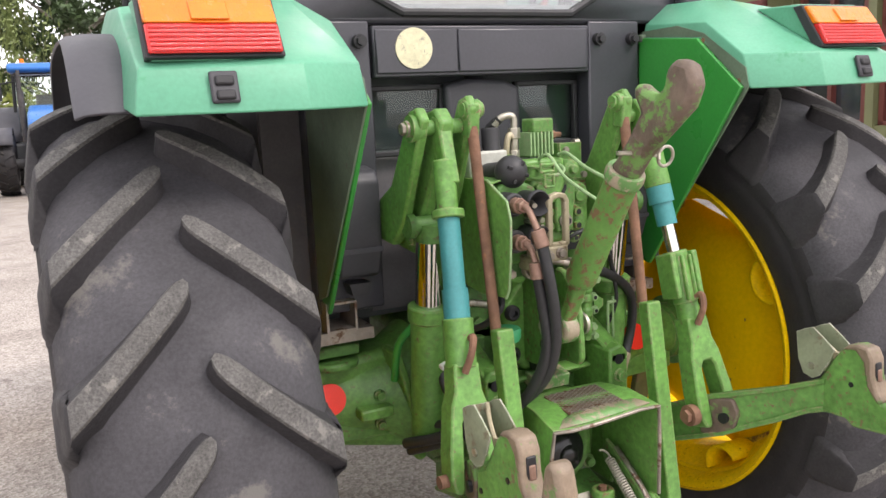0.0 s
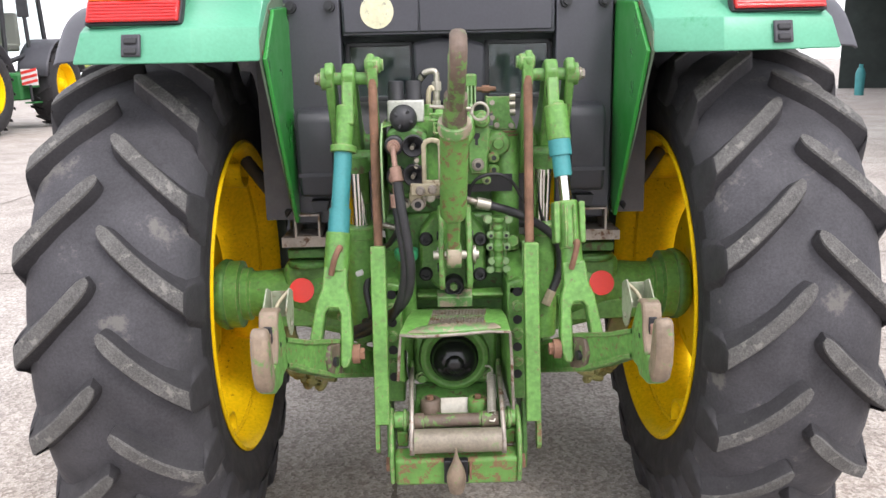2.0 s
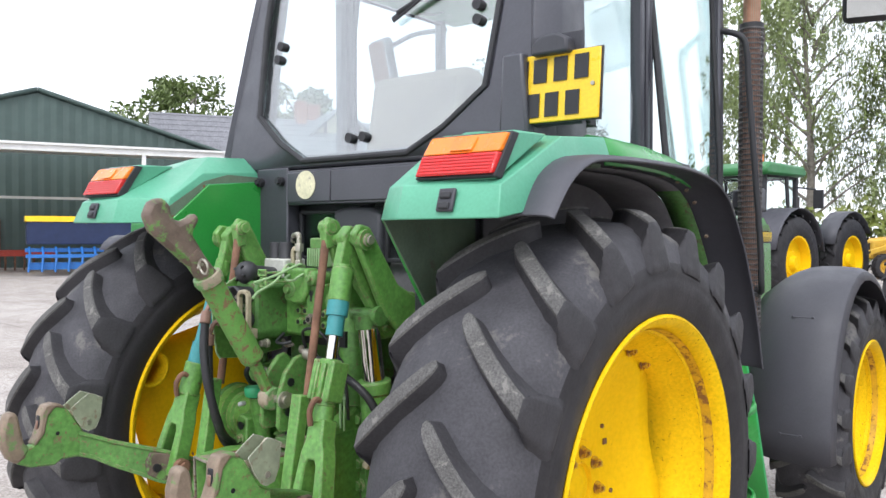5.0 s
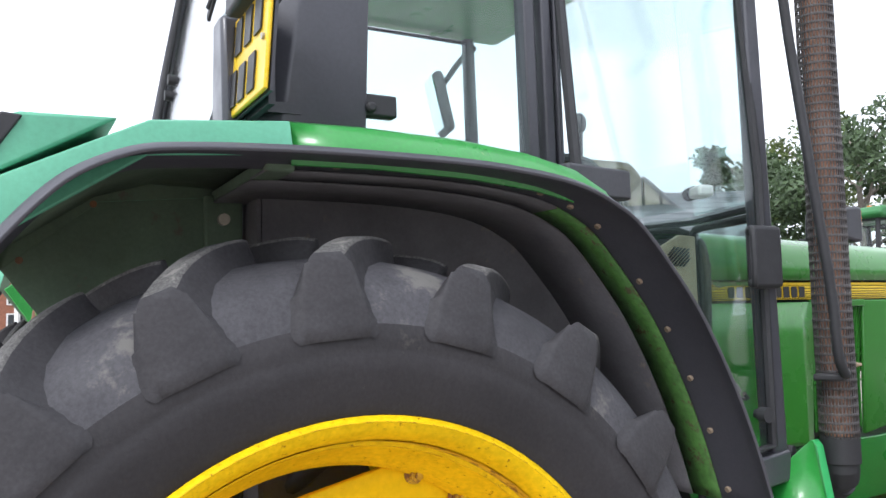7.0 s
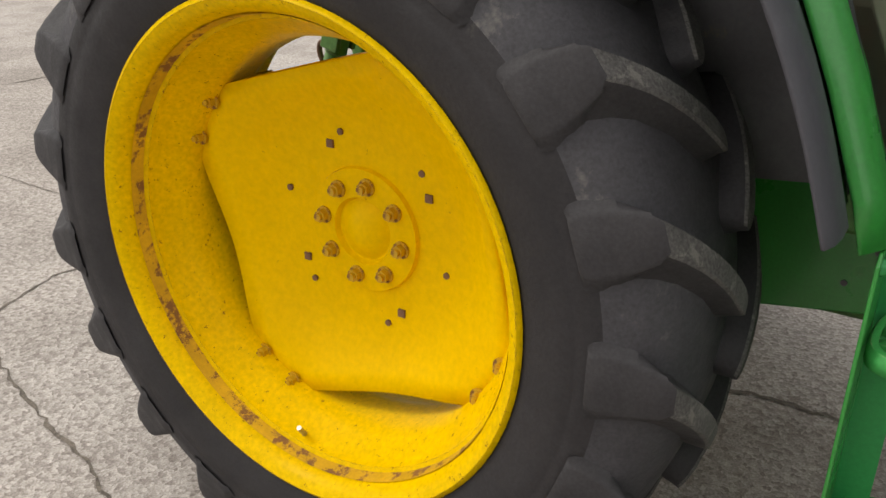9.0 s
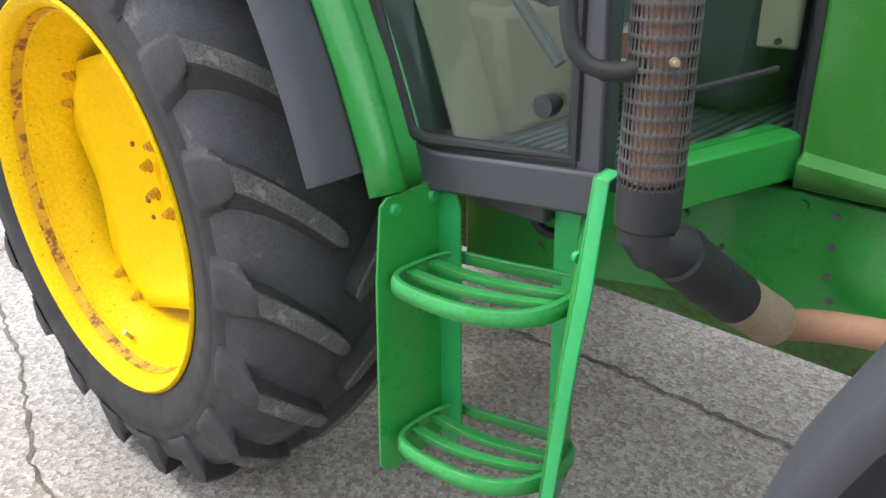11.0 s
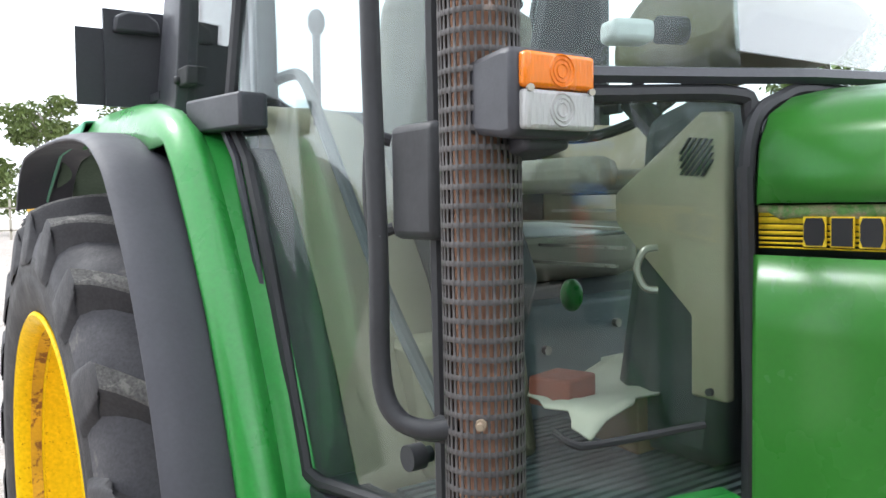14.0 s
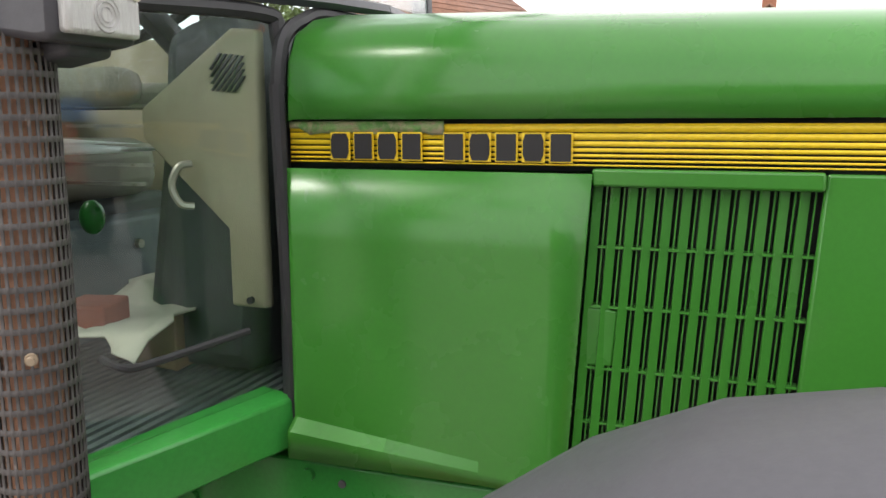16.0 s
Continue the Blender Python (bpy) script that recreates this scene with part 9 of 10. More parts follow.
        box(bm, (0, -0.12, 1.9), (0.48, 0.12, 0.65))
        part("seat", bm, M_SEAT, cf, bevel=0.04)
        for s in (1, -1):
            bm = B()
            tube(bm, [(s * 0.6, 1.02, 2.5), (s * 0.95, 1.15, 2.45)], 0.02, 6, smooth=False)
            box(bm, (s * 1.0, 1.15, 2.25), (0.2, 0.06, 0.38))
            part("mirror", bm, M_SEAL, cf, bevel=0.03)
        bm = B()
        cyl(bm, (0.45, -0.2, 2.95), (0.45, -0.2, 3.1), 0.06, 0.05, n=14)
        part("beacon", bm, M_AMBER, cf)
    if stack:
        bm = B()
        cyl(bm, (0.52, 1.18, 1.1), (0.52, 1.18, 2.3), 0.07, n=16)
        cyl(bm, (0.52, 1.18, 2.3), (0.52, 1.18, 2.75), 0.04, n=12)
        part("exhaust", bm, M_MUFFLER, ob)
    if extra:
        extra(ob)
    ob.matrix_world = pose(*place, 0, 0, turn) @ Matrix.Diagonal((size, size, size, 1))
    return ob


def hazard(ob):
    """Broad dark nose, headlamps, front carrier box and striped boards of the large tractor."""
    bm = B()
    prism(bm, [(-0.40, 0.98), (0.40, 0.98), (0.43, 1.40), (0.40, 1.72), (-0.40, 1.72), (-0.43, 1.40)], "y", 3.20, 3.31)
    nose_ = part("nose_grille", bm, M_SEAL, ob, "tall black nose grille", bevel=0.03)
    bm = B()
    prism(bm, [(-0.014, 1.0), (0.014, 1.0), (0.014, 1.70), (-0.014, 1.70)], "y", 3.31, 3.325)
    part("nose_rib", bm, M_INK, nose_, bevel=0.004)
    bm = B()
    prism(bm, [(1.9, 1.74), (3.10, 1.74), (3.36, 1.76), (3.30, 1.86), (2.9, 1.96), (1.9, 2.02)], "x", -0.46, 0.46)
    part("nose_cap", bm, M_GREEN_B, ob, bevel=0.05)
    for s in (1, -1):
        bm = B()
        prism(bm, [(s * 0.08, 1.66), (s * 0.40, 1.69), (s * 0.40, 1.76), (s * 0.10, 1.755)], "y", 3.29, 3.335)
        part("nose_lamp", bm, M_CLEAR, nose_, bevel=0.012)
        bm = B()
        prism(bm, [(2.0, 1.80), (3.0, 1.76), (3.0, 1.79), (2.0, 1.85)], "x", s * 0.458, s * 0.466)
        part("side_stripe", bm, M_STRIPE_Y, ob)
        bm = B()
        prism(bm, [(3.1, 0.86), (3.75, 0.86), (3.75, 1.02), (3.1, 1.06)], "x", s * 0.50, s * 0.56)
        part("carrier_arm", bm, M_GREEN_B, ob, bevel=0.01)
    bm = B()
    prism(bm, [(3.58, 0.84), (3.78, 0.84), (3.98, 0.96), (4.0, 1.20), (3.58, 1.20)], "x", -0.84, 0.84)
    part("carrier_box", bm, M_GREEN_B, ob, "broad green front carrier box", bevel=0.02)
    for s in (1, -1):
        bm = B()
        box(bm, (s * 1.02, 1.25, 0.98), (0.30, 0.02, 0.30))
        board = part("hazard_board", bm, M_WHITE, ob, "red and white striped hazard board")
        for k in range(3):
            bm = B()
            z0 = 0.85 + k * 0.10
            prism(bm, [(s * 1.02 - 0.15, z0 + 0.05), (s * 1.02 - 0.15, z0 + 0.10), (s * 1.02 + 0.15, min(1.13, z0 + 0.03)), (s * 1.02 + 0.15, max(0.83, z0 - 0.02))], "y", 1.261, 1.266)
            part("stripe", bm, M_HAZ_R, board)
        bm = B()
        cyl(bm, (s * 1.02, 1.25, 0.55), (s * 1.02, 1.25, 0.84), 0.025, n=10)
        part("board_post", bm, M_SEAL, ob)


def yellow_band(ob):
    for s in (1, -1):
        bm = B()
        box(bm, (s * 0.342, 2.1, 1.60), (0.008, 2.0, 0.05))
        part("side_stripe", bm, M_STRIPE_Y, ob)


random.seed(21)
farm_tractor("grey green tractor with red wheels on the concrete", (-15.0, 15.8, 0), 177, M_GREEN_F, M_RED_RIM, M_GREEN_F, size=1.1)
farm_tractor("older green tractor with yellow wheels and square hood", (-16.9, 10.9, 0), 205, M_GREEN_B, M_YELLOW, M_SEAL, nose="square", extra=yellow_band)
farm_tractor("large green tractor with yellow wheels and hazard boards", (-11.5, 20.0, 0), 179, M_GREEN_B, M_YELLOW, M_SEAL, 0.80, 0.78, extra=hazard, base=M_GREEN_B, size=1.35)
farm_tractor("large green tractor with yellow wheels facing away", (-3.9, 14.45, 0), -9, M_GREEN_B, M_YELLOW, M_SEAL, 0.97, 0.97, base=M_GREEN_B)
farm_tractor("blue tractor with a glazed cab facing the yard", (-0.6, 20.5, 0), 178, M_BLUE_M, M_WHITE, M_SEAL)
farm_tractor("green tractor with square hood behind old machines", (3.3, 25.5, 0), 185, M_GREEN_B, M_YELLOW, M_SEAL, nose="square")
# small old red tractor without a cab
old = farm_tractor("small old red tractor without a cab, rusty castings", (0.48, 10.1, 0), -4, M_RUST, M_ORANGE, M_RUST, 0.70, 0.42, cabin=False, nose="square", stack=False, base=M_GREASE)
for s in (1, -1):
    bm = B()
    rows = []
    for i in range(8):
        a = radians(170 - i * 20)
        rows.append([(s * x, 0.78 * math.cos(a), 0.70 + 0.78 * math.sin(a)) for x in (0.34, 0.40, 0.54)])
    sheet(bm, rows)
    part("mudwing", bm, M_RED, old, "faded red mudwing", thick=0.02)
    bm = B()
    tube(bm, [(s * 0.30, -0.25, 0.9), (s * 0.30, -0.25, 2.25)], 0.03, 6, smooth=False)
    part("roll_bar", bm, M_RUST, old)
bm = B()
prism(bm, [(-0.50, 0.98), (-0.10, 0.95), (-0.05, 1.02), (-0.45, 1.10), (-0.55, 1.22), (-0.60, 1.20)], "x", -0.24, 0.24)
part("pan_seat", bm, M_SEAL, old, bevel=0.03)
bm = B()
rows = [Vector((0.20 * math.cos(2 * math.pi * i / 20), 0.15 + 0.2 * math.sin(2 * math.pi * i / 20), 1.45 + 0.06 * math.sin(2 * math.pi * i / 20))) for i in range(21)]
tube(bm, rows, 0.014, 6, smooth=False)
tube(bm, [(0, 0.15, 1.45), (0, 0.5, 1.2)], 0.02, 6, smooth=False)
part("steering_wheel", bm, M_ZINC, old)
bm = B()
cyl(bm, (-0.3, 0.2, 0.9), (-0.3, 0.2, 1.75), 0.05, n=12)
part("upright_pipe", bm, M_ZINC, old)
bm = B()
cyl(bm, (0.30, 0.6, 1.0), (0.30, 0.6, 1.65), 0.06, n=12)
cyl(bm, (0.30, 0.6, 1.65), (0.30, 0.6, 1.75), 0.08, n=12)
part("red_filter", bm, M_RED, old)
bm = B()
tube(bm, [(0.05, -0.55, 0.95), (0.0, -0.62, 0.6), (-0.05, -0.60, 0.30)], 0.025, 6)
part("drop_arm", bm, M_ZINC, old)

# yellow backhoe loader
dig = thing("backhoe_loader", "worn yellow backhoe loader with a folded boom", "digger")
bm = B()
prism(bm, [(-0.9, 0.7), (2.2, 0.7), (2.2, 1.35), (0.7, 1.5), (0.6, 1.15), (-0.9, 1.15)], "x", -0.55, 0.55)
part("body", bm, M_DIGGER, dig, bevel=0.04)
for s in (1, -1):
    far_wheel(dig, (s * 0.85, 0, 0.72), 0.72, 0.42, 0.38, M_DIGGER, s)
    far_wheel(dig, (s * 0.80, 2.0, 0.45), 0.45, 0.30, 0.25, M_DIGGER, s)
    bm = B()
    prism(bm, [(0.5, 1.55), (2.5, 1.0), (3.1, 0.5), (3.0, 0.4), (2.4, 0.85), (0.5, 1.40)], "x", s * 0.62, s * 0.72)
    part("loader_arm", bm, M_DIGGER, dig, bevel=0.02)
    bm = B()
    tube(bm, [(s * 0.5, -0.5, 1.1), (s * 0.5, -0.45, 2.3), (s * 0.5, 0.6, 2.3), (s * 0.5, 0.75, 1.3)], 0.05, 6, smooth=False)
    part("cab_post", bm, M_DIGGER, dig)
bm = B()
box(bm, (0, 0.1, 2.35), (1.15, 1.4, 0.12))
part("canopy", bm, M_DIGGER, dig, bevel=0.03)
bm = B()
prism(bm, [(2.9, 0.25), (3.5, 0.20), (3.2, 0.45), (3.1, 0.85), (2.9, 0.85)], "x", -1.0, 1.0)
part("bucket", bm, M_RUST, dig, bevel=0.02)
bm = B()
box(bm, (0, 2.22, 1.05), (0.7, 0.04, 0.4))
part("radiator_grille", bm, M_SEAL, dig)
bm = B()
prism(bm, [(-0.9, 0.9), (-1.3, 1.0), (-2.2, 3.0), (-2.05, 3.2), (-1.8, 3.05), (-0.95, 1.3)], "x", -0.14, 0.14)
part("boom", bm, M_DIGGER, dig, bevel=0.03)
bm = B()
prism(bm, [(-2.2, 3.25), (-1.85, 3.25), (-1.6, 1.1), (-1.75, 1.0)], "x", -0.12, 0.12)
part("dipper", bm, M_DIGGER, dig, bevel=0.03)
bm = B()
tube(bm, [(0.0, -1.2, 1.6), (0.0, -1.95, 3.1)], 0.05, 8, smooth=False)
part("boom_ram", bm, M_CHROME, dig)
dig.matrix_world = pose(-3.5, 31.0, 0, 0, 0, 140)
copy_thing(dig, pose(-4.5, -32.0, 0, 0, 0, 20))

# folded red sprayer boom behind the tractors
sprayer = thing("field_sprayer", "red folded sprayer boom frame behind the parked tractors", "sprayer")
for z, y in ((2.85, 0.0), (3.40, 0.0), (2.95, 0.5), (3.35, 0.5)):
    bm = B()
    box(bm, (0, y, z), (4.6, 0.07, 0.07))
    part("boom_rail", bm, M_RED, sprayer, bevel=0.01)
for k in range(9):
    for y in (0.0, 0.5):
        bm = B()
        x = -2.2 + k * 0.5
        tube(bm, [(x, y, 2.86), (x + 0.5 * (1 if k % 2 else 0.6), y, 3.39)], 0.03, 6, smooth=False)
        part("boom_brace", bm, M_RED, sprayer)
bm = B()
box(bm, (0.6, 0.9, 1.6), (1.9, 1.3, 1.1))
part("tank", bm, M_WHITE, sprayer, "pale spray tank", bevel=0.15)
for x in (-0.5, 1.6):
    bm = B()
    box(bm, (x, 0.25, 1.85), (0.10, 0.10, 2.2))
    part("post", bm, M_RED, sprayer)
bm = B()
box(bm, (0.5, 0.7, 0.75), (2.2, 0.9, 0.18))
part("chassis", bm, M_RED, sprayer, bevel=0.02)
for x in (-0.5, 1.7):
    far_wheel(sprayer, (x, 0.9, 0.72), 0.72, 0.36, 0.40, M_RED_RIM, 1 if x > 0 else -1)
sprayer.matrix_world = pose(-17.9, 22.6, 0, 0, 0, 30)

# blue and yellow seed drill, red hopper machine
drill = thing("seed_drill", "navy and yellow seed drill with blue tines", "seed drill")
bm = B()
prism(bm, [(-0.6, 1.1), (0.6, 1.1), (0.75, 1.9), (-0.75, 1.9)], "x", -2.4, 2.4)
part("hopper", bm, M_NAVY, drill, bevel=0.03)
bm = B()
prism(bm, [(-0.8, 1.9), (0.8, 1.9), (0.6, 2.1), (-0.6, 2.1)], "x", -2.45, 2.45)
part("lid", bm, M_PLATE, drill, bevel=0.02)
for i in range(12):
    bm = B()
    x = -2.3 + i * 0.42
    tube(bm, [(x, 0.5, 1.0), (x, 0.9, 0.7), (x + 0.05, 1.0, 0.15)], 0.04, 6)
    part("tine", bm, M_BLUE_M, drill)
bm = B()
box(bm, (0, 0.4, 0.9), (4.9, 0.14, 0.14))
box(bm, (0, 0.9, 0.7), (4.9, 0.12, 0.12))
box(bm, (0, 0.7, 0.35), (4.7, 0.25, 0.25))
part("frame", bm, M_BLUE_M, drill)
drill.matrix_world = pose(-27.0, 13.0, 0, 0, 0, -112)
spread = thing("hopper_spreader", "red steel hopper machine beside the canopy", "spreader")
bm = B()
prism(bm, [(-0.5, 0.9), (0.5, 0.9), (1.0, 2.0), (-1.0, 2.0)], "x", -0.9, 0.9)
part("hopper", bm, M_RED, spread, bevel=0.03)
bm = B()
box(bm, (0, 0, 0.55), (1.6, 1.4, 0.7))
part("frame", bm, M_RUST, spread)
spread.matrix_world = pose(-26.0, 16.5, 0, 0, 0, 60)
low = thing("cultivator", "low red cultivator frame beside the shed", "cultivator")
for k in range(4):
    bm = B()
    box(bm, (0, k * 0.45, 0.75 - 0.1 * (k % 2)), (2.6, 0.12, 0.12))
    part("bar", bm, M_RED, low)
for k in range(8):
    bm = B()
    tube(bm, [(-1.2 + k * 0.34, 0.4, 0.7), (-1.2 + k * 0.34, 0.6, 0.3), (-1.2 + k * 0.34, 0.4, 0.0)], 0.04, 6)
    part("tine", bm, M_RUST, low)
low.matrix_world = pose(-32.5, 12.5, 0, 0, 0, -110)

# ---- dark green shed with its white canopy ----
def corrugated(bm, x0, x1, top_of, z0, pitch=0.33, depth=0.05, y=0.0):
    n = int((x1 - x0) / pitch * 2)
    rows = []
    for i in range(n + 1):
        x = x0 + (x1 - x0) * i / n
        yy = y - (depth if i % 2 else 0)
        rows.append([(x, yy, z0), (x, yy, top_of(x))])
    sheet(bm, rows)


shed = thing("shed", "dark green corrugated steel barn with a shallow gable", "barn")
bm = B()
corrugated(bm, -12, 12, lambda x: 7.6 - abs(x) * 0.30, 0, 0.5, 0.06)
part("gable_wall", bm, M_SHED, shed, thick=0.1, smooth=0)
for s in (1, -1):
    bm = B()
    polys(bm, [(0, -0.3, 7.75), (s * 12.3, -0.3, 4.05), (s * 12.3, 30, 4.05), (0, 30, 7.75)], [(0, 1, 2, 3)])
    part("roof", bm, M_SHED, shed, thick=0.15)
    bm = B()
    box(bm, (s * 12, 15, 2.0), (0.2, 30, 4.0))
    part("side_wall", bm, M_SHED, shed)
bm = B()
box(bm, (-2.0, -0.1, 1.05), (1.1, 0.1, 2.1))
part("door", bm, M_MAROON, shed)
bm = B()
box(bm, (-2.0, -0.17, 1.75), (0.35, 0.02, 0.15))
part("door_sign", bm, M_WHITE, shed)
shed.matrix_world = pose(-34.5, 14.2, 0, 0, 0, 67)
canopy = thing("canopy", "white steel canopy on slim posts before the shed", "canopy")
for i in range(5):
    bm = B()
    box(bm, (-11 + i * 5.2, 0, 2.2), (0.14, 0.14, 4.4))
    part("post", bm, M_WHITE, canopy)
bm = B()
box(bm, (0, 0, 4.50), (24, 0.2, 0.28))
part("front_beam", bm, M_WHITE, canopy)
bm = B()
box(bm, (0, 3.0, 4.72), (24.2, 6.4, 0.08), (2, 0, 0))
part("roof_sheet", bm, M_WHITE, canopy)
bm = B()
box(bm, (0, 4.6, 2.9), (24, 0.1, 0.1))
part("mid_rail", bm, M_WHITE, canopy)
canopy.matrix_world = pose(-27.5, 9.8, 0, 0, 0, 67)
frame_row = thing("steel_frame", "row of grey steel posts beside the shed", "steel frame")
for i in range(5):
    bm = B()
    box(bm, (i * 0.8, 0, 2.1), (0.16, 0.16, 4.2))
    part("post", bm, M_ZINC, frame_row)
bm = B()
box(bm, (1.6, 0.2, 3.0), (5.0, 0.1, 0.12))
part("rail", bm, M_ZINC, frame_row)
frame_row.matrix_world = pose(-25.5, 20.5, 0, 0, 0, 60)


# ---- houses ----
def house(label, place, turn, w, d, eave, ridge, wall, roof, timbers):
    h = thing("house", label, "house")
    bm = B()
    prism(bm, [(-w / 2, 0), (w / 2, 0), (w / 2, eave), (0, ridge), (-w / 2, eave)], "y", 0, d)
    part("wall", bm, wall, h)
    for s in (1, -1):
        bm = B()
        polys(bm, [(0, -0.35, ridge + 0.12), (s * (w / 2 + 0.4), -0.35, eave - 0.25), (s * (w / 2 + 0.4), d + 0.35, eave - 0.25), (0, d + 0.35, ridge + 0.12)], [(0, 1, 2, 3)])
        rf = part("roof", bm, roof, h, thick=0.12)
        for k in range(10):
            t = (k + 0.5) / 10
            bm = B()
            x = s * (w / 2 + 0.4) * t
            z = ridge + 0.12 + (eave - 0.25 - ridge - 0.12) * t
            box(bm, (x, d / 2, z + 0.075), (0.05, d + 0.6, 0.02))
            part("course", bm, roof, rf)
    if timbers:
        for i in range(7):
            x = -w / 2 + w * (i + 0.5) / 7
            top = eave + (ridge - eave) * (1 - abs(x) / (w / 2))
            bm = B()
            box(bm, (x, -0.03, (eave * 0.75 + top) / 2), (0.16, 0.06, top - eave * 0.75))
            part("timber", bm, M_TIMBER, h)
        bm = B()
        box(bm, (0, -0.04, eave * 0.75), (w, 0.06, 0.18))
        part("timber", bm, M_TIMBER, h)
    for x in (-w / 4, w / 4):
        for z in (1.5, eave * 0.72):
            bm = B()
            box(bm, (x, -0.03, z), (1.2, 0.06, 1.1))
            win = part("window", bm, M_WHITE, h)
            for dx in (-0.28, 0.28):
                bm = B()
                box(bm, (x + dx, -0.05, z), (0.46, 0.05, 0.95))
                part("pane", bm, M_DARKGLASS, win)
    bm = B()
    box(bm, (0.0, d * 0.5, ridge + 0.5), (0.8, 0.6, 1.4))
    part("chimney", bm, M_BRICK, h)
    h.matrix_world = pose(*place, 0, 0, turn)
    return h


house("half timbered house with a grey slate roof", (-33.0, 31.0, 0), 62, 7.0, 14, 5.6, 8.8, M_RENDER, M_SLATE, True)
house("long cream house with a grey slate roof", (-31.0, 36.5, 0), 150, 7.0, 16, 5.2, 8.0, M_RENDER, M_SLATE, False)
house("brick house with a brown tiled roof", (-33.0, -14.0, 0), 70, 9.0, 9, 4.6, 7.4, M_BRICK, M_TILE, False)
house("low brick house with a brown tiled roof", (-46.0, 2.0, 0), 90, 8.0, 12, 4.2, 7.0, M_BRICK, M_TILE, False)

# ---- office building on the right: windows, door, steel wall ----
OFF = pose(8.23, 4.98, 0, 0, 0, -20.0)
office = thing("office_building", "low olive green office with maroon windows and brick plinth", "building")
bm = B()
box(bm, (1.6, -0.3, 1.7), (3.0, 8.0, 3.4))
part("wall", bm, M_RENDER, office)
bm = B()
for row_ in range(4):
    for i in range(26):
        y = -4.2 + i * 0.235 + (row_ % 2) * 0.117
        box(bm, (0.07, y, 0.04 + row_ * 0.078), (0.06, 0.222, 0.067))
part("plinth", bm, M_BRICK, office, "red brick plinth")
tagged(office.children[-1], kind="stuff")
bm = B()
box(bm, (0.09, -1.3, 0.16), (0.04, 6.4, 0.33))
part("plinth_mortar", bm, M_MORTAR, office)
bm = B()
box(bm, (0.05, -1.6, 0.65), (0.05, 5.6, 0.62))
part("lower_panel", bm, M_CORR, office)
for i in range(26):
    bm = B()
    box(bm, (0.02, -4.2 + i * 0.22, 0.65), (0.03, 0.05, 0.60))
    part("panel_rib", bm, M_CORR, office)
for y in (-4.3, -2.55, -0.8, 1.05, 2.2):
    bm = B()
    box(bm, (0.0, y, 1.7), (0.16, 0.16, 3.0))
    part("post", bm, M_OLIVE, office)
for z in (0.98, 2.9):
    bm = B()
    box(bm, (0.02, -1.6, z), (0.14, 5.6, 0.14))
    part("rail", bm, M_OLIVE, office)
for y0 in (-3.42, -1.67, 0.12):
    bm = B()
    box(bm, (0.06, y0, 1.92), (0.03, 1.45, 1.7))
    win = part("window", bm, M_DARKGLASS, office, "maroon framed office window")
    for yy in (-0.72, 0.0, 0.72):
        bm = B()
        box(bm, (0.02, y0 + yy, 1.92), (0.09, 0.09, 1.75))
        part("window_frame", bm, M_MAROON, win)
    for z in (1.06, 2.25, 2.78):
        bm = B()
        box(bm, (0.02, y0, z), (0.09, 1.5, 0.09))
        part("window_frame", bm, M_MAROON, win)
    for k in range(3):
        bm = B()
        box(bm, (0.10, y0 - 0.5 + k * 0.12, 1.9), (0.01, 0.09, 1.5))
        part("blind_slat", bm, M_WHITE, win)
# entrance set at an angle beside the workshop: door, side light, olive wall
ENTRY = pose(-0.95, 2.42, 0, 0, 0, -69.6)


def at_entry(bm):
    bmesh.ops.transform(bm, matrix=ENTRY, verts=bm.verts[:])
    return bm


bm = B()
for u0, u1, z0, z1 in ((0.0, 0.27, 0, 3.3), (1.05, 1.5, 0.0, 0.95), (1.05, 1.5, 2.75, 3.3), (0.27, 1.05, 2.75, 3.3)):
    box(bm, ((u0 + u1) / 2, 0.06, (z0 + z1) / 2), (u1 - u0, 0.12, z1 - z0))
part("entrance_wall", at_entry(bm), M_OLIVE, office, "olive painted wall round the entrance")
bm = B()
box(bm, (0.66, 0.06, 0.56), (0.74, 0.05, 0.94))
door = part("door", at_entry(bm), M_MAROON, office, "maroon half glazed office door", bevel=0.01)
for u0, u1, z0, z1 in ((0.27, 0.37, 1.03, 2.1), (0.93, 1.05, 1.03, 2.1), (0.27, 1.05, 2.02, 2.14), (0.27, 1.05, 1.0, 1.07), (0.27, 0.31, 2.14, 2.75), (1.01, 1.05, 2.14, 2.75), (0.27, 1.05, 2.68, 2.75)):
    bm = B()
    box(bm, ((u0 + u1) / 2, 0.03, (z0 + z1) / 2), (u1 - u0, 0.08, z1 - z0))
    part("door_frame", at_entry(bm), M_MAROON, door, bevel=0.006)
for z0, z1 in ((1.07, 2.02), (2.14, 2.68)):
    bm = B()
    box(bm, (0.66, 0.06, (z0 + z1) / 2), (0.62 if z0 < 2 else 0.70, 0.012, z1 - z0))
    part("pane", at_entry(bm), M_DARKGLASS, door)
bm = B()
box(bm, (0.43, 0.10, 1.5), (0.12, 0.01, 0.95))
part("blind", at_entry(bm), M_WHITE, door)
bm = B()
tube(bm, [(0.90, -0.01, 1.16), (0.90, -0.05, 1.16), (0.78, -0.055, 1.14)], 0.011, 6)
box(bm, (0.90, -0.014, 1.16), (0.03, 0.01, 0.22))
part("handle", at_entry(bm), M_CHROME, door)
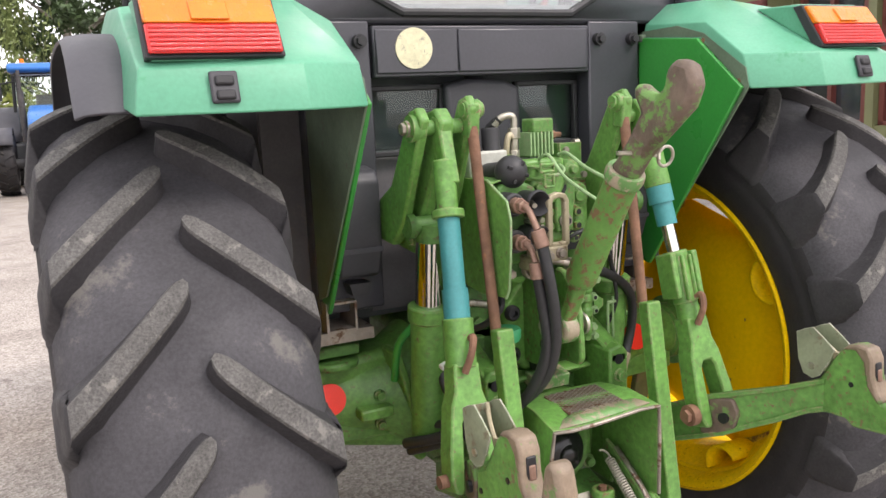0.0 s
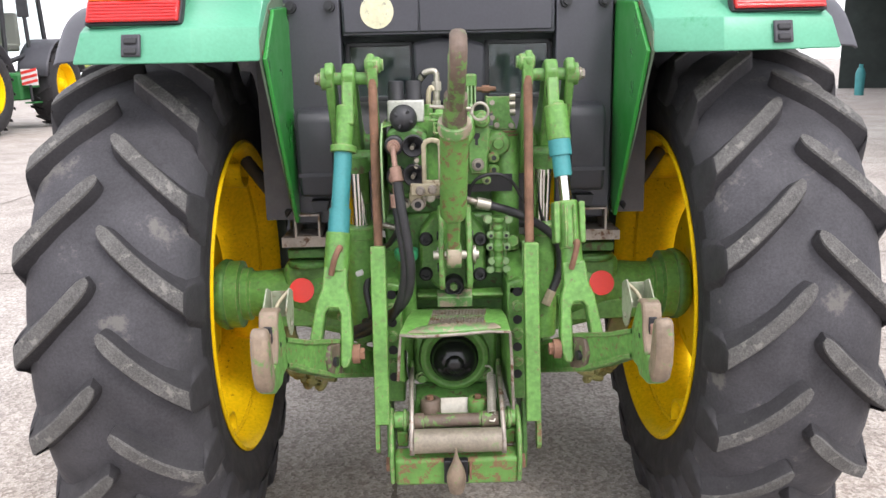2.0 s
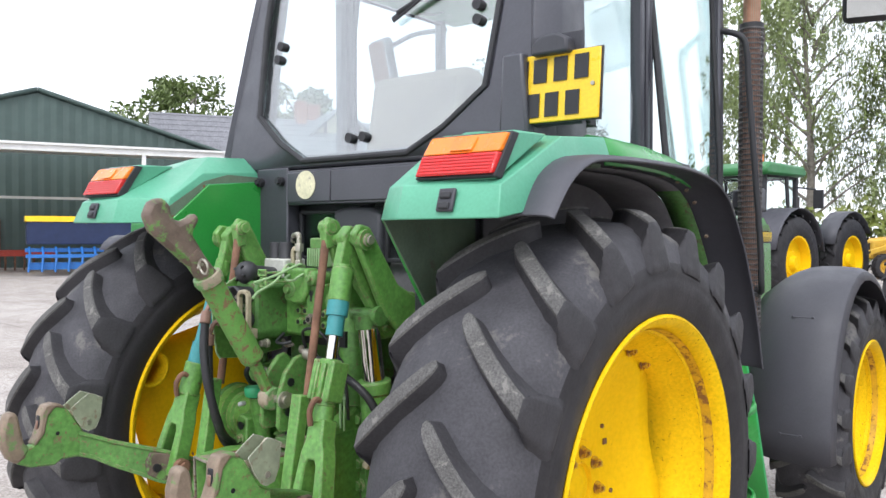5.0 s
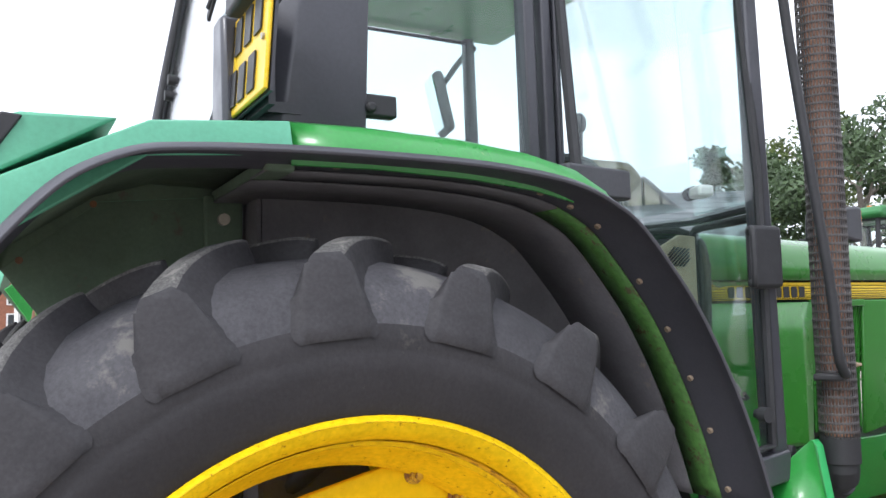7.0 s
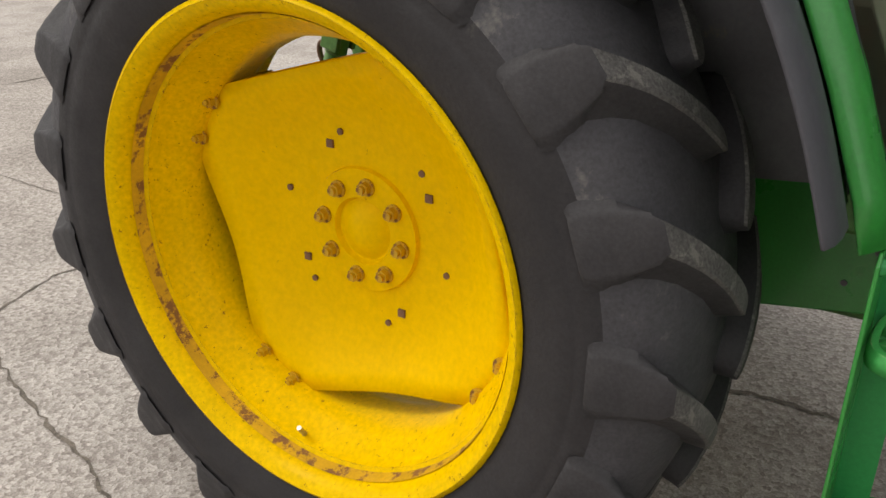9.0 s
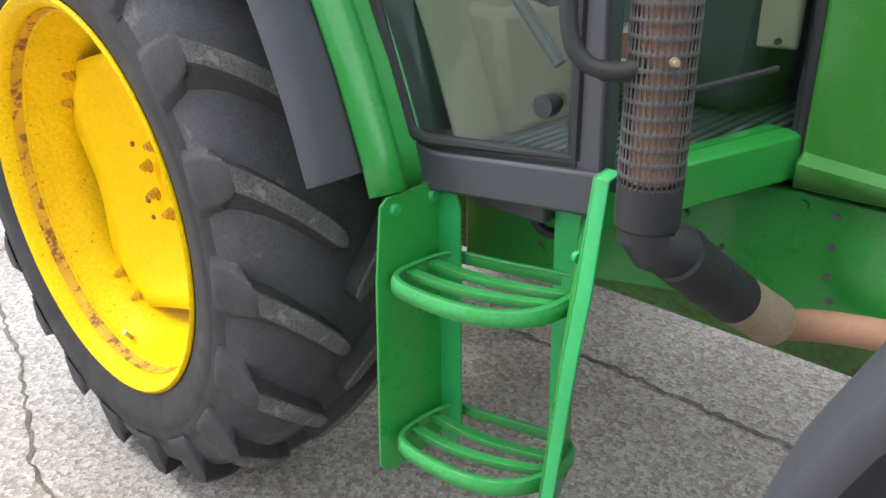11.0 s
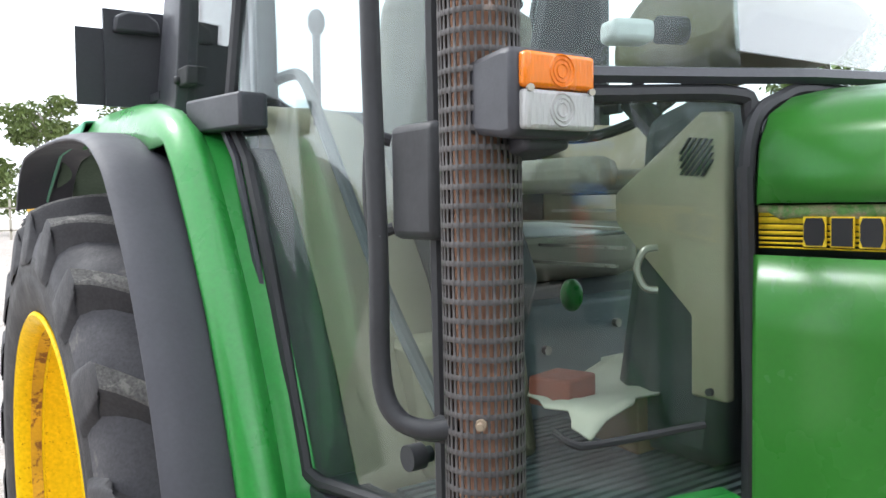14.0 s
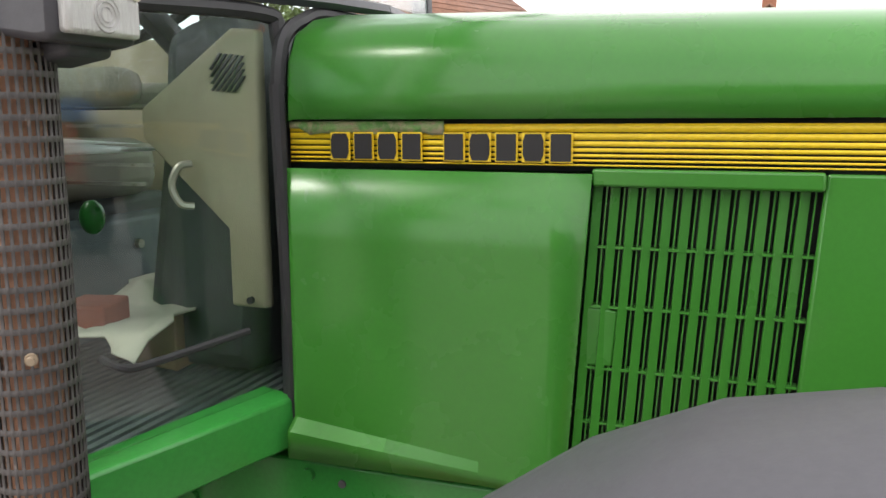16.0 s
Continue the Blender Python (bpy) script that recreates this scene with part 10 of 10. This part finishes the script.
for z in (0.35, 1.20, 2.00):
    bm = B()
    cyl(bm, (0.30, -0.02, z - 0.05), (0.30, -0.02, z + 0.05), 0.014, n=8)
    part("hinge", at_entry(bm), M_WHITE, door)
bm = B()
box(bm, (1.275, 0.06, 1.85), (0.45, 0.012, 1.8))
side_light = part("window", at_entry(bm), M_DARKGLASS, office, "narrow maroon side light")
for u, z, du, dz in ((1.09, 1.85, 0.08, 1.8), (1.46, 1.85, 0.08, 1.8), (1.275, 0.99, 0.45, 0.08), (1.275, 2.71, 0.45, 0.08)):
    bm = B()
    box(bm, (u, 0.03, z), (du, 0.08, dz))
    part("window_frame", at_entry(bm), M_MAROON, side_light)
bm = B()
box(bm, (-0.21, 1.05, 1.65), (0.43, 0.08, 3.3))
part("entrance_return", bm, M_OLIVE, office)
bm = B()
box(bm, (1.4, -0.3, 3.5), (3.8, 8.4, 0.25))
part("roof", bm, M_SHED, office)
office.matrix_world = OFF
steelwall = thing("workshop", "pale mint corrugated steel workshop wall", "building")
bm = B()
n = 90
rows = []
for i in range(n + 1):
    y = 2.45 + 9.0 * i / n
    x = -0.9 - (0.035 if i % 2 else 0.0)
    rows.append([(x, y, 0.0), (x, y, 4.2)])
sheet(bm, rows)
part("wall", bm, M_CORR, steelwall, thick=0.02, smooth=0)
bm = B()
box(bm, (1.2, 7.0, 2.1), (4.0, 9.0, 4.2))
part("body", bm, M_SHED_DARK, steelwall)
for y in (2.45, 6.6, 11.4):
    bm = B()
    box(bm, (-0.98, y, 2.1), (0.08, 0.08, 4.2))
    part("drain_pipe", bm, M_RED, steelwall)
# open bay further along the same front
bm = B()
n = 140
sheet(bm, [[(-0.9 - (0.035 if i % 2 else 0.0), 11.45 + 16.0 * i / n, 4.1), (-0.9 - (0.035 if i % 2 else 0.0), 11.45 + 16.0 * i / n, 5.4)] for i in range(n + 1)])
part("lintel_cladding", bm, M_CORR, steelwall, thick=0.02, smooth=0)
bm = B()
box(bm, (3.0, 27.55, 2.7), (8.0, 0.2, 5.4))
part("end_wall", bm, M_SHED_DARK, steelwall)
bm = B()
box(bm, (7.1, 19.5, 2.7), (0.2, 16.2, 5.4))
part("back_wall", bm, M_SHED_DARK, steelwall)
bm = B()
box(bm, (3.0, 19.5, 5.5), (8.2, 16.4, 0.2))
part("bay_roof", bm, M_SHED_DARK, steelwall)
bm = B()
box(bm, (-0.86, 12.2, 2.05), (0.10, 0.16, 4.1))
part("bay_post", bm, M_RED, steelwall)
steelwall.matrix_world = OFF
bottle = thing("gas_bottle", "teal steel gas bottle standing in the workshop bay", "gas bottle")
bm = B()
lathe(bm, [(0.0, 0.0), (0.0, 0.15), (0.75, 0.16), (0.90, 0.11), (0.95, 0.05), (0.95, 0.0)], (0, 0, 0), 20, "z")
part("cylinder", bm, M_BLUE, bottle)
bm = B()
lathe(bm, [(0.93, 0.0), (0.93, 0.07), (1.05, 0.07), (1.05, 0.06), (0.95, 0.05)], (0, 0, 0), 16, "z")
part("collar", bm, M_BLUE, bottle)
bottle.matrix_world = pose(14.7, 25.6, 0)
# planter and sign
pot = thing("planter", "round pale concrete planter with a yellow green shrub", "planter")
bm = B()
lathe(bm, [(0.0, 0.0), (0.0, 0.28), (0.05, 0.33), (0.50, 0.36), (0.52, 0.34), (0.46, 0.30), (0.44, 0.0)], (0, 0, 0), 28, "z")
part("pot", bm, M_POT, pot)


def leaves(n, centre, size, leaf, seed, flat=1.0, hollow=0.35):
    rng = random.Random(seed)
    bm = B()
    verts, faces = [], []
    for i in range(n):
        while True:
            p = Vector((rng.uniform(-1, 1), rng.uniform(-1, 1), rng.uniform(-1, 1)))
            if hollow < p.length < 1:
                break
        p *= 0.75 + 0.35 * noise.noise(p * 2.3 + Vector((seed, 0, 0)))
        c = Vector((centre[0] + p.x * size[0], centre[1] + p.y * size[1], centre[2] + p.z * size[2]))
        a = Vector((rng.uniform(-1, 1), rng.uniform(-1, 1), rng.uniform(-1, 1) * flat)).normalized() * leaf * rng.uniform(0.6, 1.2)
        b = a.orthogonal().normalized() * leaf * 0.45
        k = len(verts)
        verts += [c - a, c + b, c + a, c - b]
        faces.append((k, k + 1, k + 2, k + 3))
    bm.free()
    return verts, faces


def leaf_mesh(name, sets, mat, parent, label=""):
    verts, faces = [], []
    for v, f in sets:
        k = len(verts)
        verts += v
        faces += [tuple(i + k for i in q) for q in f]
    me = bpy.data.meshes.new(name)
    me.from_pydata([tuple(v) for v in verts], [], faces)
    me.materials.append(mat)
    ob = new(name, me)
    ob.parent = parent
    if label:
        tagged(ob, label)
    return ob


leaf_mesh("foliage", [leaves(3200, (0, 0, 0.86), (0.40, 0.40, 0.42), 0.036, 2, hollow=0.2)], M_LEAF_Y, pot, "dense yellow green leaves")
for k in range(5):
    bm = B()
    tube(bm, [(0.05 * math.cos(k), 0.05 * math.sin(k), 0.42), (0.22 * math.cos(k * 1.3), 0.22 * math.sin(k * 1.3), 0.95)], 0.015, 5, smooth=False)
    part("stem", bm, M_BARK, pot)
pot.matrix_world = pose(7.22, 5.45, 0)
flag = thing("feather_flag", "dark feather flag on a pole with a round black base", "flag")
bm = B()
cyl(bm, (0, 0, 0), (0, 0, 0.16), 0.24, n=24)
part("base", bm, M_TYRE, flag)
bm = B()
cyl(bm, (0, 0, 0.1), (0, 0, 3.2), 0.012, n=8)
part("pole", bm, M_SEAL, flag)
bm = B()
sheet(bm, [[(0.0, 0.0 - 0.04, z), (0.02, -0.10 - 0.34 * math.sin((z - 0.55) / 2.7 * 2.6) - 0.12, z)] for z in (0.55, 0.9, 1.3, 1.8, 2.3, 2.8, 3.1)])
part("cloth", bm, M_GREY_M, flag, "dark grey cloth", thick=0.004)
for k in range(9):
    bm = B()
    box(bm, (-0.012, -0.22, 0.72 + k * 0.055 if k < 4 else 1.2 + k * 0.18), (0.006, 0.22 if k < 4 else 0.10, 0.018 if k < 4 else 0.09))
    part("print_bar", bm, M_WHITE, flag)
flag.matrix_world = pose(7.15, 7.3, 0, 0, 0, -10)


# ---- trees ----
def tree(label, place, height, spread_, leaf_mat, seed, clumps, weep=0.0, per=260, leaf=0.16, trunk=0.25):
    t = thing("tree", label, "tree", "trees round the yard")
    rng = random.Random(seed)
    bm = B()
    top = Vector((rng.uniform(-0.4, 0.4), rng.uniform(-0.4, 0.4), height * 0.9))
    tube(bm, [(0, 0, 0), (0.1, 0, height * 0.3), (top.x * 0.5, top.y * 0.5, height * 0.6), top], [trunk * (1 - 0.85 * i / 15) for i in range(16)], 9)
    part("trunk", bm, M_BARK, t)
    sets = []
    bm = B()
    for i in range(clumps):
        h = height * (0.28 + 0.70 * (i + 0.5) / clumps)
        reach = spread_ * (1.0 - 0.55 * max(0, (h / height - 0.45)) / 0.55) * rng.uniform(0.45, 1.0)
        a = i * 2.4 + rng.uniform(-0.4, 0.4)
        end = Vector((reach * math.cos(a), reach * math.sin(a), h + rng.uniform(-0.5, 0.8)))
        start = Vector((0.1, 0, max(1.0, h - reach * 0.6)))
        tube(bm, [start, start.lerp(end, 0.55) + Vector((0, 0, 0.4)), end], [trunk * 0.35, trunk * 0.3, trunk * 0.26, trunk * 0.22, trunk * 0.2, trunk * 0.17, trunk * 0.13, trunk * 0.1, trunk * 0.08, trunk * 0.06, 0.02], 6)
        s = spread_ * rng.uniform(0.26, 0.42)
        sets.append(leaves(per, end, (s, s, s * (0.75 + weep)), leaf, seed * 31 + i, 1.0 + weep * 3, 0.15))
        if weep:
            for k in range(5):
                c = end + Vector((rng.uniform(-s, s), rng.uniform(-s, s), -s * rng.uniform(0.8, 1.6)))
                sets.append(leaves(per // 4, c, (s * 0.22, s * 0.22, s * 0.9), leaf * 0.8, seed * 77 + i * 9 + k, 4.0, 0.0))
    part("limb", bm, M_BARK, t)
    leaf_mesh("crown", sets, leaf_mat, t, "uneven leafy crown")
    t.matrix_world = pose(*place, 0, 0, seed * 40)
    return t


tree("tall weeping birch with pale green leaves", (-10.5, 43, 0), 17, 5.0, M_LEAF_W, 1, 26, 0.8, 190, 0.19, 0.26)
tree("weeping willow with hanging pale leaves", (-4.5, 44, 0), 13, 5.0, M_LEAF_W, 2, 22, 1.0, 260, 0.19, 0.3)
tree("slim birch with thin pale foliage", (-14.5, 48, 0), 18, 3.6, M_LEAF_W, 3, 20, 0.5, 120, 0.19, 0.2)
tree("dark green tree behind the machines", (1.5, 50, 0), 14, 5.5, M_LEAF_D, 4, 22, 0.0, 380, 0.24, 0.4)
tree("dark green tree at the yard's end", (8.0, 52, 0), 15, 6.0, M_LEAF_D, 5, 22, 0.0, 380, 0.24, 0.4)
tree("green tree behind the barn roof", (-45, 38, 0), 12.5, 5.0, M_LEAF, 6, 18, 0.0, 320, 0.22, 0.35)
tree("green tree behind the slate roof", (-38, 52, 0), 15, 6.0, M_LEAF, 7, 18, 0.0, 320, 0.24, 0.35)
tree("broad green tree beyond the houses", (-50.5, 32.5, 0), 13, 6.0, M_LEAF, 8, 16, 0.0, 300, 0.26, 0.35)
tree("dense dark green tree behind the sprayer", (-30.0, 46, 0), 13, 6.5, M_LEAF_D, 21, 22, 0.0, 380, 0.26, 0.4)
tree("dark green tree behind parked tractors", (-38.0, 45, 0), 12, 6.0, M_LEAF_D, 22, 20, 0.0, 360, 0.26, 0.4)
tree("green tree at the far fence", (-9, -60, 0), 9, 5.0, M_LEAF, 9, 16, 0.0, 300, 0.24, 0.3)
tree("green tree by the fence beside another", (-17, -62, 0), 10, 5.5, M_LEAF, 10, 16, 0.0, 300, 0.24, 0.3)
tree("dense green tree behind the yard", (2, -64, 0), 11, 6.0, M_LEAF_D, 11, 16, 0.0, 300, 0.26, 0.3)
tree("leafy tree beside the brown roof", (-40, -22, 0), 11, 5.0, M_LEAF, 12, 16, 0.0, 300, 0.24, 0.3)
# low bushes before the willow
hedge = thing("bush", "bright green bushes under the birch trees", "bush")
leaf_mesh("foliage", [leaves(700, (x, 0, 1.6), (2.2, 1.4, 1.9), 0.22, 40 + i, 1.0, 0.2) for i, x in enumerate((-9, -6, -3, 0, 3, 6, 9))], M_LEAF_Y, hedge)
bm = B()
for x in (-9, -6, -3, 0, 3, 6, 9):
    tube(bm, [(x, 0, 0), (x + 0.1, 0, 1.6)], 0.06, 6, smooth=False)
part("stem", bm, M_BARK, hedge)
hedge.matrix_world = pose(-7, 38.5, 0)
# fence far behind
fence = thing("fence", "grey steel palisade fence at the yard's end", "fence")
for i in range(40):
    bm = B()
    box(bm, (-20 + i * 1.0, 0, 1.1), (0.12, 0.05, 2.2))
    part("pale", bm, M_ZINC, fence)
bm = B()
box(bm, (0, 0, 1.7), (40, 0.05, 0.08))
box(bm, (0, 0, 0.5), (40, 0.05, 0.08))
part("rail", bm, M_ZINC, fence)
fence.matrix_world = pose(-6, -48, 0)
